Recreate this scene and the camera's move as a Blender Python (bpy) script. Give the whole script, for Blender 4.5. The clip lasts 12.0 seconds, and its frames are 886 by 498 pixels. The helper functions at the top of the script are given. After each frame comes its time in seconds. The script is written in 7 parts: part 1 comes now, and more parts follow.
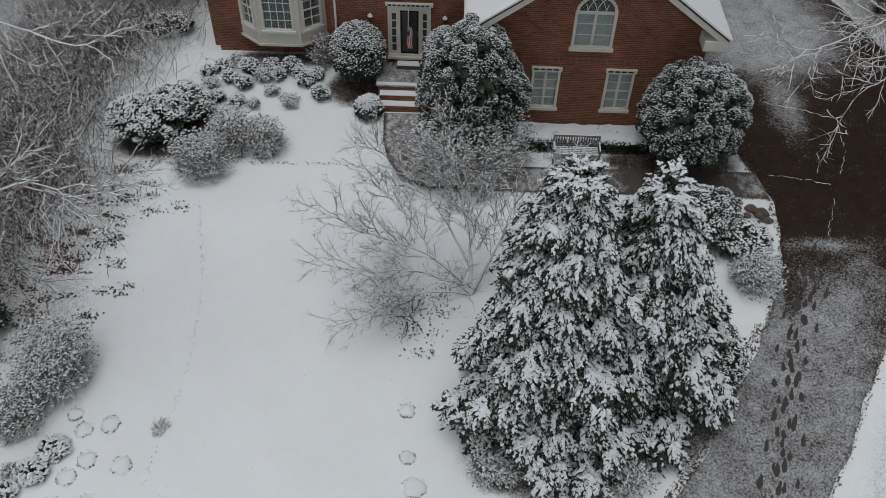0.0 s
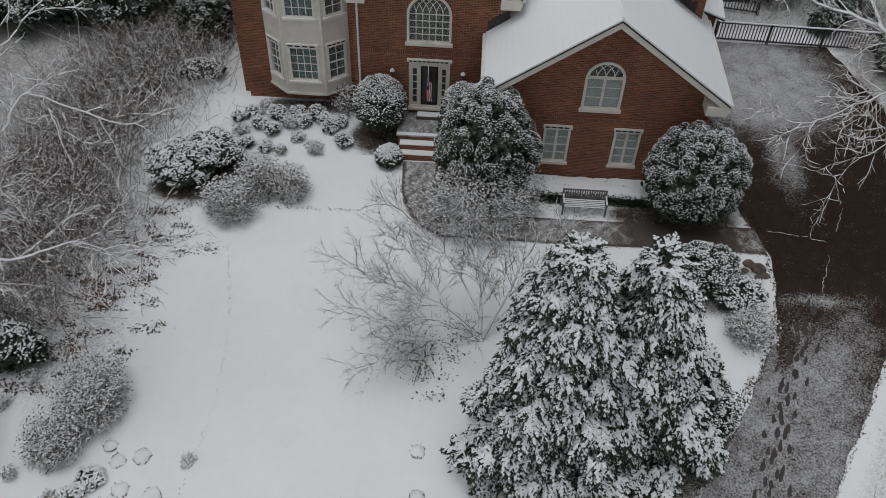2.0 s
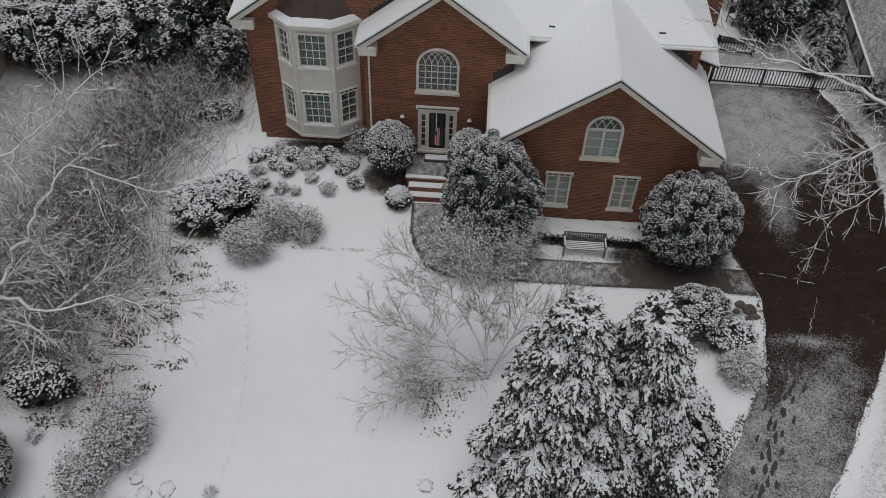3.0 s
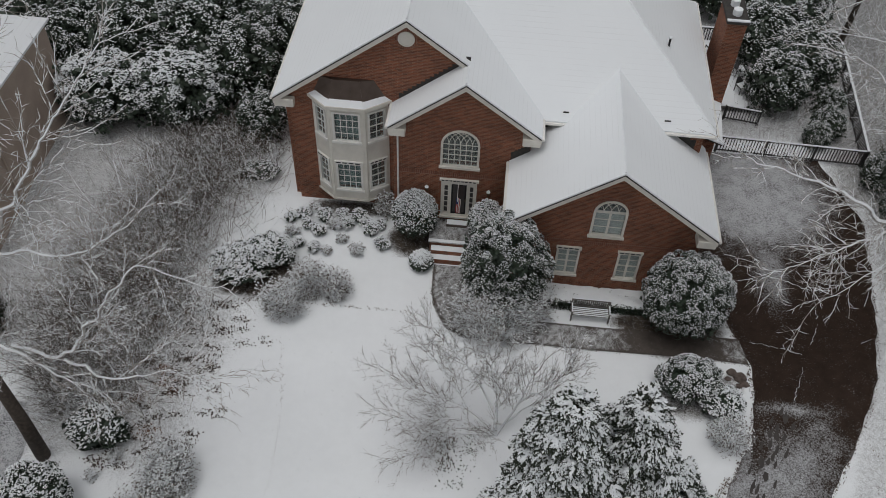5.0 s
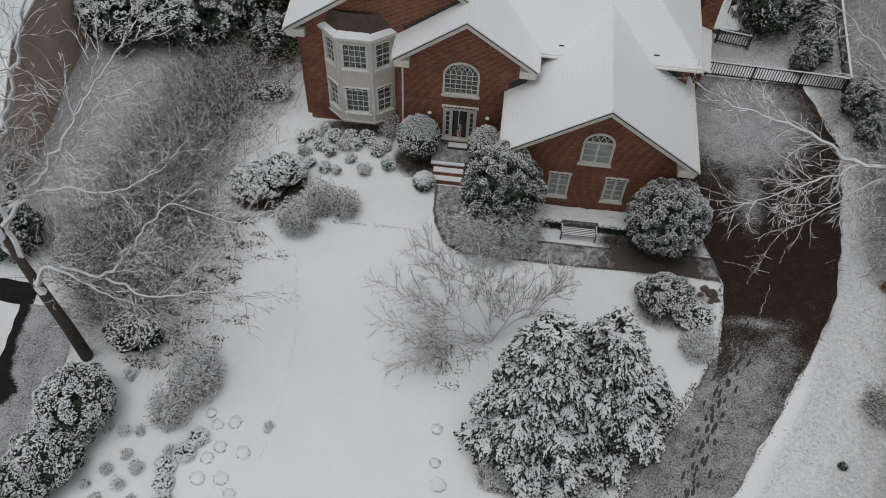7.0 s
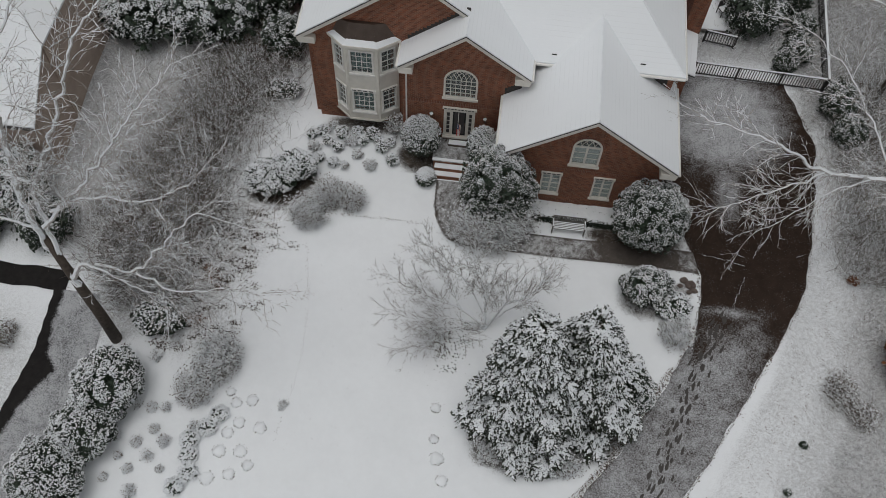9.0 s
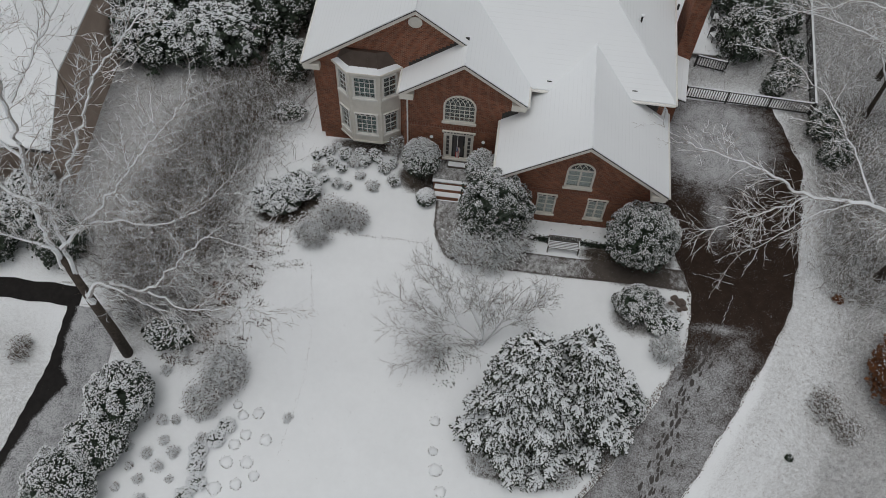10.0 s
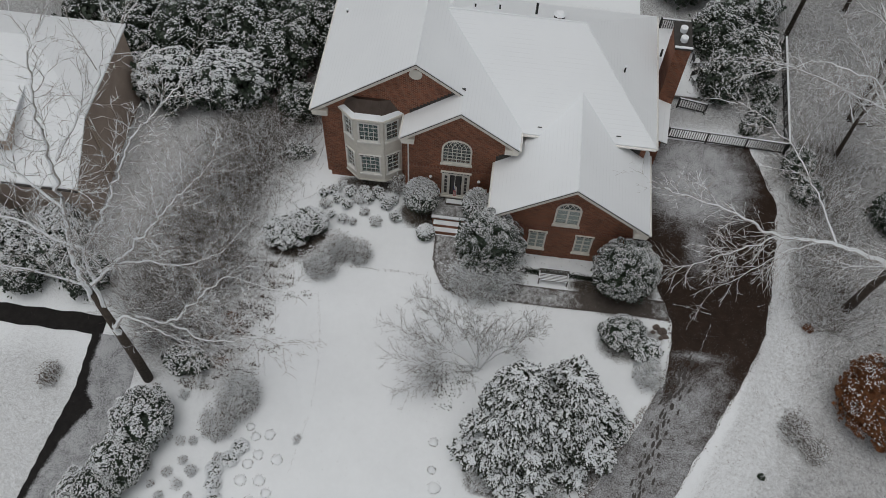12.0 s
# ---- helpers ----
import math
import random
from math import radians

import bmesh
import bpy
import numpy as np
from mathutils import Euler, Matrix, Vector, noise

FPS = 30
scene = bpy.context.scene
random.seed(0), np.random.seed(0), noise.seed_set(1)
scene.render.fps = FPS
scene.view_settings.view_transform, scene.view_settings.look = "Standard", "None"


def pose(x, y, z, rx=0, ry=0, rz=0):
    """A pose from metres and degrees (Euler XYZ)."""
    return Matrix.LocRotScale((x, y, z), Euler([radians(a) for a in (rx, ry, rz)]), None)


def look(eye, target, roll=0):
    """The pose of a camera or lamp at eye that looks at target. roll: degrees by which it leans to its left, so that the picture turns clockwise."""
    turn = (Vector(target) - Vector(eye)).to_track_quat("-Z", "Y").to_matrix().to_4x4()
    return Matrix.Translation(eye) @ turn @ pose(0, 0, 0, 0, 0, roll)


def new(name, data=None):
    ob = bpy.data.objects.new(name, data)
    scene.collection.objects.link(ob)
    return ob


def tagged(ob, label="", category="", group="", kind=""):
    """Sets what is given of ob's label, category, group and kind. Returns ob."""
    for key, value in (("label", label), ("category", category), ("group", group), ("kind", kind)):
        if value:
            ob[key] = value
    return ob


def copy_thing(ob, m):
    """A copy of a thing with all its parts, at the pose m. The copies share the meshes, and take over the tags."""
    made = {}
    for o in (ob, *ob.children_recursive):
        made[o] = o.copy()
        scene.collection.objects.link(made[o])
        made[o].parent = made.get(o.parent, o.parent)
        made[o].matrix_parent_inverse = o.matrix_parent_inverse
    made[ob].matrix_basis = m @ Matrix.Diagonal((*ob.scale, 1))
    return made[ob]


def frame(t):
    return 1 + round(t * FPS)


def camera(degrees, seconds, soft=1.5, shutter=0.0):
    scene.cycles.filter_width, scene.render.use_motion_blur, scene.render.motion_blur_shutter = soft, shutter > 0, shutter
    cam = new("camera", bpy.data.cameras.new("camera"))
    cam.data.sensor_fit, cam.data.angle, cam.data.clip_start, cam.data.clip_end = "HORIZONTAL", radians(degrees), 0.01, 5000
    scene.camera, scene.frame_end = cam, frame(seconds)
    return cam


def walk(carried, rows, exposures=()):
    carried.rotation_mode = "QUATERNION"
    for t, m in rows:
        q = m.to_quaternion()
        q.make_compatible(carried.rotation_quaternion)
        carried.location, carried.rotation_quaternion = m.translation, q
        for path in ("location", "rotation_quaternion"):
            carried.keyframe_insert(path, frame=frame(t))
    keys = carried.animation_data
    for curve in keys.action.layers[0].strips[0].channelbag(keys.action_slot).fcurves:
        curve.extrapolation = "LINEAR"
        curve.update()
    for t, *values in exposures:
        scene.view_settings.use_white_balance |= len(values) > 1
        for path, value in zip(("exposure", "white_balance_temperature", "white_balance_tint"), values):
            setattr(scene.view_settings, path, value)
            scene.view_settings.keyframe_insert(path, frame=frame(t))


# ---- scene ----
cam = camera(54.3, 12.0, soft=0.55)
PATH = [
    (0, (0.052, 2.357, 21.908), (0.05, 3.711, 20.435), 2.0),
    (0.5, (0.055, 2.306, 21.878), (0.017, 3.666, 20.411), 2.3),
    (1, (0.083, 2.351, 22.296), (0.045, 3.708, 20.827), 2.4),
    (1.5, (0.105, 2.308, 23.262), (0.067, 3.664, 21.792), 2.4),
    (2, (0.111, 2.257, 24.34), (0.07, 3.616, 22.873), 2.2),
    (2.5, (0.016, 2.229, 25.567), (-0.027, 3.588, 24.099), 2.1),
    (3, (-0.146, 2.217, 26.696), (-0.192, 3.576, 25.23), 2.3),
    (5, (-0.203, 2.34, 31.335), (-0.296, 3.678, 29.851), 2.4),
    (5.5, (-0.126, 2.189, 32.279), (-0.225, 3.527, 30.797), 2.4),
    (6, (-0.082, 1.991, 33.24), (-0.174, 3.262, 31.699), 2.5),
    (6.5, (-0.01, 1.856, 34.232), (-0.097, 3.053, 32.632), 2.7),
    (7, (0.022, 1.8, 35.219), (-0.058, 2.917, 33.562), 2.9),
    (9, (0.126, 1.62, 39.145), (0.05, 2.646, 37.43), 3.2),
    (9.5, (0.162, 1.418, 40.007), (0.084, 2.453, 38.298), 3.2),
    (10, (0.244, 1.244, 40.908), (0.162, 2.285, 39.202), 3.1),
    (10.5, (0.228, 1.065, 41.862), (0.146, 2.111, 40.16), 3.1),
    (11, (0.236, 0.989, 42.832), (0.154, 2.037, 41.131), 3.2),
    (11.5, (0.29, 0.797, 43.817), (0.206, 1.847, 42.117), 3.0),
    (12, (0.341, 0.419, 44.592), (0.256, 1.482, 42.9), 3.1),
]
walk(cam, [(t, look(eye, target, roll)) for t, eye, target, roll in PATH], exposures=[(0.0, -0.18, 6350, 8), (3.0, -0.18, 6480, 10), (12.0, -0.18, 6500, 9)])

# ---- world and sun: a flat overcast winter sky ----
world = bpy.data.worlds.new("overcast_sky")
scene.world = world
world.use_nodes = True
wn = world.node_tree
sky = wn.nodes.new("ShaderNodeTexSky")
sky.sky_type = "NISHITA"
sky.sun_disc = False
sky.sun_elevation = radians(80)
sky.sun_rotation = radians(220)
sky.dust_density = 4.0
pale = wn.nodes.new("ShaderNodeHueSaturation")
pale.inputs["Saturation"].default_value = 0.12
wn.links.new(sky.outputs[0], pale.inputs["Color"])
wn.links.new(pale.outputs[0], wn.nodes["Background"].inputs["Color"])
wn.nodes["Background"].inputs["Strength"].default_value = 0.092

sun_data = bpy.data.lights.new("sun", "SUN")
sun_data.energy, sun_data.angle, sun_data.color = 0.6, radians(40), (1.0, 0.98, 0.96)
sun = new("sun", sun_data)
sun.matrix_basis = look((-6, 18, 60), (0, 25, 0))


# ---- materials ----
def material(name, rough=0.7, metal=0.0):
    m = bpy.data.materials.new(name)
    m.use_nodes = True
    b = m.node_tree.nodes["Principled BSDF"]
    b.inputs["Roughness"].default_value = rough
    b.inputs["Metallic"].default_value = metal
    return m, m.node_tree, b


def link(nt, a, b):
    nt.links.new(a, b)


def noise_node(nt, scale, detail=4.0, rough=0.6, vector=None):
    n = nt.nodes.new("ShaderNodeTexNoise")
    n.inputs["Scale"].default_value = scale
    n.inputs["Detail"].default_value = detail
    n.inputs["Roughness"].default_value = rough
    link(nt, vector if vector else position(nt), n.inputs["Vector"])
    return n.outputs["Fac"]


def position(nt):
    g = nt.nodes.new("ShaderNodeNewGeometry")
    return g.outputs["Position"]


def math_node(nt, op, a, b=None, clamp=False):
    n = nt.nodes.new("ShaderNodeMath")
    n.operation, n.use_clamp = op, clamp
    for i, v in enumerate((a, b)):
        if v is None:
            continue
        if isinstance(v, (int, float)):
            n.inputs[i].default_value = v
        else:
            link(nt, v, n.inputs[i])
    return n.outputs[0]


def ramp(nt, fac, stops):
    r = nt.nodes.new("ShaderNodeValToRGB")
    els = r.color_ramp.elements
    while len(els) < len(stops):
        els.new(0.5)
    for e, (p, c) in zip(els, stops):
        e.position, e.color = p, (*c, 1) if len(c) == 3 else c
    link(nt, fac, r.inputs[0])
    return r.outputs[0]


def mix(nt, fac, a, b):
    n = nt.nodes.new("ShaderNodeMix")
    n.data_type = "RGBA"
    for sock, v in ((n.inputs[0], fac), (n.inputs[6], a), (n.inputs[7], b)):
        if isinstance(v, tuple):
            sock.default_value = (*v, 1)
        elif isinstance(v, (int, float)):
            sock.default_value = v
        else:
            link(nt, v, sock)
    return n.outputs[2]


def bump(nt, bsdf, height, strength=0.3, distance=0.02):
    n = nt.nodes.new("ShaderNodeBump")
    n.inputs["Strength"].default_value = strength
    n.inputs["Distance"].default_value = distance
    link(nt, height, n.inputs["Height"])
    link(nt, n.outputs[0], bsdf.inputs["Normal"])


def varied(name, c0, c1, scale=3.0, rough=0.7, metal=0.0, bump_strength=0.25, bump_scale=30.0, per_object=0.0):
    """A plain material whose colour wanders between c0 and c1, with fine relief."""
    m, nt, b = material(name, rough, metal)
    col = ramp(nt, noise_node(nt, scale, 5), [(0.3, c0), (0.7, c1)])
    link(nt, col, b.inputs["Base Color"])
    if bump_strength:
        bump(nt, b, noise_node(nt, bump_scale, 3), bump_strength)
    return m


SNOW = (0.82, 0.845, 0.865)
LITTER0, LITTER1 = (0.024, 0.019, 0.015), (0.095, 0.076, 0.06)


def covered(name, under0, under1, attribute="bare", grain=7.0, snow=SNOW, under_rough=0.9, soft=0.10, fine=34.0, coarse=0.5, shine=0.5):
    """Snow that lies over something and lets it through where the surface's 'bare' value is high."""
    m, nt, b = material(name, 0.75)
    a = nt.nodes.new("ShaderNodeAttribute")
    a.attribute_name = attribute
    bare = a.outputs["Fac"]
    n1 = noise_node(nt, grain, 6, 0.72)
    n2 = noise_node(nt, fine, 4, 0.7)
    n = math_node(nt, "ADD", math_node(nt, "MULTIPLY", n1, coarse), math_node(nt, "MULTIPLY", n2, 1 - coarse))
    spread = math_node(nt, "ADD", math_node(nt, "MULTIPLY", math_node(nt, "SUBTRACT", n, 0.5), 2.6), 0.5)
    edge = math_node(nt, "SUBTRACT", bare, spread)
    fac = math_node(nt, "ADD", math_node(nt, "DIVIDE", edge, soft * 2), 0.5, clamp=True)
    fac = math_node(nt, "MULTIPLY", fac, math_node(nt, "MULTIPLY", bare, 4.0, clamp=True))
    under = ramp(nt, noise_node(nt, 2.3, 6, 0.7), [(0.3, under0), (0.7, under1)])
    mottle = math_node(nt, "ADD", math_node(nt, "MULTIPLY", noise_node(nt, 0.35, 4), 0.6), math_node(nt, "MULTIPLY", noise_node(nt, 2.4, 6, 0.7), 0.4))
    white = mix(nt, ramp(nt, mottle, [(0.35, (0, 0, 0)), (0.65, (1, 1, 1))]), snow, tuple(c * 0.94 for c in snow))
    link(nt, mix(nt, fac, white, under), b.inputs["Base Color"])
    rr = nt.nodes.new("ShaderNodeMapRange")
    rr.inputs["To Min"].default_value, rr.inputs["To Max"].default_value = 0.8, under_rough
    link(nt, fac, rr.inputs["Value"])
    link(nt, rr.outputs[0], b.inputs["Roughness"])
    b.inputs["Specular IOR Level"].default_value = shine
    h = math_node(nt, "SUBTRACT", math_node(nt, "MULTIPLY", noise_node(nt, 1.1, 6, 0.65), 1.2), math_node(nt, "MULTIPLY", fac, 0.35))
    h = math_node(nt, "ADD", h, math_node(nt, "MULTIPLY", n2, 0.1))
    bump(nt, b, h, 0.4, 0.05)
    return m


def brick_material(name, c0, c1, mortar, bw=0.215, bh=0.075, soldier=False):
    m, nt, b = material(name, 0.88)
    tc = nt.nodes.new("ShaderNodeTexCoord")
    sep = nt.nodes.new("ShaderNodeSeparateXYZ")
    link(nt, position(nt), sep.inputs[0])
    comb = nt.nodes.new("ShaderNodeCombineXYZ")
    along = math_node(nt, "ADD", sep.outputs[0], sep.outputs[1])
    link(nt, sep.outputs[2] if soldier else along, comb.inputs[0])
    link(nt, along if soldier else sep.outputs[2], comb.inputs[1])
    t = nt.nodes.new("ShaderNodeTexBrick")
    t.inputs["Scale"].default_value = 1.0
    t.inputs["Mortar Size"].default_value = 0.009
    t.inputs["Mortar Smooth"].default_value = 0.3
    t.inputs["Bias"].default_value = -0.1
    t.inputs["Brick Width"].default_value = bw
    t.inputs["Row Height"].default_value = bh
    if soldier:
        t.offset = 0.0
    t.inputs["Color1"].default_value = (*c0, 1)
    t.inputs["Color2"].default_value = (*c1, 1)
    t.inputs["Mortar"].default_value = (*mortar, 1)
    link(nt, comb.outputs[0], t.inputs["Vector"])
    dirt = ramp(nt, noise_node(nt, 0.9, 6, 0.7), [(0.3, (0.72, 0.70, 0.70)), (0.7, (1.12, 1.08, 1.05))])
    mul = nt.nodes.new("ShaderNodeMix")
    mul.data_type, mul.blend_type = "RGBA", "MULTIPLY"
    mul.inputs[0].default_value = 1.0
    link(nt, t.outputs["Color"], mul.inputs[6])
    link(nt, dirt, mul.inputs[7])
    link(nt, mul.outputs[2], b.inputs["Base Color"])
    bump(nt, b, math_node(nt, "SUBTRACT", 1.0, t.outputs["Fac"]), 0.5, 0.01)
    return m


def roof_material():
    """Snow on shingles: faint courses show through as shallow steps."""
    m, nt, b = material("roof_snow", 0.8)
    sep = nt.nodes.new("ShaderNodeSeparateXYZ")
    link(nt, position(nt), sep.inputs[0])
    w = nt.nodes.new("ShaderNodeTexWave")
    w.wave_type, w.bands_direction, w.wave_profile = "BANDS", "Z", "SAW"
    w.inputs["Scale"].default_value = 2.1
    w.inputs["Distortion"].default_value = 0.8
    w.inputs["Detail"].default_value = 3
    w.inputs["Detail Scale"].default_value = 2.5
    link(nt, position(nt), w.inputs["Vector"])
    n = noise_node(nt, 9.0, 5, 0.7)
    thin = math_node(nt, "MULTIPLY", math_node(nt, "GREATER_THAN", w.outputs["Fac"], 0.86), n)
    patch = math_node(nt, "MULTIPLY", thin, ramp(nt, noise_node(nt, 0.5, 3), [(0.4, (0, 0, 0)), (0.6, (0.22, 0.22, 0.22))]))
    col = mix(nt, patch, mix(nt, noise_node(nt, 0.3, 4), SNOW, (0.75, 0.775, 0.80)), (0.42, 0.42, 0.43))
    link(nt, col, b.inputs["Base Color"])
    bump(nt, b, math_node(nt, "ADD", math_node(nt, "MULTIPLY", w.outputs["Fac"], 0.055), math_node(nt, "MULTIPLY", noise_node(nt, 2.0, 5), 0.6)), 0.35, 0.04)
    return m


MAT_GROUND = covered("snowy_ground", LITTER0, LITTER1, grain=5.5, fine=21.0, soft=0.42, coarse=0.32, shine=0.2)
MAT_DRIVE = covered("snowy_asphalt", (0.020, 0.0115, 0.0075), (0.034, 0.021, 0.0145), grain=1.3, fine=15.0, snow=(0.46, 0.47, 0.485), under_rough=0.6, soft=0.30, coarse=0.34, shine=0.12)
MAT_ROAD = covered("wet_road", (0.010, 0.009, 0.009), (0.020, 0.018, 0.017), grain=1.3, fine=15.0, snow=(0.47, 0.48, 0.495), under_rough=0.6, soft=0.25, coarse=0.34, shine=0.1)
MAT_WALK = covered("snowy_walk", (0.038, 0.029, 0.023), (0.075, 0.06, 0.05), grain=3.0, fine=30.0, snow=(0.62, 0.635, 0.65), under_rough=0.7, soft=0.22)
MAT_SNOW = varied("snow", SNOW, (0.74, 0.765, 0.79), 1.3, 0.8, 0, 0.4, 14.0)
MAT_LEAFSNOW = varied("leaf_snow", (0.84, 0.86, 0.88), (0.74, 0.765, 0.79), 3.0, 0.8, 0, 0.3, 20.0)
MAT_BRICK = brick_material("red_brick", (0.25, 0.086, 0.043), (0.11, 0.040, 0.025), (0.30, 0.19, 0.13))
MAT_SOLDIER = brick_material("soldier_brick", (0.21, 0.075, 0.042), (0.13, 0.048, 0.03), (0.30, 0.20, 0.15), 0.24, 0.085, True)
MAT_ROOF = roof_material()
MAT_SHINGLE = varied("dark_shingle", (0.03, 0.028, 0.027), (0.06, 0.055, 0.05), 8.0, 0.9, 0, 0.5, 40.0)
MAT_TRIM = varied("cream_trim", (0.60, 0.575, 0.52), (0.70, 0.67, 0.61), 2.0, 0.55, 0, 0.08, 25.0)
MAT_WHITE = varied("white_paint", (0.66, 0.65, 0.62), (0.76, 0.75, 0.72), 3.0, 0.5, 0, 0.08, 25.0)
MAT_COPPER = varied("bronze_metal", (0.085, 0.062, 0.05), (0.13, 0.10, 0.085), 1.2, 0.45, 0.6, 0.1, 8.0)
# near-black that puts the gloom of the rooms into the colour
MAT_DARK = varied("room_gloom", (0.02, 0.018, 0.016), (0.04, 0.035, 0.03), 1.0, 0.9, 0, 0.0)
MAT_DOOR = varied("dark_door", (0.022, 0.018, 0.018), (0.04, 0.034, 0.034), 4.0, 0.3, 0, 0.05, 30.0)
MAT_BLIND = varied("blind", (0.62, 0.62, 0.60), (0.74, 0.74, 0.72), 5.0, 0.6, 0, 0.0)
MAT_CURTAIN = varied("curtain", (0.045, 0.11, 0.105), (0.10, 0.20, 0.19), 3.0, 0.8, 0, 0.1, 10.0)
MAT_BLACK = varied("black_metal", (0.015, 0.015, 0.015), (0.03, 0.03, 0.03), 6.0, 0.45, 0.7, 0.05)
MAT_BARK = varied("wet_bark", (0.035, 0.026, 0.02), (0.085, 0.066, 0.052), 6.0, 0.9, 0, 0.7, 25.0)
MAT_PALEBARK = varied("pale_bark", (0.30, 0.28, 0.26), (0.55, 0.53, 0.51), 7.0, 0.85, 0, 0.4, 25.0)
MAT_GREYBARK = varied("grey_bark", (0.13, 0.116, 0.106), (0.28, 0.255, 0.235), 6.0, 0.9, 0, 0.3, 25.0)
MAT_TWIG = varied("twig", (0.12, 0.104, 0.092), (0.24, 0.215, 0.195), 5.0, 0.9, 0, 0.0)
MAT_PALETWIG = varied("pale_twig", (0.24, 0.215, 0.195), (0.42, 0.39, 0.365), 5.0, 0.9, 0, 0.0)
MAT_BROWNTWIG = varied("brown_twig", (0.075, 0.055, 0.042), (0.16, 0.122, 0.095), 2.0, 0.9, 0, 0.0)
MAT_RUST = varied("rust_leaf", (0.11, 0.042, 0.016), (0.22, 0.085, 0.03), 3.0, 0.8, 0, 0.0)
MAT_LEAF = varied("evergreen_leaf", (0.016, 0.028, 0.018), (0.045, 0.066, 0.042), 4.0, 0.5, 0, 0.0)
MAT_CEDAR = varied("cedar_needle", (0.012, 0.017, 0.010), (0.034, 0.043, 0.025), 4.0, 0.7, 0, 0.0)
MAT_TAN = varied("tan_siding", (0.36, 0.285, 0.235), (0.45, 0.365, 0.305), 0.8, 0.8, 0, 0.2, 12.0)
MAT_GREYWOOD = varied("weathered_wood", (0.10, 0.092, 0.085), (0.20, 0.188, 0.175), 6.0, 0.8, 0, 0.3, 30.0)
MAT_FENCE = varied("dark_fence_paint", (0.02, 0.02, 0.02), (0.05, 0.048, 0.045), 4.0, 0.7, 0, 0.2, 30.0)
MAT_STONE = varied("dark_stone", (0.06, 0.045, 0.038), (0.14, 0.11, 0.095), 5.0, 0.85, 0, 0.6, 20.0)
MAT_RED = varied("red_cloth", (0.35, 0.03, 0.03), (0.45, 0.05, 0.05), 8.0, 0.8, 0, 0.0)
MAT_BLUE = varied("blue_cloth", (0.02, 0.03, 0.12), (0.03, 0.045, 0.16), 8.0, 0.8, 0, 0.0)
MAT_BRONZE = varied("lantern_metal", (0.10, 0.07, 0.04), (0.2, 0.14, 0.08), 8.0, 0.4, 0.8, 0.0)

MAT_GLASS, _nt, _b = material("window_glass", 0.04)
_b.inputs["Base Color"].default_value = (0.72, 0.78, 0.77, 1)
_b.inputs["Transmission Weight"].default_value = 0.9
_b.inputs["IOR"].default_value = 1.2


# ---- mesh helpers ----
PLACES = {}


def thing(name, place, label, category, group="", kind="", turn=0.0):
    """A top-level Empty at a thing's base."""
    ob = new(name)
    ob.empty_display_size = 0.2
    ob.matrix_basis = pose(*place, 0, 0, turn)
    PLACES[ob] = ob.matrix_basis.copy()
    return tagged(ob, label, category, group, kind)


def adopt(ob, parent, m=None):
    """Hang ob under parent; m is its place in the world, or None where its mesh is in world metres."""
    m = m or Matrix.Identity(4)
    if parent:
        ob.parent = parent
        ob.matrix_parent_inverse = PLACES[parent].inverted()
    ob.matrix_basis = m
    PLACES[ob] = m.copy()
    return ob


def part(name, bm, mats, parent, label="", m=None, smooth=False):
    me = bpy.data.meshes.new(name)
    bm.to_mesh(me)
    bm.free()
    for x in (mats if isinstance(mats, (list, tuple)) else [mats]):
        me.materials.append(x)
    if smooth:
        me.polygons.foreach_set("use_smooth", [True] * len(me.polygons))
    ob = new(name, me)
    adopt(ob, parent, m)
    if label:
        ob["label"] = label
    return ob


STUFF = {"crown", "snow_load", "branchwork", "snow_line", "snow_fleck", "foliage", "limbwork", "stems", "leaves", "twigwork", "limb_snow"}


def raw(name, verts, faces, mats, parent, label="", m=None, index=None, smooth=False):
    me = bpy.data.meshes.new(name)
    me.from_pydata(verts.tolist() if hasattr(verts, "tolist") else verts, [], faces.tolist() if hasattr(faces, "tolist") else faces)
    for x in (mats if isinstance(mats, (list, tuple)) else [mats]):
        me.materials.append(x)
    if index is not None:
        me.polygons.foreach_set("material_index", index)
    if smooth:
        me.polygons.foreach_set("use_smooth", [True] * len(me.polygons))
    ob = new(name, me)
    adopt(ob, parent, m)
    if label:
        ob["label"] = label
    if name in STUFF:
        ob["kind"] = "stuff"
    return ob


def box(bm, x0, x1, y0, y1, z0, z1, bevel=0.0):
    r = bmesh.ops.create_cube(bm, size=1.0)
    vs = r["verts"]
    for v in vs:
        v.co = Vector((x0 + (v.co.x + 0.5) * (x1 - x0), y0 + (v.co.y + 0.5) * (y1 - y0), z0 + (v.co.z + 0.5) * (z1 - z0)))
    if bevel:
        es = list({e for v in vs for e in v.link_edges})
        bmesh.ops.bevel(bm, geom=es, offset=bevel, segments=1, affect="EDGES")
    return bm


def boxes(*specs, bevel=0.0):
    bm = bmesh.new()
    for s in specs:
        box(bm, *s, bevel=bevel)
    return bm


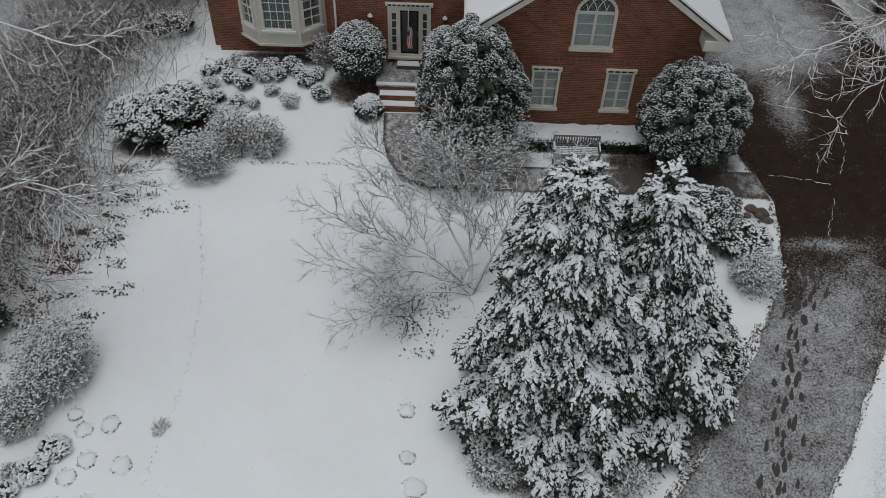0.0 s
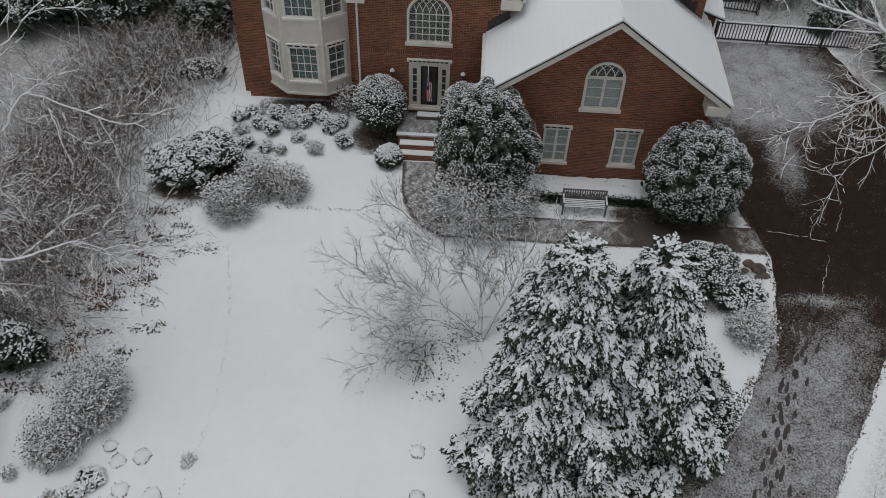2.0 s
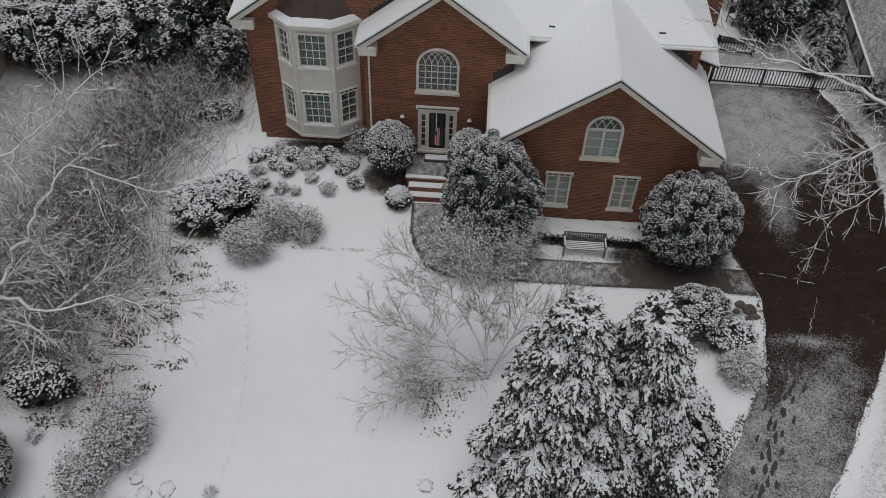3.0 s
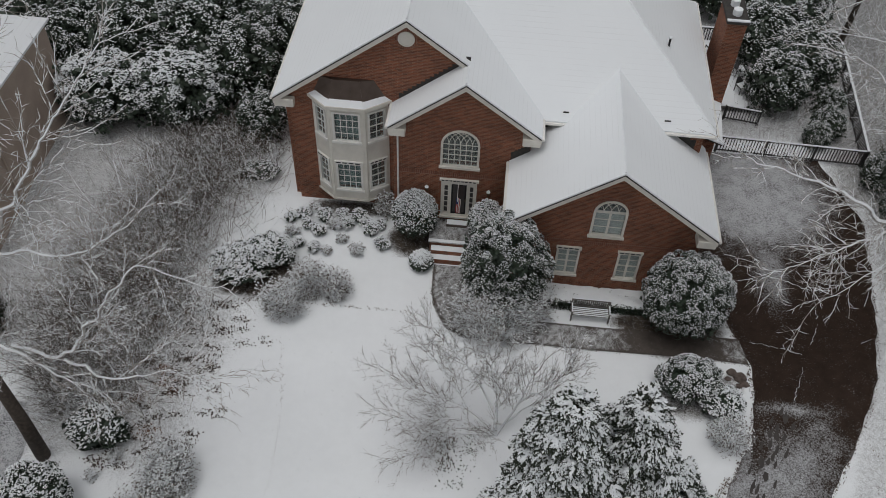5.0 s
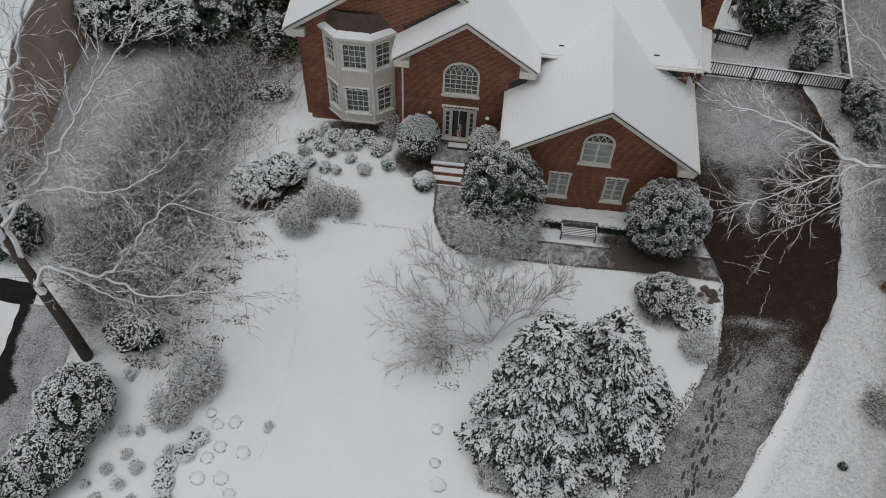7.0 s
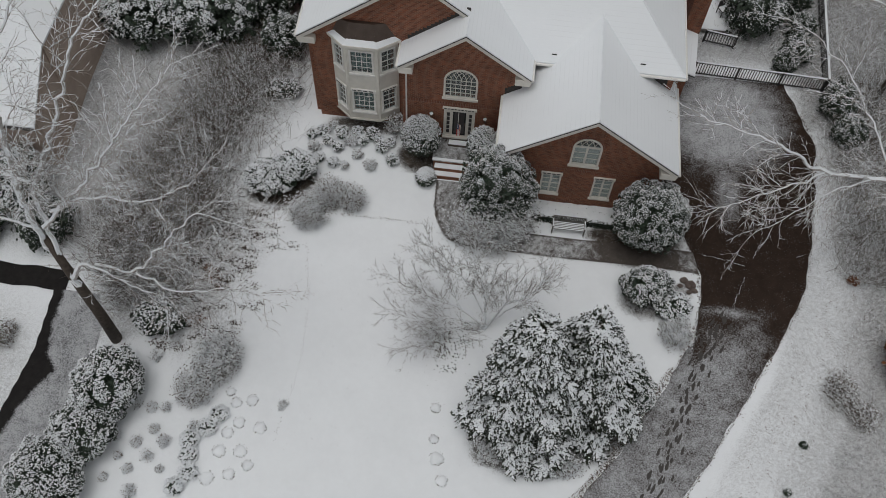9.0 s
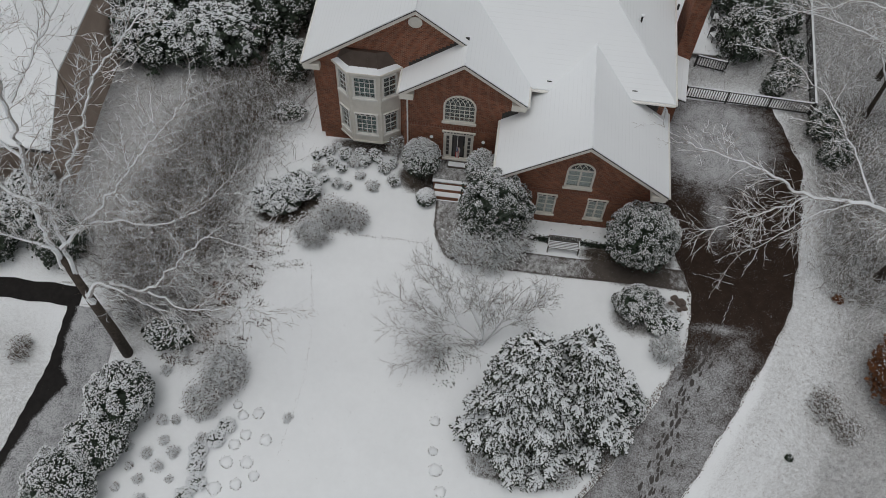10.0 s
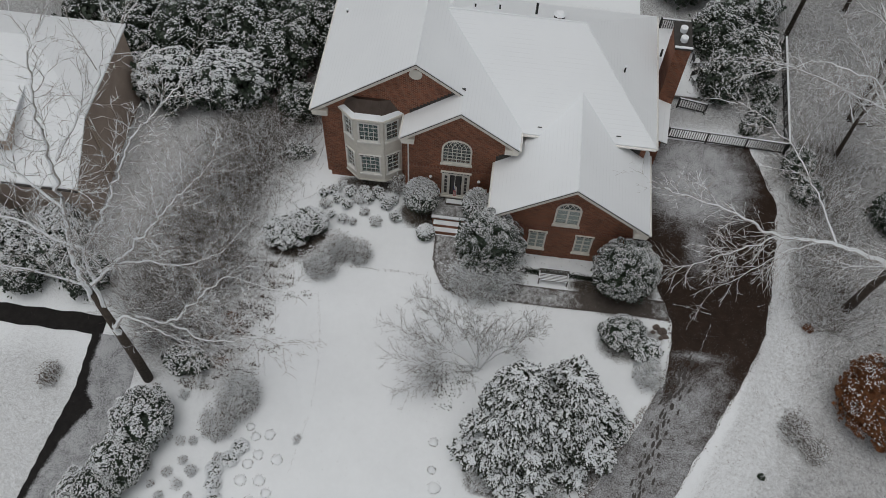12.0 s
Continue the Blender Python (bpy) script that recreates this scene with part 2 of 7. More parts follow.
def slab(pts, thick):
    """A plate whose top face is the polygon pts, thick metres deep straight down."""
    bm = bmesh.new()
    top = [bm.verts.new(p) for p in pts]
    low = [bm.verts.new((p[0], p[1], p[2] - thick)) for p in pts]
    n = len(pts)
    bm.faces.new(top)
    bm.faces.new(low[::-1])
    for i in range(n):
        bm.faces.new((top[i], low[i], low[(i + 1) % n], top[(i + 1) % n]))
    bmesh.ops.recalc_face_normals(bm, faces=bm.faces)
    return bm


def panel(outer, holes, thick):
    """An upright wall in the local xz plane, its face at y = 0, with openings right through it."""
    bm = bmesh.new()
    edges = []
    for loop in [outer] + holes:
        vs = [bm.verts.new((x, 0, z)) for x, z in loop]
        edges += [bm.edges.new((vs[i], vs[(i + 1) % len(vs)])) for i in range(len(vs))]
    bmesh.ops.triangle_fill(bm, use_beauty=True, use_dissolve=False, edges=edges)
    got = bmesh.ops.extrude_face_region(bm, geom=list(bm.faces))
    for g in got["geom"]:
        if isinstance(g, bmesh.types.BMVert):
            g.co.y += thick
    bmesh.ops.recalc_face_normals(bm, faces=bm.faces)
    return bm


def rect(x0, x1, z0, z1):
    return [(x0, z0), (x1, z0), (x1, z1), (x0, z1)]


def arch(x0, x1, z0, spring, n=14):
    c, r = (x0 + x1) / 2, (x1 - x0) / 2
    return [(x0, z0), (x1, z0)] + [(c + r * math.cos(math.pi * i / n), spring + r * math.sin(math.pi * i / n)) for i in range(n + 1)]


def ring(outer, inner, y0, y1):
    """A frame between two loops with equally many corners."""
    bm = bmesh.new()
    n = len(outer)
    a = [[bm.verts.new((x, y, z)) for x, z in loop] for y in (y0, y1) for loop in (outer, inner)]
    for i in range(n):
        j = (i + 1) % n
        bm.faces.new((a[0][i], a[0][j], a[1][j], a[1][i]))
        bm.faces.new((a[2][i], a[3][i], a[3][j], a[2][j]))
        bm.faces.new((a[0][i], a[2][i], a[2][j], a[0][j]))
        bm.faces.new((a[1][i], a[1][j], a[3][j], a[3][i]))
    bmesh.ops.recalc_face_normals(bm, faces=bm.faces)
    return bm


def tube(bm, pts, r0, r1=None, sides=6):
    r1 = r0 if r1 is None else r1
    rings = []
    for i, p in enumerate(pts):
        p = Vector(p)
        d = (Vector(pts[min(i + 1, len(pts) - 1)]) - Vector(pts[max(i - 1, 0)])).normalized()
        u = d.orthogonal().normalized()
        w = d.cross(u)
        r = r0 + (r1 - r0) * i / max(1, len(pts) - 1)
        rings.append([bm.verts.new(p + (u * math.cos(2 * math.pi * k / sides) + w * math.sin(2 * math.pi * k / sides)) * r) for k in range(sides)])
    for a, b in zip(rings, rings[1:]):
        for k in range(sides):
            bm.faces.new((a[k], a[(k + 1) % sides], b[(k + 1) % sides], b[k]))
    bm.faces.new(rings[0][::-1])
    bm.faces.new(rings[-1])
    return bm


# ---- the lie of the land: a slope that falls away from the house ----
YS = [-1500, -60, -10, 5, 14, 19, 22, 26, 29, 33, 45, 80, 1500]
ZS = [-30, -5.5, -4.0, -2.5, -1.25, -0.72, -0.36, 0.36, 0.70, 1.02, 1.4, 1.9, 6.0]


def lie(x, y):
    z = np.interp(y, YS, ZS)
    return z + 0.022 * np.clip(x, -16, 16) * np.interp(y, [8, 18, 28, 33], [0.1, 1.0, 0.8, 0.15])


def ground_at(x, y):
    return float(lie(x, y))


def soft_inside(x, y, cx, cy, rx, ry, turn=0.0, edge=0.35):
    """1 well inside an ellipse, 0 outside, with a soft edge."""
    a = radians(turn)
    u = ((x - cx) * math.cos(a) + (y - cy) * math.sin(a)) / rx
    v = (-(x - cx) * math.sin(a) + (y - cy) * math.cos(a)) / ry
    d = np.sqrt(u * u + v * v)
    return np.clip((1 + edge - d) / (2 * edge), 0, 1)


def sheet(name, xs, ys_rows, bare, mat, lift, thick=0.0, kind="structure", label="", category=""):
    """A sheet on the lie of the land. ys_rows: (n, m) arrays X, Y of its grid."""
    X, Y = xs, ys_rows
    Z = lie(X, Y) + lift
    n, m = X.shape
    v = np.stack([X.ravel(), Y.ravel(), Z.ravel()], 1)
    i = np.arange(n * m).reshape(n, m)
    f = np.stack([i[:-1, :-1].ravel(), i[:-1, 1:].ravel(), i[1:, 1:].ravel(), i[1:, :-1].ravel()], 1)
    ob = raw(name, v, f, mat, None, smooth=True)
    at = ob.data.attributes.new("bare", "FLOAT", "POINT")
    at.data.foreach_set("value", np.asarray(bare, dtype=np.float32).ravel())
    return tagged(ob, label, category, "", kind)


# ---- ground ----
xs = np.concatenate([[-1500, -500, -200, -110, -75], np.arange(-55, -22, 0.6), np.arange(-22, 24, 0.3), np.arange(24, 55.01, 0.6), [75, 110, 200, 500, 1500]])
ys = np.concatenate([[-1500, -500, -200, -80, -30, -10], np.arange(0, 36, 0.28), np.arange(36, 85.01, 0.55), [110, 160, 300, 600, 1500]])
X, Y = np.meshgrid(xs, ys)
bare = np.full(X.shape, 0.0)


def add_bare(b, amount):
    global bare
    bare = np.maximum(bare, b * amount)


# thin snow over leaf litter: the woods, the neighbour's yard, the strip past the drive
add_bare(np.clip((-12.6 - X + 0.16 * (Y - 24)) / 2.5, 0, 1) * np.clip((Y - 21) / 4, 0, 1), 0.50)
for cx, cy, ry in ((-14.8, 32.0, 6.5), (-16.5, 24.0, 4.0)):
    add_bare(soft_inside(X, Y, cx, cy, 1.7, ry, -14, 0.5), 0.72)
add_bare(np.clip((-10.0 - X) / 2.0, 0, 1) * np.clip((Y - 30.5) / 2, 0, 1), 0.42)
add_bare(soft_inside(X, Y, -14.2, 23.0, 4.4, 2.3, 55, 0.5), 0.40)
add_bare(soft_inside(X, Y, -13.9, 20.4, 2.0, 2.6, 10, 0.5), 0.38)
add_bare(np.clip((X - 17.8) / 1.2, 0, 1) * np.clip((Y - 22) / 5, 0, 1), 0.50)
add_bare(np.clip((X - 16.6) / 1.5, 0, 1) * np.clip((Y - 34) / 1.5, 0, 1), 0.60)
add_bare(np.clip((X - 20.5) / 3.0, 0, 1) * np.clip((Y - 5) / 9, 0, 1), 0.58)
add_bare(np.clip((X - np.interp(Y, [8, 20, 30], [9.4, 15.7, 18.2])) / 3.4, 0.62, 1) * np.clip((X - np.interp(Y, [8, 20, 30], [8.6, 14.9, 17.6])) / 0.8, 0, 1) * np.interp(Y, [12, 16, 23], [0.5, 0.8, 1.0]), 0.46)
add_bare(np.clip((X - np.interp(Y, [8, 20, 30], [13.0, 18.0, 19.5])) / 2.0, 0, 1) * np.clip((Y - 3) / 6, 0, 1), 0.54)
add_bare(np.clip((Y - 38.5) / 1.5, 0, 1) * np.clip(np.abs(X) - 5, 0, 1), 0.47)
add_bare(soft_inside(X, Y, 19.0, 19.2, 1.8, 1.6, 0, 0.6), 0.47)
add_bare(soft_inside(X, Y, 20.6, 33.0, 2.6, 5.0, 0, 0.4), 0.47)
add_bare(soft_inside(X, Y, -17.6, 20.4, 2.0, 2.2, 0, 0.5), 0.44)
add_bare(soft_inside(X, Y, -24.5, 14.0, 4.5, 6.0, 0, 0.3), 0.30)
# mulch that the crowns keep bare
for cx, cy, rx, ry, k in ((-3.55, 30.35, 1.25, 1.05, 1.0), (7.3, 26.7, 1.5, 0.6, 1.0), (8.7, 26.7, 2.1, 1.6, 1.0), (9.2, 27.9, 1.5, 1.0, 1.0), (0.6, 26.9, 1.9, 1.2, 0.8),
                          (3.6, 15.4, 2.6, 1.5, 0.8), (6.2, 17.2, 2.8, 2.2, 0.8), (9.2, 23.3, 1.5, 0.9, 0.7), (2.2, 14.9, 1.1, 0.8, 0.9), (-10.9, 27.1, 1.7, 0.75, 1.0), (-9.8, 28.0, 0.9, 0.6, 1.0), (-6.75, 26.8, 0.45, 0.3, 0.9), (-8.0, 26.8, 0.6, 0.35, 0.9),
                          (10.8, 24.0, 0.6, 0.5, 0.6), (-6.7, 32.0, 2.2, 0.45, 0.9)):
    add_bare(soft_inside(X, Y, cx, cy, rx, ry, 0, 0.18), k)
sheet("ground", X, Y, bare, MAT_GROUND, 0.0, label="snow-covered lawn and leaf-strewn woodland ground", category="ground")

# ---- driveway ----
LY = [-12, 4, 8, 12, 15.1, 18.0, 20.1, 21.8, 23.4, 25.1, 26.7, 27.8, 29, 38]
LX = [-12, -1.5, 2.0, 5.4, 7.8, 9.6, 10.8, 11.57, 11.9, 11.78, 11.2, 10.5, 9.1, 9.1]
RY = [-12, 4, 8, 11, 15.6, 19.7, 23.4, 25.5, 31, 34, 36, 38]
RX = [-4, 4.0, 7.0, 9.4, 12.3, 14.6, 16.6, 17.3, 18.05, 18.3, 17.6, 16.9]
rows_y = np.arange(-12, 38.3, 0.22)
S = np.linspace(0, 1, 44)
Yd = np.repeat(rows_y[:, None], 44, 1)
Xl, Xr = np.interp(rows_y, LY, LX), np.interp(rows_y, RY, RX)
Xd = Xl[:, None] * (1 - S) + Xr[:, None] * S
wobble = 0.10 * np.sin(Yd * 2.1) + 0.06 * np.sin(Yd * 5.3 + 1)
Xd = Xd + wobble * (np.abs(S - 0.5) * 2) ** 6 * 0.6
bd = np.full(Xd.shape, 1.0)
thin_low = np.clip((23.2 - Yd) / 2.0, 0, 1)
bd = np.minimum(bd, 1 - thin_low * (0.52 - 0.24 * np.clip((S - 0.62) * 3, 0, 1)[None, :] * np.clip((Yd - 17) / 4, 0, 1)))
bd = np.minimum(bd, 1 - 0.68 * soft_inside(Xd, Yd, 13.2, 35.2, 3.6, 3.8, 0, 0.35))
bd = np.minimum(bd, 1 - 0.50 * soft_inside(Xd, Yd, 13.3, 30.3, 0.8, 2.2, 0, 0.5))
bd = np.minimum(bd, 1 - 0.55 * soft_inside(Xd, Yd, 13.4, 23.2, 1.6, 0.28, 0, 0.7))
bd = np.minimum(bd, 1 - 0.38 * soft_inside(Xd, Yd, 14.4, 21.7, 1.1, 1.6, 20, 0.6))
bd = np.maximum(bd, 0.8 * soft_inside(Xd, Yd, 11.9, 21.3, 0.5, 1.5, -20, 0.5))
bd = np.maximum(bd, 0.95 * soft_inside(Xd, Yd, 16.6, 27.5, 1.5, 6.0, 4, 0.25))
sheet("driveway", Xd, Yd, bd, MAT_DRIVE, 0.02, label="wet dark asphalt driveway half covered with melting snow", category="driveway")

# ---- front walk ----
low = [(-2.45, 28.95), (-2.40, 27.5), (-2.2, 26.75), (-1.7, 25.8), (-1.2, 25.45), (-0.5, 25.25), (1.3, 25.2), (5.2, 25.15), (9.7, 25.2), (11.75, 25.1)]
high = [(-1.05, 28.95), (-1.0, 27.9), (-0.9, 27.4), (-0.5, 26.95), (-0.1, 26.7), (0.5, 26.45), (1.8, 26.35), (5.2, 26.3), (9.5, 26.32), (11.4, 26.3)]
k = np.linspace(0, 9, 120)
lo = np.stack([np.interp(k, range(10), [p[i] for p in low]) for i in (0, 1)], 1)
hi = np.stack([np.interp(k, range(10), [p[i] for p in high]) for i in (0, 1)], 1)
w = np.linspace(0, 1, 9)[None, :]
Xw = lo[:, :1] * (1 - w) + hi[:, :1] * w
Yw = lo[:, 1:] * (1 - w) + hi[:, 1:] * w
bw = 0.52 + 0.45 * soft_inside(Xw, Yw, 8.6, 25.8, 2.2, 1.0, 0, 0.4) + 0.25 * (np.abs(w - 0.5) > 0.45)
sheet("front_walk", Xw, Yw, bw, MAT_WALK, 0.03, label="curved concrete front walk dusted with thin snow", category="path")


# ---- the house ----
def shift(x, y, z, turn=0.0):
    return pose(x, y, z, 0, 0, turn)


def window(parent, m, x0, x1, z0, z1, cols, rows, name="window", frame_w=0.09, mid_rail=False, blind=None, dentil=False, split=False, mat=None):
    """A painted window in a wall's local plane: frame, sill, pane, glazing bars, and behind it a shutter, a curtain or
    a near-black panel for room gloom.
    """
    mat = mat or MAT_TRIM
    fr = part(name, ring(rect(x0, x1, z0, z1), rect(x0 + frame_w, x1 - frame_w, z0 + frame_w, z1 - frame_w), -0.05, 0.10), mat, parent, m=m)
    part("sill", boxes((x0 - 0.05, x1 + 0.05, -0.10, 0.0, z0 - 0.07, z0 + 0.05), bevel=0.01), mat, fr, m=m)
    a, b, c, d = x0 + frame_w, x1 - frame_w, z0 + frame_w, z1 - frame_w
    pane = part("pane", boxes((a, b, 0.055, 0.062, c, d)), MAT_GLASS, fr, m=m)
    pane.visible_shadow = False
    for i in range(1, cols):
        x = a + (b - a) * i / cols
        wide = 0.05 if split and i * 2 == cols else 0.014
        part("glazing_bar", boxes((x - wide, x + wide, 0.025, 0.05, c, d)), mat, fr, m=m)
    for i in range(1, rows):
        z = c + (d - c) * i / rows
        tall = 0.03 if mid_rail and i * 2 == rows else 0.012
        part("glazing_bar", boxes((a, b, 0.022, 0.048, z - tall, z + tall)), mat, fr, m=m)
    if blind == "slats":
        bm = bmesh.new()
        n = int((d - c) / 0.085)
        for i in range(n):
            z = c + (d - c) * (i + 0.5) / n
            vs = [bm.verts.new(p) for p in ((a, 0.13, z + 0.036), (b, 0.13, z + 0.036), (b, 0.10, z - 0.036), (a, 0.10, z - 0.036))]
            bm.faces.new(vs)
        part("shutter", bm, MAT_BLIND, fr, "white louvred shutter", m=m)
    elif blind == "curtain":
        bm = bmesh.new()
        n = 28
        cols_v = [[bm.verts.new((a + (b - a) * i / n, 0.22 + 0.03 * math.sin(i * 1.9), z)) for z in (c, d)] for i in range(n + 1)]
        for p, q in zip(cols_v, cols_v[1:]):
            bm.faces.new((p[0], q[0], q[1], p[1]))
        part("curtain", bm, MAT_CURTAIN, fr, "pale teal curtain", m=m)
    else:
        # no blind here: a near-black panel is painted as the room's darkness
        part("gloom_panel", boxes((a, b, 0.30, 0.31, c, d)), MAT_DARK, fr, m=m)
    if dentil:
        part("head_trim", boxes((x0 - 0.04, x1 + 0.04, -0.09, 0.0, z1 - 0.03, z1 + 0.14), bevel=0.01), mat, fr, m=m)
        n = max(4, int((x1 - x0) / 0.26))
        for i in range(n):
            u = x0 + 0.03 + (x1 - x0 - 0.06) * i / n
            # raised black plate, painted as the shade in a gap between dentils
            part("dentil_shade", boxes((u, u + (x1 - x0) / n * 0.72, -0.094, -0.088, z1 + 0.02, z1 + 0.085)), MAT_BLACK, fr, m=m)
    return fr


def arched_window(parent, m, x0, x1, z0, spring, cols, rows, double=False):
    fw = 0.10
    out, inn = arch(x0, x1, z0, spring), arch(x0 + fw, x1 - fw, z0 + fw, spring)
    fr = part("arched_window", ring(out, inn, -0.05, 0.10), MAT_TRIM, parent, m=m)
    part("sill", boxes((x0 - 0.06, x1 + 0.06, -0.11, 0.0, z0 - 0.08, z0 + 0.06), bevel=0.01), MAT_TRIM, fr, m=m)
    pane = part("pane", panel(inn, [], 0.007), MAT_GLASS, fr, m=m @ shift(0, 0.056, 0))
    pane.visible_shadow = False
    a, b, c = x0 + fw, x1 - fw, z0 + fw
    r, cx = (b - a) / 2, (a + b) / 2
    for i in range(1, cols):
        x = a + (b - a) * i / cols
        wide = 0.05 if double and i * 2 == cols else 0.015
        part("glazing_bar", boxes((x - wide, x + wide, 0.025, 0.05, c, spring)), MAT_TRIM, fr, m=m)
    for i in range(1, rows + 1):
        z = c + (spring - c) * i / rows
        tall = 0.06 if double and i == rows else 0.014
        part("glazing_bar", boxes((a, b, 0.022, 0.048, z - tall, z + tall)), MAT_TRIM, fr, m=m)
    # interlaced gothic tracery in the round head
    heads = 4 if double else 6
    for i in range(heads + 1):
        for side in (-1, 1):
            px = a + (b - a) * i / heads
            pts = []
            rad = r * (1.05 if double else 0.95)
            for j in range(9):
                t = radians(80) * j / 8
                q = (px + side * rad * (1 - math.cos(t)), spring + rad * math.sin(t))
                if math.hypot(q[0] - cx, q[1] - spring) < r - 0.01:
                    pts.append((q[0], 0.035, q[1]))
                else:
                    break
            if len(pts) > 2:
                part("tracery", tube(bmesh.new(), pts, 0.016, sides=4), MAT_TRIM, fr, m=m)
    if double:
        bm = bmesh.new()
        n = int((spring - c) / 0.11)
        for i in range(n):
            z = c + (spring - c) * (i + 0.5) / n
            bm.faces.new([bm.verts.new(p) for p in ((a, 0.14, z + 0.046), (b, 0.14, z + 0.046), (b, 0.10, z - 0.046), (a, 0.10, z - 0.046))])
        part("shutter", bm, MAT_BLIND, fr, "white louvred shutter", m=m)
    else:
        # near-black sheet behind the pane carries the room's darkness in its colour
        part("gloom_panel", panel(inn, [], 0.01), MAT_DARK, fr, m=m @ shift(0, 0.34, 0))
    # a rowlock ring of bricks round the head
    o2 = [(cx + (x - cx) * 1.16, spring + (z - spring) * 1.16) for x, z in out[2:]]
    bm = bmesh.new()
    n = len(o2)
    f0 = [bm.verts.new((x, -0.012, z)) for x, z in o2]
    f1 = [bm.verts.new((x, -0.012, z)) for x, z in out[2:]]
    b0 = [bm.verts.new((x, 0.0, z)) for x, z in o2]
    for i in range(n - 1):
        bm.faces.new((f0[i], f0[i + 1], f1[i + 1], f1[i]))
        bm.faces.new((f0[i], b0[i], b0[i + 1], f0[i + 1]))
    part("brick_arch", bm, MAT_SOLDIER, fr, m=m)
    return fr


house = thing("house", (0, 35, 1.0), "two-storey red brick house with snow-covered gabled roofs", "house")

T = 0.28
I = Matrix.Identity(4)
# levels and lines of the plan
Y_BAY, Y_ENT, Y_GAR, Y_BACK = 32.4, 31.25, 28.15, 42.3
B_X, B_Z, B_SL, B_RAKE = -4.12, 11.82, 0.745, 32.05      # left cross gable
E_X, E_Z, E_RAKE = -1.5, 9.70, 30.75                      # entry gable
G_X, G_Z, G_SL, G_RAKE = 5.0, 8.80, 0.733, 27.42          # garage gable
M_EAVE, M_Z = 32.1, 7.28                                  # main front eave
R_Y, R_Z, R_X = 37.3, 11.05, 4.65                         # main ridge


def b_roof(x):
    return B_Z - B_SL * abs(x - B_X)


def wall_top(z):
    return z - 0.30


# left wing front wall, its gable, and the opening behind the bay window
outer = [(-9.45, 0.2), (-4.4, 0.2), (1.3, 0.2), (1.3, wall_top(b_roof(1.3))), (B_X, wall_top(B_Z)), (-9.45, wall_top(b_roof(-9.45)))]
part("wall", panel(outer, [rect(-8.0, -5.4, 2.2, 6.9)], T), MAT_BRICK, house, "red brick gable wall", m=shift(0, Y_BAY, 0))
part("wall", panel([(Y_BAY + T, 0.2), (Y_BACK, 0.2), (Y_BACK, 7.0), (Y_BAY + T, 7.0)], [], T), MAT_BRICK, house, "red brick side wall", m=pose(-9.45, 0, 0, 0, 0, 90))
part("wall", boxes((-9.45, 9.0, Y_BACK, Y_BACK + T, 0.2, 7.0)), MAT_BRICK, house, "red brick rear wall")
# entry block
outer = [(-4.62, 0.2), (1.45, 0.2), (1.45, wall_top(b_roof(1.45))), (E_X, wall_top(E_Z)), (-4.62, wall_top(E_Z - 0.77 * 3.12))]
part("wall", panel(outer, [arch(-2.45, -0.80, 4.92, 6.18), rect(-2.36, -0.82, 1.5, 4.0)], T), MAT_BRICK, house, "red brick entry gable wall", m=shift(0, Y_ENT, 0))
part("wall", boxes((-4.62, -4.34, Y_ENT + T, Y_BAY, 0.2, 7.1)), MAT_BRICK, house)
part("wall", boxes((1.17, 1.45, Y_ENT + T, Y_BAY, 0.2, 7.0)), MAT_BRICK, house)
# garage wing
outer = [(1.0, 0.2), (8.98, 0.2), (8.98, wall_top(G_Z - G_SL * 3.98)), (G_X, wall_top(G_Z)), (1.0, wall_top(G_Z - G_SL * 4.0))]
part("wall", panel(outer, [rect(3.05, 3.97, 1.9, 3.6), rect(5.72, 6.64, 1.9, 3.6), arch(4.28, 5.60, 4.58, 5.93)], T), MAT_BRICK, house, "red brick garage gable wall", m=shift(0, Y_GAR, 0))
part("wall", boxes((1.0, 1.28, Y_GAR + T, Y_ENT, 0.2, 5.4)), MAT_BRICK, house)
part("wall", boxes((8.70, 8.98, Y_GAR + T, 32.45, 0.2, 5.35)), MAT_BRICK, house, "red brick side wall")
part("wall", boxes((8.70, 8.98, 32.45, Y_BACK, 0.2, 7.0)), MAT_BRICK, house, "red brick side wall")
part("wall", boxes((1.45, 8.70, M_EAVE + 0.35, M_EAVE + 0.35 + T, 0.2, 7.0)), MAT_BRICK, house)
# floors behind the windows, near-black so that the rooms look dark
part("floor_slab", boxes((-9.1, 8.6, 33.0, 42.2, 1.3, 1.55)), MAT_DARK, house)
part("floor_slab", boxes((-9.1, 8.6, 33.0, 42.2, 4.2, 4.4)), MAT_DARK, house)
part("floor_slab", boxes((-4.2, 1.1, 31.6, 33.0, 1.25, 1.5)), MAT_DARK, house)
part("floor_slab", boxes((1.3, 8.65, 28.5, 32.4, 0.9, 1.05)), MAT_DARK, house)
part("floor_slab", boxes((1.3, 8.65, 28.5, 32.4, 4.0, 4.2)), MAT_DARK, house)

# brick bands
for x0, x1, y, z in ((-4.6, -2.62, Y_ENT, 4.30), (-2.62, -0.60, Y_ENT, 4.24), (-0.60, 0.95, Y_ENT, 4.30), (1.05, 8.9, Y_GAR, 3.92)):
    part("brick_band", boxes((x0, x1, y - 0.016, y - 0.001, z, z + 0.22)), MAT_SOLDIER, house)


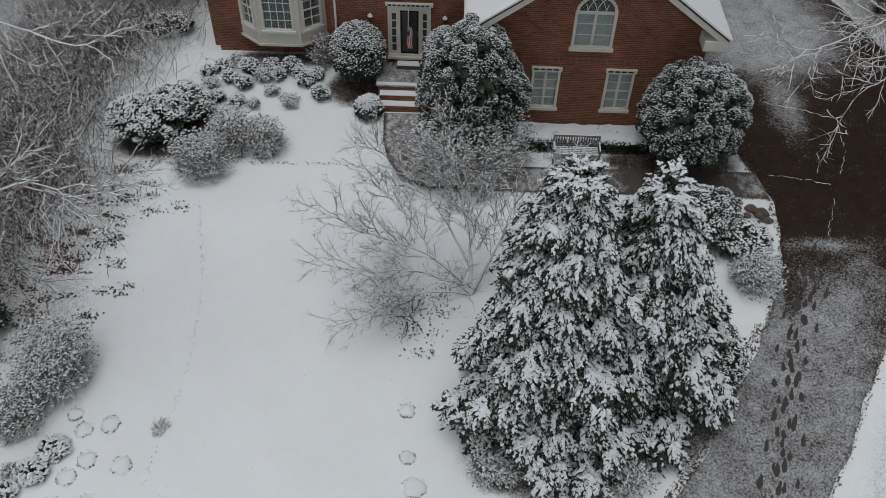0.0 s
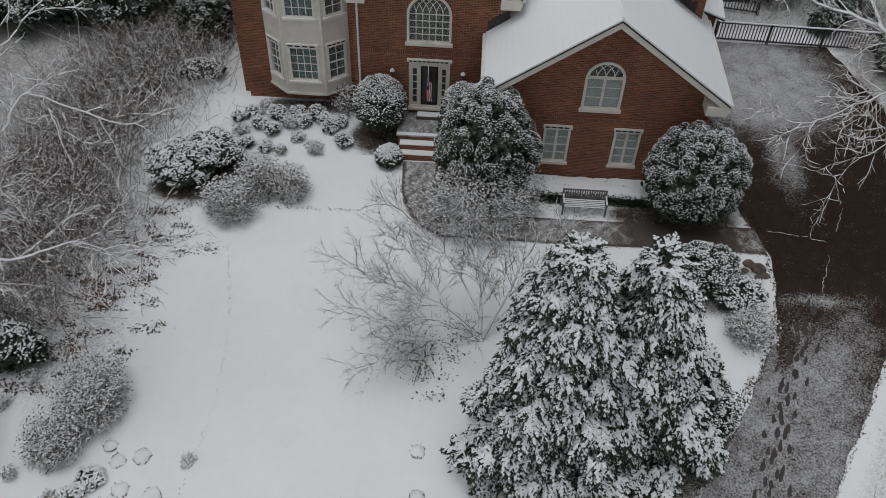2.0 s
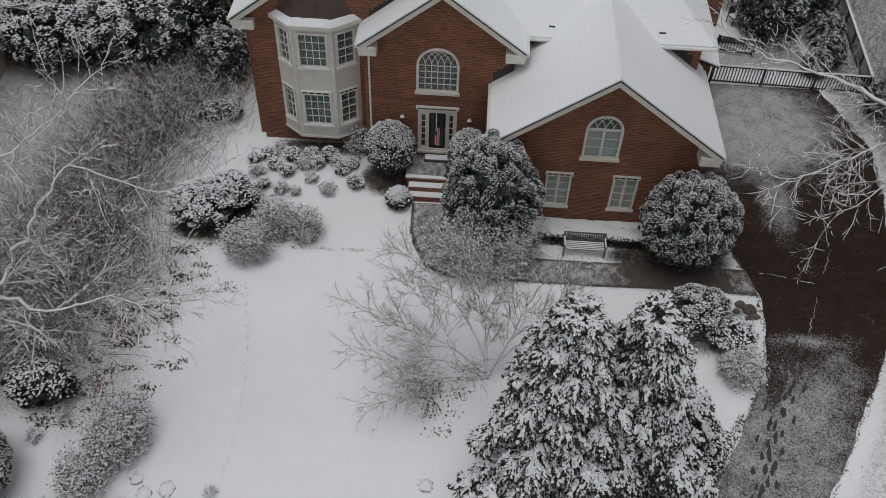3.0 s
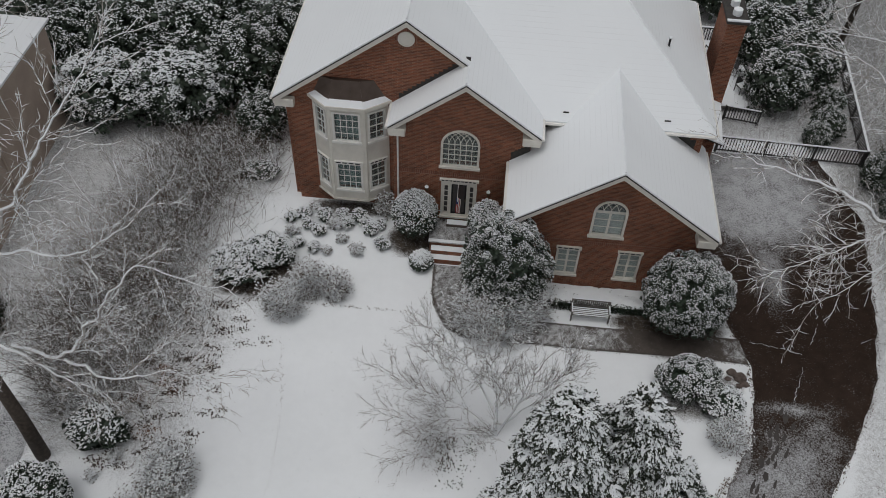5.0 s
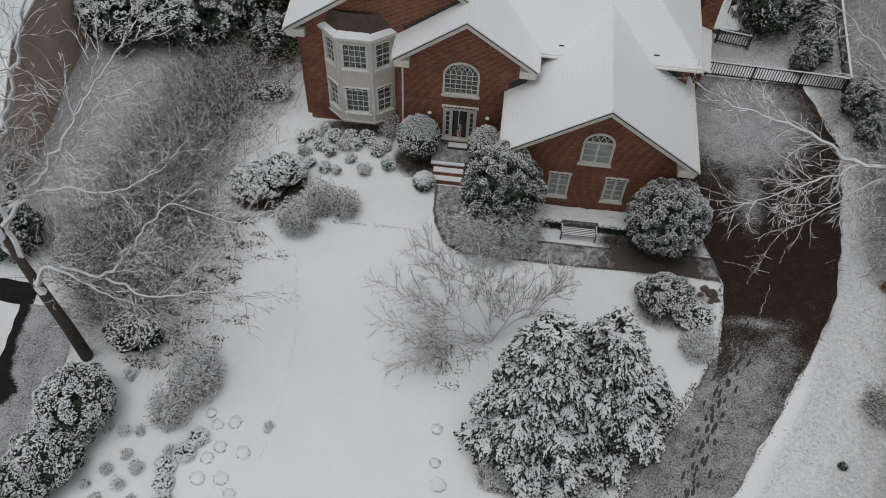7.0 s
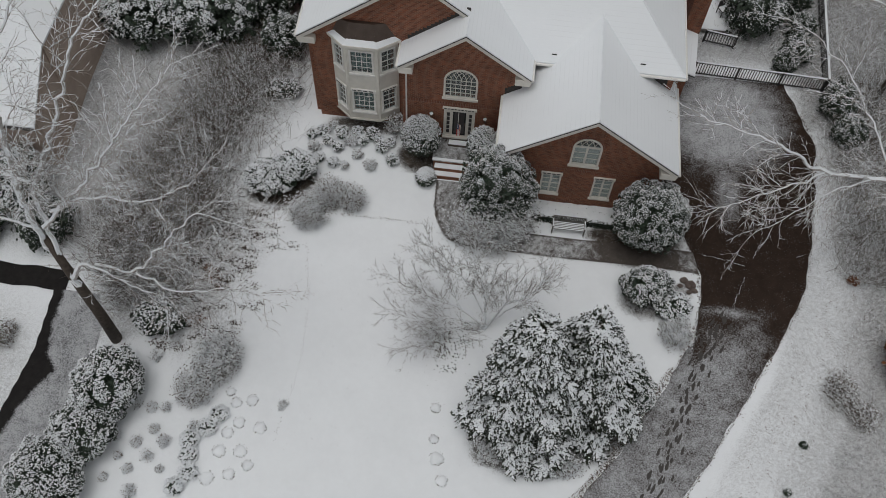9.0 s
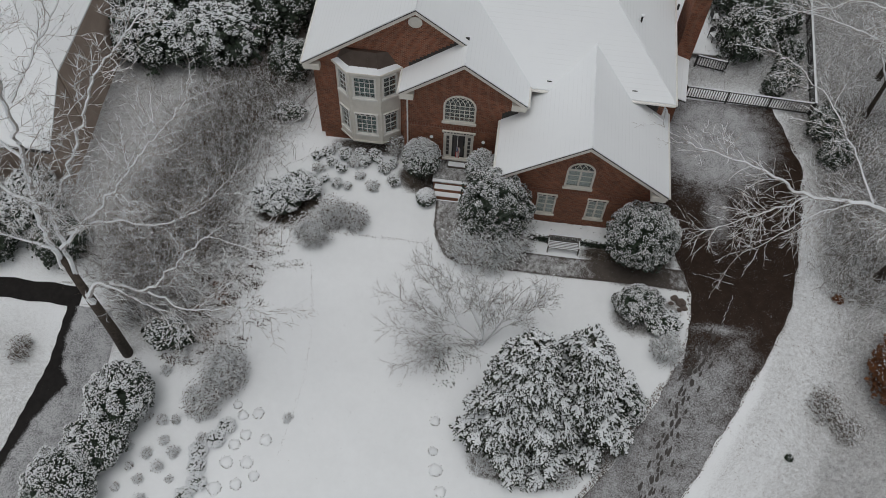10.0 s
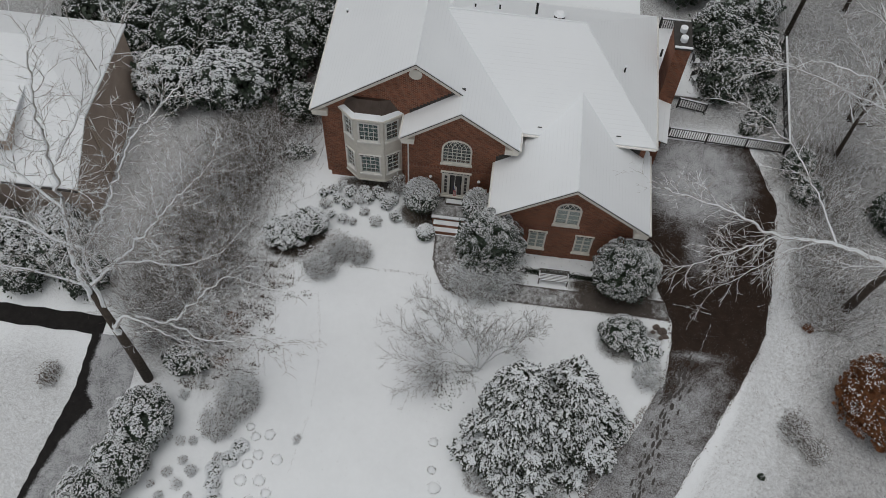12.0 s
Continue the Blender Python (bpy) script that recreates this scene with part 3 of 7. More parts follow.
# ---- roofs ----
def roof_slope(pts, label="", thick=0.07):
    ob = part("roof_slope", slab(pts, thick), MAT_ROOF, house, label)
    low_pts = [(p[0], p[1], p[2] - thick - 0.004) for p in pts]
    part("shingles", slab(low_pts, 0.07), MAT_SHINGLE, ob)
    return ob


def rake(p, q, drop=0.26, depth=0.05):
    """A painted board along a gable edge, just under the shingles."""
    bm = bmesh.new()
    (x0, y, z0), (x1, _, z1) = p, q
    vs = [(x0, z0 - 0.13), (x1, z1 - 0.13), (x1, z1 - 0.13 - drop), (x0, z0 - 0.13 - drop)]
    f = [bm.verts.new((x, y + 0.03, z)) for x, z in vs]
    b = [bm.verts.new((x, y + 0.03 + depth, z)) for x, z in vs]
    bm.faces.new(f)
    bm.faces.new(b[::-1])
    for i in range(4):
        bm.faces.new((f[i], b[i], b[(i + 1) % 4], f[(i + 1) % 4]))
    bmesh.ops.recalc_face_normals(bm, faces=bm.faces)
    return part("rake_board", bm, MAT_TRIM, house)


def soffit(p, q, y0, y1):
    (x0, z0), (x1, z1) = p, q
    return part("soffit", slab([(x0, y0, z0 - 0.36), (x1, y0, z1 - 0.36), (x1, y1, z1 - 0.36), (x0, y1, z0 - 0.36)], 0.02), MAT_TRIM, house)


def eave_return(x, inner, y0, y1, z):
    """The boxed cornice that turns the corner at the foot of a gable."""
    a, b = min(x, inner), max(x, inner)
    part("eave_return", boxes((a, b, y0, y1, z - 0.55, z - 0.14), bevel=0.02), MAT_TRIM, house)


def gutter(p, q):
    bm = tube(bmesh.new(), [p, q], 0.075, sides=8)
    return part("gutter", bm, MAT_WHITE, house)


EB = 43.0
bl, br_z = -10.12, b_roof(-10.12)
roof_slope([(bl, B_RAKE, br_z), (B_X, B_RAKE, B_Z), (B_X, EB, B_Z), (bl - 0.15, EB, br_z)], "snow-covered shingle roof slope")
# right slope of the left cross gable, stepping forward over the entry
roof_slope([(B_X, B_RAKE, B_Z), (E_X, B_RAKE, b_roof(E_X)), (E_X, E_RAKE, b_roof(E_X)), (1.86, E_RAKE, b_roof(1.86)), (1.86, 39.0, b_roof(1.86)), (B_X, EB, B_Z)], "snow-covered shingle roof slope")
roof_slope([(-4.80, E_RAKE, b_roof(E_X) - 0.77 * 3.30), (E_X, E_RAKE, b_roof(E_X)), (E_X, Y_BAY, b_roof(E_X)), (-4.80, Y_BAY, b_roof(E_X) - 0.77 * 3.30)], "snow-covered entry roof slope")
# garage
gl, gr = 0.58, 9.42
gz_l, gz_r = G_Z - G_SL * (G_X - gl), G_Z - G_SL * (gr - G_X)
roof_slope([(gl, G_RAKE, gz_l), (G_X, G_RAKE, G_Z), (G_X, 36.0, G_Z), (gl, 31.25, gz_l)], "snow-covered garage roof slope")
roof_slope([(G_X, G_RAKE, G_Z), (gr, G_RAKE, gz_r), (gr, 33.2, gz_r), (G_X, 36.0, G_Z)], "snow-covered garage roof slope")
# main hip
roof_slope([(1.5, M_EAVE, M_Z), (9.40, M_EAVE, M_Z), (R_X, R_Y, R_Z), (B_X, R_Y, R_Z), (-2.0, M_EAVE + 1.0, M_Z + 0.72)], "snow-covered main roof slope")
roof_slope([(9.40, M_EAVE, M_Z), (9.50, 42.7, M_Z), (R_X, R_Y, R_Z)], "snow-covered hip roof slope")
roof_slope([(9.50, 42.7, M_Z), (B_X, 42.7, M_Z), (B_X, R_Y, R_Z), (R_X, R_Y, R_Z)], "snow-covered rear roof slope")
# low rear wing and the lean-to beside the chimney
roof_slope([(-4.0, 42.8, 6.6), (8.6, 42.8, 6.6), (8.6, 47.5, 6.4), (-4.0, 47.5, 6.4)], "snow-covered rear wing roof")
part("wall", boxes((-4.0, 8.4, Y_BACK + T, 47.2, 0.4, 6.2)), MAT_BRICK, house)
roof_slope([(8.98, 35.1, 5.0), (10.75, 35.1, 4.35), (11.35, 42.0, 4.35), (8.98, 42.0, 5.0)], "snow-covered lean-to roof")
part("wall", boxes((8.98, 10.45, 35.4, 41.8, 0.6, 4.3)), MAT_BRICK, house)

# trim
rake((bl, B_RAKE, br_z), (B_X, B_RAKE, B_Z))
rake((B_X, B_RAKE, B_Z), (E_X - 0.05, B_RAKE, b_roof(E_X - 0.05)))
rake((-4.80, E_RAKE, b_roof(E_X) - 0.77 * 3.30), (E_X, E_RAKE, b_roof(E_X)))
rake((E_X, E_RAKE, b_roof(E_X)), (1.86, E_RAKE, b_roof(1.86)))
rake((gl, G_RAKE, gz_l), (G_X, G_RAKE, G_Z))
rake((G_X, G_RAKE, G_Z), (gr, G_RAKE, gz_r))
soffit((bl, br_z), (B_X, B_Z), B_RAKE + 0.08, Y_BAY)
soffit((B_X, B_Z), (E_X, b_roof(E_X)), B_RAKE + 0.08, Y_BAY)
soffit((-4.80, b_roof(E_X) - 0.77 * 3.30), (E_X, b_roof(E_X)), E_RAKE + 0.08, Y_ENT)
soffit((E_X, b_roof(E_X)), (1.86, b_roof(1.86)), E_RAKE + 0.08, Y_ENT)
soffit((gl, gz_l), (G_X, G_Z), G_RAKE + 0.08, Y_GAR)
soffit((G_X, G_Z), (gr, gz_r), G_RAKE + 0.08, Y_GAR)
eave_return(bl + 0.04, -9.2, B_RAKE + 0.02, Y_BAY, br_z)
eave_return(-4.76, -4.05, E_RAKE + 0.02, Y_ENT, b_roof(E_X) - 0.77 * 3.30)
eave_return(1.82, 1.05, E_RAKE + 0.02, Y_ENT, b_roof(1.86))
eave_return(gr - 0.04, 8.6, G_RAKE + 0.02, Y_GAR, gz_r)
eave_return(gl + 0.04, 1.4, G_RAKE + 0.02, Y_GAR, gz_l)
gutter((gr + 0.05, G_RAKE, gz_r - 0.10), (gr + 0.05, 33.0, gz_r - 0.10))
gutter((gl - 0.05, G_RAKE, gz_l - 0.10), (gl - 0.05, 31.2, gz_l - 0.10))
gutter((1.9, E_RAKE, b_roof(1.86) - 0.10), (1.9, M_EAVE, b_roof(1.86) - 0.10))
gutter((1.9, M_EAVE - 0.05, M_Z - 0.12), (9.40, M_EAVE - 0.05, M_Z - 0.12))
gutter((9.46, M_EAVE, M_Z - 0.12), (9.56, 42.7, M_Z - 0.12))
gutter((bl - 0.05, B_RAKE, br_z - 0.10), (bl - 0.2, EB, br_z - 0.10))
gutter((-4.85, E_RAKE, b_roof(E_X) - 0.77 * 3.3 - 0.1), (-4.85, Y_BAY, b_roof(E_X) - 0.77 * 3.3 - 0.1))
part("fascia", boxes((1.9, 9.38, M_EAVE + 0.03, M_EAVE + 0.07, M_Z - 0.26, M_Z - 0.15)), MAT_TRIM, house)
part("soffit", boxes((1.9, 9.38, M_EAVE + 0.07, M_EAVE + 0.35, M_Z - 0.26, M_Z - 0.23)), MAT_TRIM, house)
# snow rolls along the ridges
for p, q in (((B_X, B_RAKE + 0.05, B_Z + 0.0), (B_X, R_Y, B_Z + 0.0)), ((G_X, G_RAKE + 0.05, G_Z), (G_X, 34.6, G_Z)), ((E_X, E_RAKE + 0.05, b_roof(E_X) - 0.01), (E_X, Y_BAY - 0.4, b_roof(E_X) - 0.01)),
             ((B_X, R_Y, R_Z), (R_X, R_Y, R_Z)), ((R_X, R_Y, R_Z), (9.36, M_EAVE + 0.05, M_Z + 0.02))):
    part("ridge_snow", tube(bmesh.new(), [p, q], 0.05, sides=6), MAT_SNOW, house)

# stepped flashing where the entry roof meets the gable wall
for i in range(16):
    x = -4.5 + i * 0.19
    z = b_roof(E_X) - 0.77 * (E_X - x)
    part("flashing_and_shade", boxes((x, x + 0.20, Y_BAY - 0.02, Y_BAY - 0.004, z - 0.1, z + 0.30)), MAT_SHINGLE, house)

# garage roof flashing, its dark strips made taller to paint shade on the wall
for x0, x1, y in ((0.62, 1.44, Y_ENT), (1.50, 2.95, M_EAVE + 0.35), (7.1, 8.68, M_EAVE + 0.35)):
    n = 6
    for i in range(n):
        x = x0 + (x1 - x0) * i / n
        z = G_Z - G_SL * abs(x + 0.1 - G_X)
        part("flashing_and_shade", boxes((x, x + (x1 - x0) / n, y - 0.02, y - 0.004, z - 0.1, z + 0.40)), MAT_SHINGLE, house)

# downspout
bm = tube(bmesh.new(), [(-4.78, E_RAKE + 0.2, 6.95), (-4.42, Y_ENT - 0.05, 6.65), (-4.42, Y_ENT - 0.05, 1.0)], 0.045, sides=6)
part("downspout", bm, MAT_WHITE, house, "white painted downspout")
part("gable_vent", ring([(-4.17 + 0.36 * math.cos(a), 10.67 + 0.36 * math.sin(a)) for a in np.linspace(0, 2 * math.pi, 25)[:-1]],
                        [(-4.17 + 0.30 * math.cos(a), 10.67 + 0.30 * math.sin(a)) for a in np.linspace(0, 2 * math.pi, 25)[:-1]], -0.05, 0.0), MAT_TRIM, house, m=shift(0, Y_BAY, 0))
part("vent_louvre", panel([(-4.17 + 0.30 * math.cos(a), 10.67 + 0.30 * math.sin(a)) for a in np.linspace(0, 2 * math.pi, 25)[:-1]], [], 0.02), MAT_TRIM, house, m=shift(0, Y_BAY - 0.03, 0))
part("vent_surround", ring([(-4.17 + 0.48 * math.cos(a), 10.67 + 0.48 * math.sin(a)) for a in np.linspace(0, 2 * math.pi, 25)[:-1]],
                           [(-4.17 + 0.36 * math.cos(a), 10.67 + 0.36 * math.sin(a)) for a in np.linspace(0, 2 * math.pi, 25)[:-1]], -0.015, 0.0), MAT_SOLDIER, house, m=shift(0, Y_BAY, 0))

# windows of the entry and the garage
arched_window(house, shift(0, Y_ENT, 0), -2.50, -0.75, 4.87, 6.16, 6, 4)
window(house, shift(0, Y_GAR, 0), 3.0, 4.02, 1.84, 3.56, 2, 4, mid_rail=True, blind="slats", dentil=True, split=True)
window(house, shift(0, Y_GAR, 0), 5.67, 6.69, 1.84, 3.56, 2, 4, mid_rail=True, blind="slats", dentil=True, split=True)
arched_window(house, shift(0, Y_GAR, 0), 4.22, 5.66, 4.50, 5.90, 2, 3, double=True)

# front door with sidelights
mD = shift(0, Y_ENT, 0)
door = part("door", ring(rect(-2.42, -0.76, 1.78, 4.05), rect(-2.32, -0.86, 1.86, 3.84), -0.06, 0.10), MAT_TRIM, house, "dark storm door in a cream surround with sidelights", m=mD)
for x0, x1 in ((-2.04, -1.94), (-1.23, -1.13)):
    part("mullion", boxes((x0, x1, -0.05, 0.08, 1.86, 3.84)), MAT_TRIM, door, m=mD)
part("door_leaf", boxes((-1.94, -1.23, 0.02, 0.06, 1.86, 3.84)), MAT_DOOR, door, m=mD)
part("storm_frame", ring(rect(-1.93, -1.24, 1.88, 3.83), rect(-1.86, -1.31, 1.98, 3.74), 0.0, 0.018), MAT_BLACK, door, m=mD)
part("door_handle", boxes((-1.29, -1.25, -0.05, 0.0, 2.72, 2.92), bevel=0.008), MAT_BRONZE, door, m=mD)
for x0, x1 in ((-2.32, -2.04), (-1.13, -0.86)):
    part("sidelight_panel", boxes((x0, x1, 0.0, 0.05, 1.86, 3.84)), MAT_TRIM, door, m=mD)
    for i in range(5):
        z = 2.02 + 0.345 * i
        part("sidelight_pane", boxes((x0 + 0.06, x1 - 0.06, -0.012, -0.002, z, z + 0.28)), MAT_DOOR, door, m=mD)
part("head_trim", boxes((-2.50, -0.68, -0.12, 0.0, 4.03, 4.17), bevel=0.015), MAT_TRIM, door, m=mD)
for i in range(9):
    u = -2.40 + i * 0.18
    # black plates on the trim paint the shade between the dentils
    part("dentil_shade", boxes((u, u + 0.13, -0.126, -0.118, 4.06, 4.12)), MAT_BLACK, door, m=mD)
part("threshold", boxes((-2.46, -0.72, -0.14, 0.0, 1.66, 1.79), bevel=0.01), MAT_TRIM, door, m=mD)

# two-storey bay window
def bay_face(p, q, front):
    """One face of the bay between plan points p and q, with an upper and a lower window."""
    d = Vector((q[0] - p[0], q[1] - p[1], 0))
    L = d.length
    m = Matrix.Translation((p[0], p[1], 0)) @ Matrix.Rotation(math.atan2(d.y, d.x), 4, "Z")
    e = 0.22 if front else 0.20
    lo, up = (2.42, 4.05), (5.42, 7.02)
    part("bay_panel", panel(rect(0, L, 1.80, 7.36), [rect(e, L - e, *lo), rect(e, L - e, *up)], 0.12), MAT_TRIM, bay, m=m)
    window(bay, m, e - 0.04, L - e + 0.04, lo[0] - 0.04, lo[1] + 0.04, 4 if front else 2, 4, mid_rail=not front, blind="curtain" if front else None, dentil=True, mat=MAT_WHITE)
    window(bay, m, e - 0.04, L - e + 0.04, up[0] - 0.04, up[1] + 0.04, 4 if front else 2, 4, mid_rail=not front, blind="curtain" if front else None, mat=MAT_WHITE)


BP = [(-8.43, Y_BAY), (-7.60, 31.72), (-5.98, 31.72), (-4.98, Y_BAY)]
bay = part("bay_window", slab([(x, y, 1.80) for x, y in ((-8.5, Y_BAY), (-7.62, 31.66), (-5.96, 31.66), (-4.9, Y_BAY))], 0.10), MAT_TRIM, house, "cream two-storey bay window with a bronze roof")
for a, b, f in ((0, 1, False), (1, 2, True), (2, 3, False)):
    bay_face(BP[a], BP[b], f)
for x, y in BP[1:3]:
    part("corner_post", boxes((x - 0.07, x + 0.07, y - 0.03, y + 0.09, 1.80, 7.36), bevel=0.02), MAT_TRIM, bay)
RO = [(-8.62, Y_BAY), (-7.68, 31.58), (-5.90, 31.58), (-4.82, Y_BAY)]
RM = [(-8.36, Y_BAY), (-7.56, 31.80), (-6.04, 31.80), (-5.06, Y_BAY)]
RI = [(-7.95, Y_BAY), (-7.40, 32.22), (-6.20, 32.22), (-5.6, Y_BAY)]


def bay_tier(name, lower, z0, upper, z1, mat, label="", cap=False):
    bm = bmesh.new()
    o = [bm.verts.new((x, y, z0)) for x, y in lower]
    i_ = [bm.verts.new((x, y, z1)) for x, y in upper]
    for a in range(3):
        bm.faces.new((o[a], o[a + 1], i_[a + 1], i_[a]))
    bm.faces.new(i_)
    bm.faces.new(o[::-1])
    return part(name, bm, mat, bay, label)


bay_tier("bay_roof", RM, 7.50, RI, 8.42, MAT_COPPER, "dark bronze sheet metal roof")
bay_tier("bay_snow", [(-8.58, Y_BAY), (-7.66, 31.61), (-5.92, 31.61), (-4.86, Y_BAY)], 7.424, [(-8.22, Y_BAY), (-7.50, 31.88), (-6.10, 31.88), (-5.2, Y_BAY)], 7.66, MAT_SNOW, "strip of snow on the foot of the bay roof")
part("bay_cornice", slab([(x, y, 7.42) for x, y in RO], 0.16), MAT_TRIM, bay)
for a in (0.0, 0.33, 0.66, 1.0):
    x0, x1 = -7.56 + 1.52 * a, -7.40 + 1.20 * a
    part("standing_seam", tube(bmesh.new(), [(x0, 31.82, 7.55), (x1, 32.22, 8.43)], 0.015, sides=4), MAT_COPPER, bay)

# chimney behind the lean-to
ch = part("chimney", boxes((10.15, 11.05, 38.3, 40.4, 0.8, 8.9)), MAT_BRICK, house, "tall red brick chimney")
part("chimney_cap", boxes((10.08, 11.12, 38.23, 40.47, 8.9, 9.06), bevel=0.02), MAT_SHINGLE, ch)
for y in (38.9, 39.7):
    part("flue", tube(bmesh.new(), [(10.6, y, 9.06), (10.6, y, 9.35)], 0.22, sides=10), MAT_SNOW, ch)
part("cap_snow", boxes((10.08, 11.12, 38.23, 38.38, 9.06, 9.12)), MAT_SNOW, ch)

# roof vents and pipes
def roof_pipe(x, y, z, h=0.5, r=0.05):
    p = part("vent_pipe", tube(bmesh.new(), [(x, y, z - 0.2), (x, y, z + h)], r, sides=8), MAT_BLACK, house)
    part("pipe_cap", tube(bmesh.new(), [(x, y, z + h), (x, y, z + h + 0.06)], r * 1.8, sides=8), MAT_SNOW, p)


roof_pipe(7.2, 35.9, 9.1, 0.35)
roof_pipe(1.9, 38.4, 10.3, 0.9, 0.07)
roof_pipe(-9.3, 39.3, 7.9, 0.3)
roof_pipe(-1.6, 38.6, 10.1, 0.35)
roof_pipe(-0.2, 38.8, 10.0, 0.4)
for x in (-3.0, 3.2):
    t = part("turbine_vent", tube(bmesh.new(), [(x, 38.0, 10.4), (x, 38.0, 10.85)], 0.35, 0.28, 12), MAT_BLACK, house)
    part("vent_snow", tube(bmesh.new(), [(x, 38.0, 10.85), (x, 38.0, 10.97)], 0.36, 0.2, 12), MAT_SNOW, t)

# wall lanterns
def lantern(x):
    ln = part("wall_lantern", boxes((x - 0.05, x + 0.05, Y_ENT - 0.03, Y_ENT, 3.42, 3.62)), MAT_BRONZE, house, "small bronze wall lantern dusted with snow")
    part("lantern_body", tube(bmesh.new(), [(x, Y_ENT - 0.14, 3.36), (x, Y_ENT - 0.14, 3.46), (x, Y_ENT - 0.14, 3.60)], 0.05, 0.09, 6), MAT_BRONZE, ln)
    part("lantern_cap", tube(bmesh.new(), [(x, Y_ENT - 0.14, 3.60), (x, Y_ENT - 0.14, 3.72)], 0.11, 0.02, 6), MAT_SNOW, ln)


lantern(-3.08)
lantern(-0.22)

# porch and steps
porch = thing("porch_steps", (-1.8, 30.2, 0.6), "brick porch and steps with snow on the treads", "steps")
part("porch_base", boxes((-2.75, -0.2, 29.72, Y_ENT - 0.004, 0.3, 1.42)), MAT_BRICK, porch)
ob = part("porch_floor", boxes((-2.82, -0.15, 29.66, Y_ENT - 0.006, 1.42, 1.47), bevel=0.01), MAT_WALK, porch, "thinly snowed brick porch floor")
at = ob.data.attributes.new("bare", "FLOAT", "POINT")
at.data.foreach_set("value", [0.5] * len(ob.data.vertices))
for i, (y, z) in enumerate(((29.36, 1.19), (29.04, 0.93))):
    part("step", boxes((-2.66, -0.6, y, 29.72, 0.3, z)), MAT_BRICK, porch)
    part("tread_snow", boxes((-2.66, -0.6, y + 0.015, y + 0.34, z + 0.002, z + 0.05), bevel=0.015), MAT_SNOW, porch)
part("porch_snow", boxes((-2.80, -0.2, 29.68, 29.86, 1.472, 1.50), bevel=0.01), MAT_SNOW, porch)
mat_ob = thing("door_step", (-1.55, 30.85, 1.47), "low wooden door step with a snow-covered top", "step")
part("step_box", boxes((-2.08, -1.05, 30.72, 31.05, 1.47, 1.62), bevel=0.01), MAT_STONE, mat_ob)
part("step_snow", boxes((-2.06, -1.07, 30.73, 31.04, 1.622, 1.68), bevel=0.02), MAT_SNOW, mat_ob)

# the flag beside the door
flag = thing("flag", (-1.62, 31.1, 3.1), "small limp striped flag hanging on a short pole", "flag")
part("flag_pole", tube(bmesh.new(), [(-1.62, 31.14, 3.95), (-1.60, 30.55, 3.35)], 0.014, sides=6), MAT_WHITE, flag)
for i in range(6):
    bm = bmesh.new()
    x = -1.68 + 0.035 * i
    ps = [bm.verts.new((x + 0.02 * math.sin(j * 1.3) + 0.03 * j / 5, 30.72 + 0.03 * math.sin(i * 2 + j), 3.42 - 0.19 * j)) for j in range(6)]
    qs = [bm.verts.new((x + 0.037 + 0.02 * math.sin(j * 1.3) + 0.03 * j / 5, 30.72 + 0.03 * math.sin(i * 2 + 2 + j), 3.42 - 0.19 * j)) for j in range(6)]
    for j in range(5):
        bm.faces.new((ps[j], qs[j], qs[j + 1], ps[j + 1]))
    me = part("stripe", bm, [MAT_RED if i % 2 == 0 else MAT_WHITE, MAT_BLUE], flag)
    if i < 3:
        for p in list(me.data.polygons)[:2]:
            p.material_index = 1


# ---- planting: generators ----
def unit(a):
    return a / np.maximum(np.linalg.norm(a, axis=1, keepdims=True), 1e-9)


def leaf_mesh(c, d, n, length, width, fold=0.0):
    """Rhombic leaves: centres c, long axes d, faces n; each a folded diamond of two triangles."""
    d = unit(d)
    s = unit(np.cross(d, n))
    n = np.cross(s, d)
    L, W = np.asarray(length).reshape(-1, 1) / 2, np.asarray(width).reshape(-1, 1) / 2
    a, b = c - d * L, c + d * L
    p, q = c + s * W - n * W * fold, c - s * W - n * W * fold
    v = np.stack([a, p, b, q], 1).reshape(-1, 3)
    i = np.arange(len(c))[:, None] * 4
    return v, np.concatenate([i + [[0, 1, 2]], i + [[0, 2, 3]]], 0)


def lump_mesh(c, d, length, width, rng, droop=0.0):
    """Small elongated lumps of snow: six corners and eight faces each."""
    d = unit(d)
    up = np.tile([[0.0, 0.0, 1.0]], (len(c), 1))
    s = unit(np.cross(d, up) + 1e-4)
    n = np.cross(s, d)
    L, W = np.asarray(length).reshape(-1, 1) / 2, np.asarray(width).reshape(-1, 1) / 2
    v = np.stack([c - d * L, c + s * W, c + d * L - up * droop * L, c - s * W, c + n * W * 0.8, c - n * W * 0.35], 1).reshape(-1, 3)
    i = np.arange(len(c))[:, None] * 6
    f = np.concatenate([i + [list(t)] for t in ((0, 1, 4), (1, 2, 4), (2, 3, 4), (3, 0, 4), (1, 0, 5), (2, 1, 5), (3, 2, 5), (0, 3, 5))], 0)
    return v, f


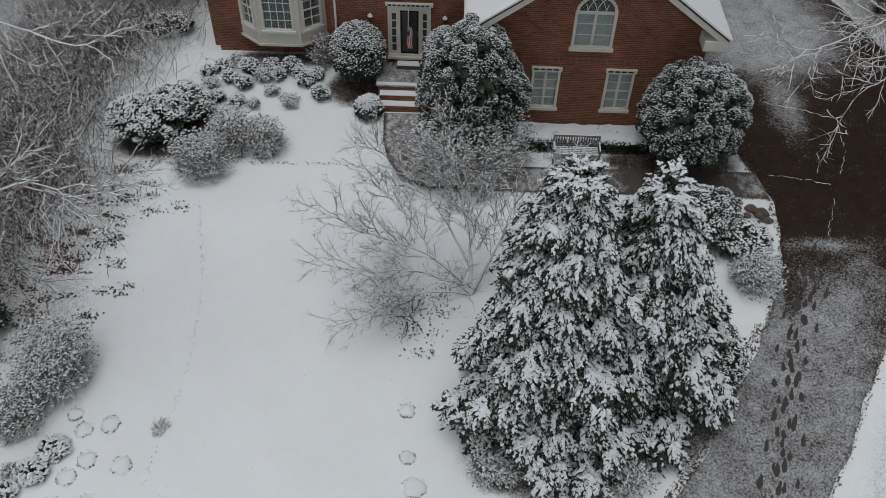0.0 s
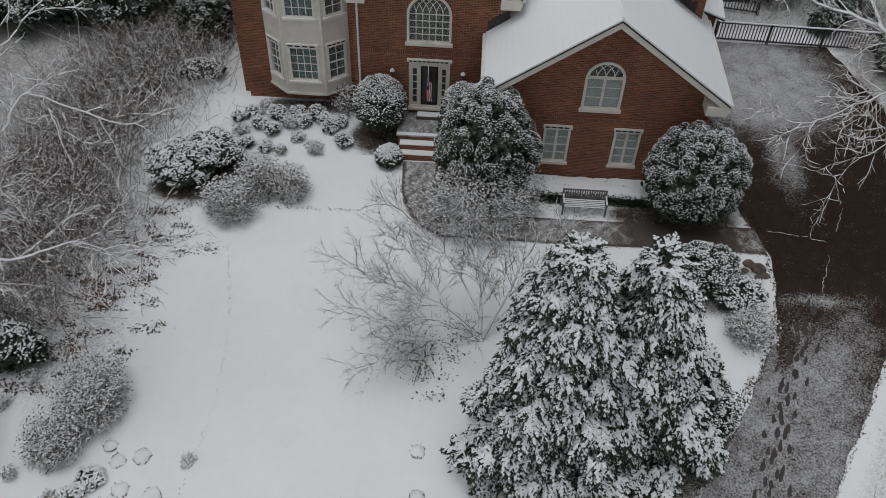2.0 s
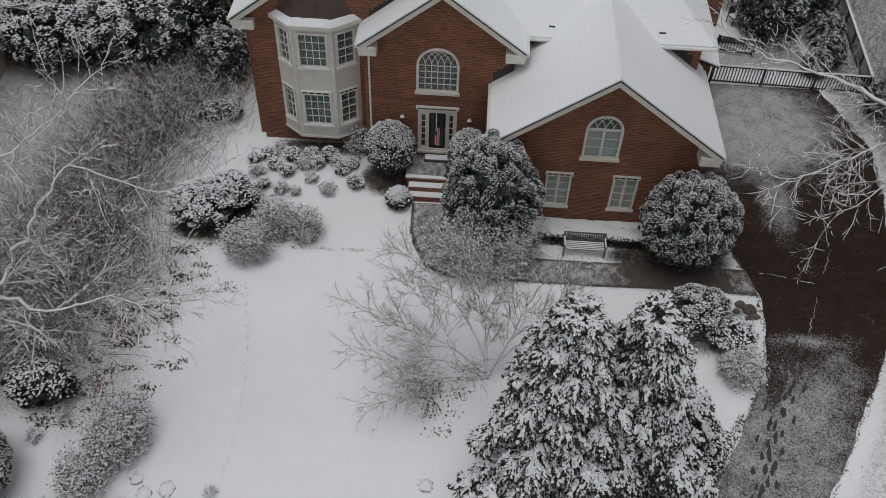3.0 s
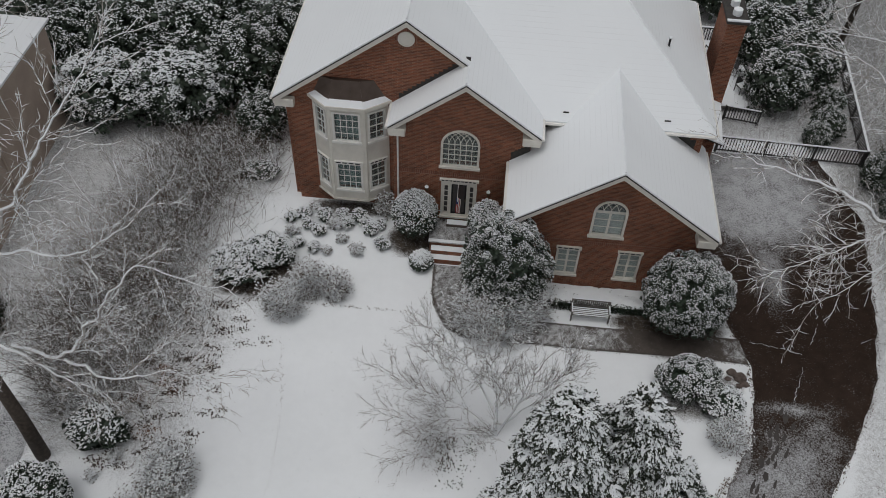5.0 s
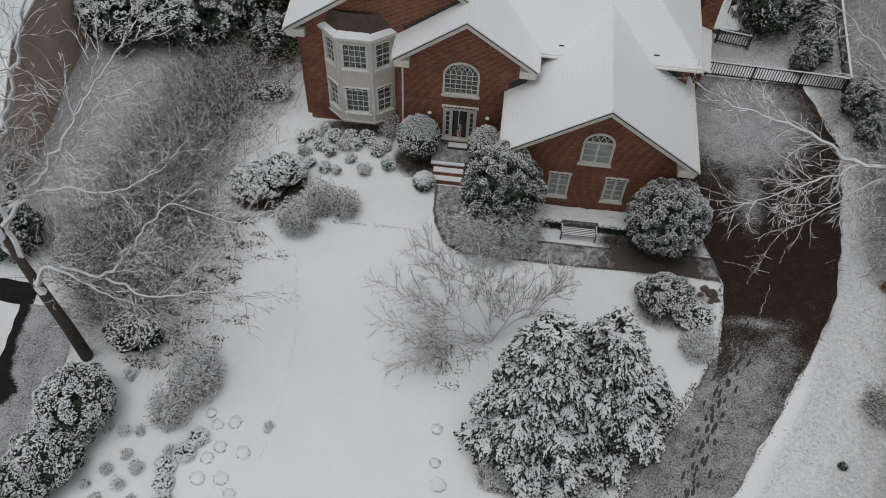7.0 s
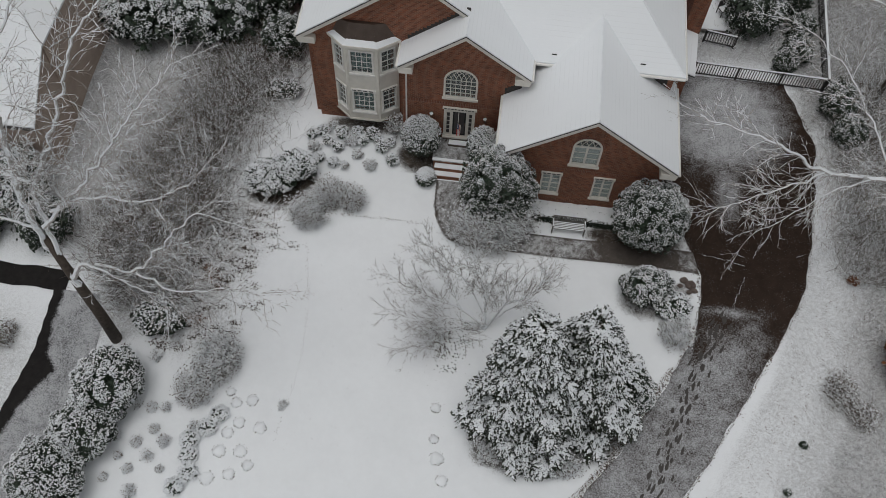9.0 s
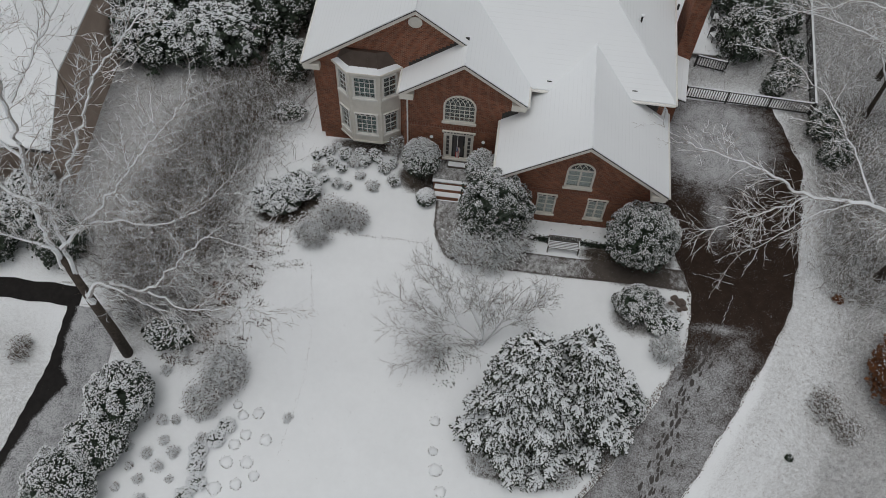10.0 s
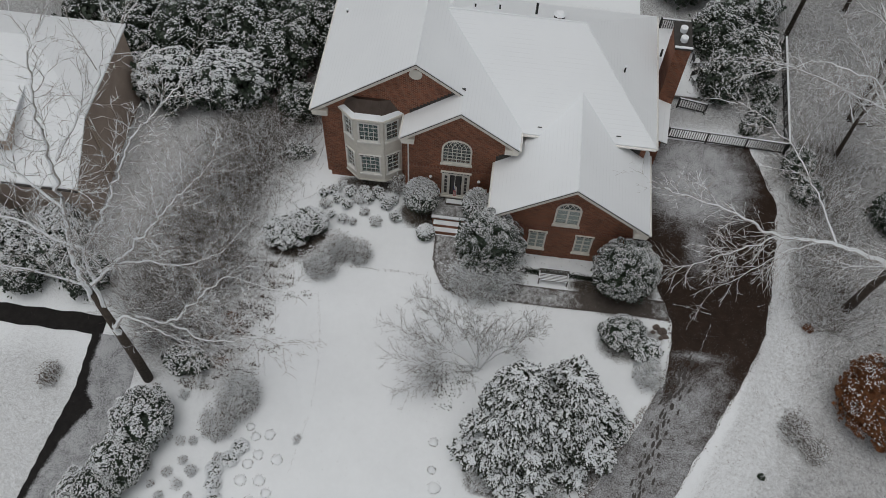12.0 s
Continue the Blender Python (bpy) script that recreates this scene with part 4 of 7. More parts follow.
def crown_points(rng, n, radii, inner, lumps=0.16, freq=1.7):
    """Points in the outer shell of an uneven dome standing on z = 0, with outward normals."""
    u = unit(rng.normal(size=(n, 3)))
    u[:, 2] = np.where(u[:, 2] < -0.55, -u[:, 2], u[:, 2])
    seed = rng.uniform(0, 50, 3)
    k = np.array([noise.noise(Vector(p * freq + seed)) + 0.5 * noise.noise(Vector(p * freq * 2.6 + seed)) for p in u])
    r = (1 + lumps * k) * rng.uniform(inner, 1.0, n) ** 0.6
    p = u * r[:, None] * np.array(radii)
    p[:, 2] += radii[2] * 0.86
    p[:, 2] = np.maximum(p[:, 2], 0.05)
    return p, unit(u / np.array(radii)), k


def lobed_points(rng, n, radii, lobes, peak=0.0):
    """Points on the skins of many overlapping leaf masses that together make an uneven bush, with outward normals and a value per mass."""
    R = np.array(radii)
    g = np.arange(lobes)
    z = -0.45 + 1.45 * (g + 0.5) / lobes
    a = g * 2.39996 + rng.uniform(-0.5, 0.5, lobes)
    flat_r = np.sqrt(np.maximum(0, 1 - z * z))
    size = rng.uniform(0.7, 1.3, lobes) * 1.5 / math.sqrt(lobes)
    c = np.stack([flat_r * np.cos(a), flat_r * np.sin(a), z], 1) * (rng.uniform(0.84, 1.0, lobes) * (1 - 0.75 * size))[:, None]
    c[:, :2] *= 1 - peak * np.clip(c[:, 2:3], 0, 1)
    tone = rng.uniform(-1, 1, lobes)
    P, N, K, got = [], [], [], 0
    while got < n:
        i = rng.integers(0, lobes, n)
        u = unit(rng.normal(size=(n, 3)) + unit(c[i]) * 0.55)
        p = c[i] + u * (size[i] * rng.uniform(0.72, 1.0, n) ** 0.5)[:, None]
        d = np.linalg.norm(p[:, None, :] - c[None], axis=2) / size[None]
        keep = (np.sort(d, axis=1)[:, 0] > 0.66)
        P.append(p[keep])
        N.append(unit(u[keep] * 0.8 + unit(p[keep]) * 0.4))
        K.append(tone[i[keep]])
        got += int(keep.sum())
    p, nn, k = np.concatenate(P)[:n] * R, unit(np.concatenate(N)[:n] / R), np.concatenate(K)[:n]
    p[:, 2] += radii[2] * 0.86
    p[:, 2] = np.maximum(p[:, 2], 0.04 + 0.1 * rng.uniform(size=n))
    return p, nn, k


def shrub(name, place, radii, label, seed, leaves=2600, leaf=0.13, snow=0.55, leaf_mat=None, lumps=0.18, group="", category="shrub", lump=0.12, freq=1.7, sag=0.0, stem=True, lobes=None, peak=0.0):
    """A dense evergreen shrub: stems, leaves in an uneven shell, and snow lying on the upper leaves."""
    rng = np.random.default_rng(seed)
    ob = thing(name, place, label, category, group)
    m = PLACES[ob]
    if lobes is None:
        lobes = 0 if lumps < 0.2 else int(np.clip(14 + 22 * max(radii) ** 1.7, 14, 150))
    if lobes:
        p, n, k = lobed_points(rng, leaves, radii, lobes, peak)
    else:
        p, n, k = crown_points(rng, leaves, radii, 0.62, lumps, freq=freq)
    d = unit(n * 0.7 + rng.normal(size=p.shape) * 0.75)
    v, f = leaf_mesh(p, d, unit(n + rng.normal(size=p.shape) * 0.6), leaf * rng.uniform(0.7, 1.3, leaves), leaf * 0.55 * rng.uniform(0.7, 1.2, leaves), 0.3)
    q, n2, _ = crown_points(np.random.default_rng(seed + 7), leaves // 3, [r * 0.82 for r in radii], 0.55, lumps, freq=freq)
    v2, f2 = leaf_mesh(q, unit(rng.normal(size=q.shape) + n2 * 0.3), n2, [leaf * 2.0] * len(q), [leaf * 1.4] * len(q))
    raw("crown", np.concatenate([v, v2]), np.concatenate([f, f2 + len(v)]), leaf_mat or MAT_LEAF, ob, m=m)
    if snow:
        drift = np.array([noise.noise(Vector(q * (0.9 / lump) * 0.28 + np.array([seed, 0, 0]))) for q in p])
        facing = n[:, 2] * 0.75 + 0.32 + 0.12 * k + 0.40 * drift + rng.uniform(-0.38, 0.38, leaves)
        keep = (facing > 1.0 - snow) & (rng.uniform(size=leaves) < 0.30 + 0.6 * snow)
        c = p[keep] + n[keep] * leaf * 0.15 + np.array([0, 0, leaf * 0.18])
        v, f = lump_mesh(c, d[keep] * np.array([1, 1, 0.35]) + [0, 0, -sag], lump * rng.uniform(0.6, 1.5, len(c)), lump * 0.62 * rng.uniform(0.6, 1.3, len(c)), rng)
        raw("snow_load", v, f, MAT_LEAFSNOW, ob, "snow on the leaves", m=m, smooth=False)
    if stem:
        bm = bmesh.new()
        for i in range(5):
            a = 2 * math.pi * i / 5 + rng.uniform(-0.3, 0.3)
            tube(bm, [(0.05 * math.cos(a), 0.05 * math.sin(a), -0.1), (radii[0] * 0.3 * math.cos(a), radii[1] * 0.3 * math.sin(a), radii[2] * 0.8), (radii[0] * 0.55 * math.cos(a), radii[1] * 0.55 * math.sin(a), radii[2] * 1.3)], 0.05, 0.015, 5)
        part("stem", bm, MAT_BARK, ob, m=m)
    return ob


def sticks(rng, roots, tips, r0, r1, bend=0.0, snow=0.5):
    """Thin tapering twigs as three-sided spikes; returns the bark and the snow that lies along them."""
    n = len(roots)
    d = tips - roots
    s = unit(np.cross(d, rng.normal(size=(n, 3))))
    t = unit(np.cross(d, s))
    mid = (roots + tips) / 2 + s * np.linalg.norm(d, axis=1, keepdims=True) * bend * rng.uniform(-1, 1, (n, 1))
    r0 = np.asarray(r0).reshape(-1, 1) * np.ones((n, 1))
    r1 = np.asarray(r1).reshape(-1, 1) * np.ones((n, 1))
    rings = []
    for c, r in ((roots, r0), (mid, (r0 + r1) / 2), (tips, r1)):
        for a in (0, 2.094, 4.189):
            rings.append(c + (s * math.cos(a) + t * math.sin(a)) * r)
    v = np.stack(rings, 1).reshape(-1, 3)
    i = np.arange(n)[:, None] * 9
    f = []
    for b in (0, 3):
        for k in range(3):
            f.append(i + [[b + k, b + (k + 1) % 3, b + 3 + (k + 1) % 3, b + 3 + k]])
    f = np.concatenate(f, 0)
    keep = rng.uniform(size=n) < snow
    up = np.array([0, 0, 1.0])
    a, b_, c = roots[keep], mid[keep], tips[keep]
    w = unit(np.cross(d[keep], up) + 1e-5) * (r0[keep] * 0.95 + 0.003)
    h = up * (r0[keep] * 0.8 + 0.004)
    vs = np.stack([a + w + h * 0.3, a - w + h * 0.3, a + h * 2.0, b_ + w + h * 0.3, b_ - w + h * 0.3, b_ + h * 2.0, c + h], 1).reshape(-1, 3)
    j = np.arange(len(a))[:, None] * 7
    fs = [list(map(int, q)) for quad in ((0, 3, 5, 2), (2, 5, 4, 1)) for q in (j + [list(quad)])]
    fs += [list(map(int, q)) for tri in ((3, 6, 5), (5, 6, 4)) for q in (j + [list(tri)])]
    return v, f, vs, fs


def twig_bush(name, place, radii, label, seed, twigs=900, mat=None, snow=0.5, group="", category="shrub", thick=0.011, dense=0.6):
    """A bare or half-bare shrub: many fine stems from one root, with snow caught in them."""
    rng = np.random.default_rng(seed)
    ob = thing(name, place, label, category, group)
    m = PLACES[ob]
    n1 = max(24, twigs // 16)
    u = unit(rng.normal(size=(n1, 3)) * [1, 1, 0.6] + [0, 0, 0.75])
    u[:, 2] = np.abs(u[:, 2])
    tips1 = u * np.array(radii) * [1, 1, 1.7] * rng.uniform(0.55, 0.9, (n1, 1))
    root1 = rng.normal(size=(n1, 3)) * [radii[0] * 0.10, radii[1] * 0.10, 0] + [0, 0, -0.05]
    parts = [sticks(rng, root1, tips1, thick * 1.8, thick, 0.12, snow)]
    k = rng.integers(0, n1, twigs)
    s = rng.uniform(0.35, 1.0, (twigs, 1))
    root2 = root1[k] * (1 - s) + tips1[k] * s
    d2 = unit(u[k] * 0.9 + rng.normal(size=(twigs, 3)) * 0.75)
    tips2 = root2 + d2 * min(radii) * rng.uniform(0.18, 0.55, (twigs, 1))
    tips2[:, 2] = np.maximum(tips2[:, 2], 0.05)
    parts.append(sticks(rng, root2, tips2, thick, thick * 0.5, 0.12, snow))
    join(parts, ob, m, mat or MAT_TWIG)
    n3 = int(twigs * 1.5 * dense)
    p, nn, kk = crown_points(rng, n3, radii, 0.35, 0.35, freq=2.4)
    if dense > 0:
        v, f = leaf_mesh(p, rng.normal(size=p.shape), nn + rng.normal(size=p.shape) * 0.7, rng.uniform(0.06, 0.13, n3), rng.uniform(0.03, 0.065, n3))
        raw("leaves", v, f, mat or MAT_TWIG, ob, "small dry leaves", m=m)
    k = rng.uniform(size=n3) < snow * (0.45 + 0.5 * nn[:, 2])
    k2 = rng.uniform(size=twigs) < snow * 0.6
    c = np.concatenate([p[k] + [0, 0, 0.02], tips2[k2] * 0.75 + root2[k2] * 0.25])
    v, f = lump_mesh(c, rng.normal(size=c.shape) * [1, 1, 0.4], rng.uniform(0.06, 0.15, len(c)), rng.uniform(0.04, 0.08, len(c)), rng)
    raw("snow_fleck", v, f, MAT_LEAFSNOW, ob, "flecks of snow caught in the twigs", m=m)
    return ob


def join(parts, ob, m, mat, names=("branchwork", "snow_line"), snow_mat=None):
    V, F, VS, FS, a, b = [], [], [], [], 0, 0
    for v, f, vs, fs in parts:
        V.append(v)
        F += (f + a).tolist()
        a += len(v)
        VS.append(vs)
        FS += [[q + b for q in t] for t in fs]
        b += len(vs)
    raw(names[0], np.concatenate(V), F, mat, ob, m=m)
    if FS:
        raw(names[1], np.concatenate(VS), FS, snow_mat or MAT_LEAFSNOW, ob, "snow lying along the branches", m=m)


def sweep(P, R, sides=4):
    """Smooth tapering stems along many polylines at once (n, k, 3), and a ridge of snow along the top of each."""
    n, k, _ = P.shape
    t = np.empty_like(P)
    t[:, 1:-1] = P[:, 2:] - P[:, :-2]
    t[:, 0], t[:, -1] = P[:, 1] - P[:, 0], P[:, -1] - P[:, -2]
    t = t / np.maximum(np.linalg.norm(t, axis=2, keepdims=True), 1e-9)
    s = np.cross(t, [0, 0, 1.0])
    s = s + np.array([0.12, 0.0, 0.0])
    s = s - t * np.sum(s * t, axis=2, keepdims=True)
    s = s / np.maximum(np.linalg.norm(s, axis=2, keepdims=True), 1e-9)
    u = np.cross(s, t)
    R = R[:, :, None]
    ring_ = [P + (s * math.cos(2 * math.pi * q / sides) + u * math.sin(2 * math.pi * q / sides)) * R for q in range(sides)]
    v = np.stack(ring_, 2).reshape(-1, 3)
    base = (np.arange(n)[:, None] * k + np.arange(k - 1)[None, :]).reshape(-1, 1) * sides
    f = np.concatenate([base + [[q, (q + 1) % sides, sides + (q + 1) % sides, sides + q]] for q in range(sides)], 0)
    sn = np.stack([P + s * (R * 0.92 + 0.001) + u * R * 0.35, P + u * (R * 1.45 + 0.004), P - s * (R * 0.92 + 0.001) + u * R * 0.35], 2).reshape(-1, 3)
    base = (np.arange(n)[:, None] * k + np.arange(k - 1)[None, :]).reshape(-1, 1) * 3
    fs = np.concatenate([base + [[0, 3, 4, 1]], base + [[1, 4, 5, 2]]], 0)
    return v, f, sn, fs.tolist()


def grow(rng, nodes, tips, dirs, lengths, step, fork=0.6, angle=0.55, stray=0.12, up=0.0, out=None):
    """Let shoots run on from the given nodes, bending a little and forking at narrow angles until each has used up its length; returns all nodes and their parents."""
    P, par = [np.array(nodes)], [np.full(len(nodes), -1)]
    count = len(nodes)
    at, d, left = np.array(nodes)[tips], np.array(dirs), np.array(lengths)
    src = np.array(tips)
    while len(src):
        bend = rng.normal(size=d.shape) * stray + [0, 0, up]
        if out is not None:
            bend = bend + unit(at - out) * 0.04
        d = unit(d + bend)
        at = at + d * step
        P.append(at)
        par.append(src)
        src = count + np.arange(len(at))
        count += len(at)
        left = left - step
        f = (rng.uniform(size=len(at)) < fork * step / 0.4) & (left > step)
        side = np.cross(d[f], rng.normal(size=(int(f.sum()), 3)))
        nd = unit(d[f] + unit(side) * [1, 1, 0.75] * rng.uniform(0.7, 1.3, (int(f.sum()), 1)) * angle)
        d2 = d.copy()
        d2[f] = unit(d[f] - (nd - d[f]) * 0.35)
        keep = left > 0
        at, d, left, src = (np.concatenate([x[keep], y]) for x, y in ((at, at[f]), (d2, nd), (left, left[f] * rng.uniform(0.55, 0.95, int(f.sum()))), (src, src[f])))
    return np.concatenate(P), np.concatenate(par)


def branch_mesh(P, parent, R, first, rng, snow, sides=4, tip_snow=0.9):
    """Tapering branches over a grown net of nodes from index first on: one ring a node, and a second ring where a side branch leaves."""
    n = len(P)
    idx = np.arange(first, n)
    par = parent[idx]
    main = np.full(n, -1)
    for i in idx[::-1]:
        q = parent[i]
        if q >= first and (main[q] < 0 or R[i] > R[main[q]]):
            main[q] = i
    t = unit(P[idx] - P[par])
    s = np.cross(t, [0, 0, 1.0]) + [0.05, 0.02, 0]
    s = unit(s - t * np.sum(s * t, 1, keepdims=True))
    u = np.cross(s, t)
    u, s = np.where(u[:, 2:] < 0, -u, u), s
    joined = (par >= first) & (main[par] == idx)
    ang = 2 * np.pi * np.arange(sides) / sides
    around = s[:, None, :] * np.cos(ang)[None, :, None] + u[:, None, :] * np.sin(ang)[None, :, None]
    r = R[idx][:, None, None]
    tip = P[idx][:, None, :] + around * r
    foot = P[par][:, None, :] + around * r
    m = len(idx)
    v = np.concatenate([tip.reshape(-1, 3), foot.reshape(-1, 3)])
    low = np.where(joined, par - first, m + np.arange(m))
    f = np.concatenate([np.stack([low * sides + q, low * sides + (q + 1) % sides, np.arange(m) * sides + (q + 1) % sides, np.arange(m) * sides + q], 1) for q in range(sides)])
    keep = np.where(rng.uniform(size=m) < snow)[0]
    rr = R[idx][keep][:, None]
    S, U = s[keep], u[keep]
    sn = []
    for c in (P[par][keep], P[idx][keep]):
        sn += [c + S * (rr * 0.95 + 0.002) + U * rr * 0.3, c + U * (rr * 1.35 + 0.006), c - S * (rr * 0.95 + 0.002) + U * rr * 0.3]
    sv = np.stack(sn, 1).reshape(-1, 3)
    j = np.arange(len(keep))[:, None] * 6
    fs = np.concatenate([j + [[0, 3, 4, 1]], j + [[1, 4, 5, 2]]]) if len(keep) else np.zeros((0, 4), int)
    return v, f, sv, fs.tolist()


def limb_tree(name, place, label, seed, limbs, bark, twig_mat=None, snow=0.85, trunk=None, trunk_r=(0.3, 0.2), single=True, step=0.22, gap=0.4, shoot=(0.9, 2.2),
              twig_r=0.010, ends=1, end_len=(0.15, 0.4), up=0.0, power=2.4, most=0.05, fork=0.6, angle=0.55, lean=0.75, out=None, begin=0.2):
    """A bare tree: a trunk, main limbs along given lines, and shoots that leave them and fork down to fine twigs."""
    rng = np.random.default_rng(seed)
    ob = thing(name, place, label, "tree")
    m = PLACES[ob]
    if trunk:
        bm = bmesh.new()
        tube(bm, trunk, trunk_r[0], trunk_r[1], 10)
        part("trunk", bm, MAT_BARK, ob, "dark wet trunk", m=m, smooth=True)
    parts, nodes, tips, dirs, lens = [], [], [], [], []
    for line, ra, rb in limbs:
        pts = np.array(line, dtype=float)
        seg = np.r_[0, np.cumsum(np.linalg.norm(np.diff(pts, axis=0), axis=1))]
        L = seg[-1]
        k = max(6, int(L / 0.3))
        tt = np.linspace(0, L, k)
        arr = np.stack([np.interp(tt, seg, pts[:, q]) for q in range(3)], 1)
        for _ in range(3):
            arr[1:-1] = (arr[:-2] + arr[1:-1] * 2 + arr[2:]) / 4
        off = rng.uniform(0, 60, 3)
        arr += 0.20 * np.array([[noise.noise(Vector((x * 1.3 + off[0], q * 9.0, 0))) for q in range(3)] for x in tt]) * np.minimum(1, tt / 1.0)[:, None]
        w = 1.25 * ra + (rb * 0.7 - 1.25 * ra) * np.linspace(0, 1, k) ** 0.7
        got = sweep(arr[None], w[None], 6)
        if single:
            lb = raw("limb", got[0], got[1], bark, ob, m=m, smooth=True)
            raw("limb_snow", got[2], got[3], MAT_LEAFSNOW, lb, "snow lying along the limb", m=m)
        else:
            parts.append(got)
        here = len(nodes)
        nodes += list(arr)
        tan = unit(np.gradient(arr, axis=0))
        for x in np.append(np.arange(L * begin, L, gap), L):
            i = min(k - 1, int(round(x / L * (k - 1))))
            sd = rng.normal(size=3)
            sd = sd - tan[i] * sd.dot(tan[i])
            sd = sd / np.linalg.norm(sd) * [1, 1, 0.8]
            end = x >= L
            tips.append(here + i)
            dirs.append(unit((tan[i] * rng.uniform(0.7, 1.1) + sd * (0.1 if end else lean))[None])[0])
            lens.append(rng.uniform(*shoot) * (1.0 if end else min(1.0, 0.5 + L / 10) * (1.15 - 0.5 * x / L)))
    first = len(nodes)
    P, par = grow(rng, nodes, tips, dirs, lens, step, fork, angle, up=up, out=out)
    R = np.zeros(len(P))
    for i in range(len(P) - 1, first - 1, -1):
        R[i] = (R[i] + twig_r ** power) if R[i] == 0 else R[i]
        R[par[i]] += R[i] if par[i] >= first else 0
    R = np.minimum(R ** (1 / power), most)
    if len(P) > first:
        parts.append(branch_mesh(P, par, R, first, rng, snow))
        # fine ends
        idx = np.arange(first, len(P))
        thin = idx[R[idx] < twig_r * 2.2]
        root = np.repeat(P[thin], ends, 0)
        d = np.repeat(unit(P[thin] - P[par[thin]]), ends, 0)
        d = unit(d * 0.9 + rng.normal(size=d.shape) * 0.6)
        parts.append(sticks(rng, root, root + d * rng.uniform(*end_len, (len(root), 1)), twig_r * 0.85, twig_r * 0.45, 0.1, snow * 0.7))
    join(parts, ob, m, twig_mat or bark, ("twigwork", "snow_line"))
    return ob


def cedar(name, place, height, radius, label, seed, tiers=150, clear=0.25, skew=(0, 0)):
    """A broad conifer: limbs in uneven tiers, each ending in a drooping pad of feathery fronds that carries snow, with dark gaps between the pads."""
    rng = np.random.default_rng(seed)
    ob = thing(name, place, label, "tree")
    m = PLACES[ob]
    part("trunk", tube(bmesh.new(), [(0, 0, -0.2), (skew[0] * 0.4, skew[1] * 0.4, height * 0.5), (skew[0], skew[1], height * 0.96)], 0.22, 0.03, 8), MAT_BARK, ob, m=m)
    limb_r, limb_t, limb_a = [], [], []
    G, W = [[], [], [], []], [[], [], [], []]

    def pad(root, out, reach, rel, load):
        """Fronds on one limb: they leave both sides of its outer half and hang, the outermost longest."""
        side = np.array([-out[1], out[0], 0])
        tufts = 2 + int(1.9 * min(reach, 3.2))
        hs = np.sqrt(rng.uniform(0.14, 1.0, tufts))
        hs[0] = 1.0
        wide = (0.10 + 0.24 * reach) * (1.2 - 0.7 * hs)
        ho = np.linspace(-1, 1, tufts)[rng.permutation(tufts)] * rng.uniform(0.6, 1.0, tufts)
        ho[0] *= 0.3
        tuft = root + out * (reach * hs)[:, None] + side * (ho * wide)[:, None]
        tuft[:, 2] += 0.30 * np.sin(hs * 2.2) * reach * 0.5 - 0.40 * hs ** 3 * min(reach, 1.8) - 0.45 * np.abs(ho) * wide + rng.normal(size=tufts) * 0.10
        aim = unit(out * 0.8 + side * (ho * 0.8)[:, None] + rng.normal(size=(tufts, 3)) * [0.3, 0.3, 0.1] + np.array([0, 0, -0.25]))
        across = unit(np.cross(aim, [0, 0, 1.0]) + 1e-5)
        per = 9
        n = tufts * per
        g = np.repeat(np.arange(tufts), per)
        fan_at = np.tile(np.linspace(-1, 1, per), tufts) + rng.normal(size=n) * 0.12
        full = rng.uniform(0.45, 1.3, tufts)[g]
        c = tuft[g] + across[g] * (fan_at * 0.12)[:, None] + rng.normal(size=(n, 3)) * 0.04
        d = unit(aim[g] * 0.9 + across[g] * (fan_at * 0.75)[:, None] + np.array([0, 0, -0.42]) + rng.normal(size=(n, 3)) * 0.14)
        ln = rng.uniform(0.34, 0.66, n) * (1.1 - 0.35 * rel) * (1.1 - 0.3 * np.abs(fan_at))
        f = 10
        q = np.tile(np.linspace(0.0, 1.0, f), n)
        i = np.repeat(np.arange(n), f)
        fan = unit(np.cross(d, [0, 0, 1.0]) + 1e-5)
        sg = np.where(np.arange(n * f) % 2 == 0, 1.0, -1.0) * rng.uniform(0.25, 1.0, n * f)
        fd = unit(d[i] * 0.8 + fan[i] * (sg * 0.75)[:, None] + np.array([0, 0, -0.28]) * (0.4 + q)[:, None] + rng.normal(size=(n * f, 3)) * 0.16)
        fl = ln[i] * rng.uniform(0.28, 0.50, n * f) * (1.15 - 0.5 * q)
        base = c[i] + d[i] * (ln[i] * q)[:, None] + np.array([0, 0, -0.12]) * (q ** 2)[:, None]
        mid = base + fd * (fl * 0.45)[:, None]
        for k, drop in ((0, 0.035), (1, 0.12)):
            G[0].append(mid - [0, 0, drop] + rng.normal(size=mid.shape) * 0.03 * (1 + k))
            G[1].append(fd + rng.normal(size=fd.shape) * (0.12 + 0.35 * k))
            G[2].append(rng.normal(size=fd.shape) * 0.35 + [0, 0, 1])
            G[3].append(fl * (1.15 + 0.35 * k))
        keep = rng.uniform(size=n * f) < load * full[i] * (1.1 - 0.30 * q)
        W[0].append(mid[keep] + [0, 0, 0.015])
        W[1].append(fd[keep])
        W[2].append(fl[keep] * rng.uniform(0.75, 1.1, keep.sum()))
        W[3].append(np.clip(fl[keep] * 0.58, 0.06, 0.125) * rng.uniform(0.8, 1.5, keep.sum()))

    golden = 2.39996
    for i in range(tiers):
        h = clear + (height - clear) * (i / tiers) ** 1.02
        rel = (h - clear) / (height - clear)
        a = i * golden + rng.uniform(-0.55, 0.55)
        out = np.array([math.cos(a), math.sin(a), 0])
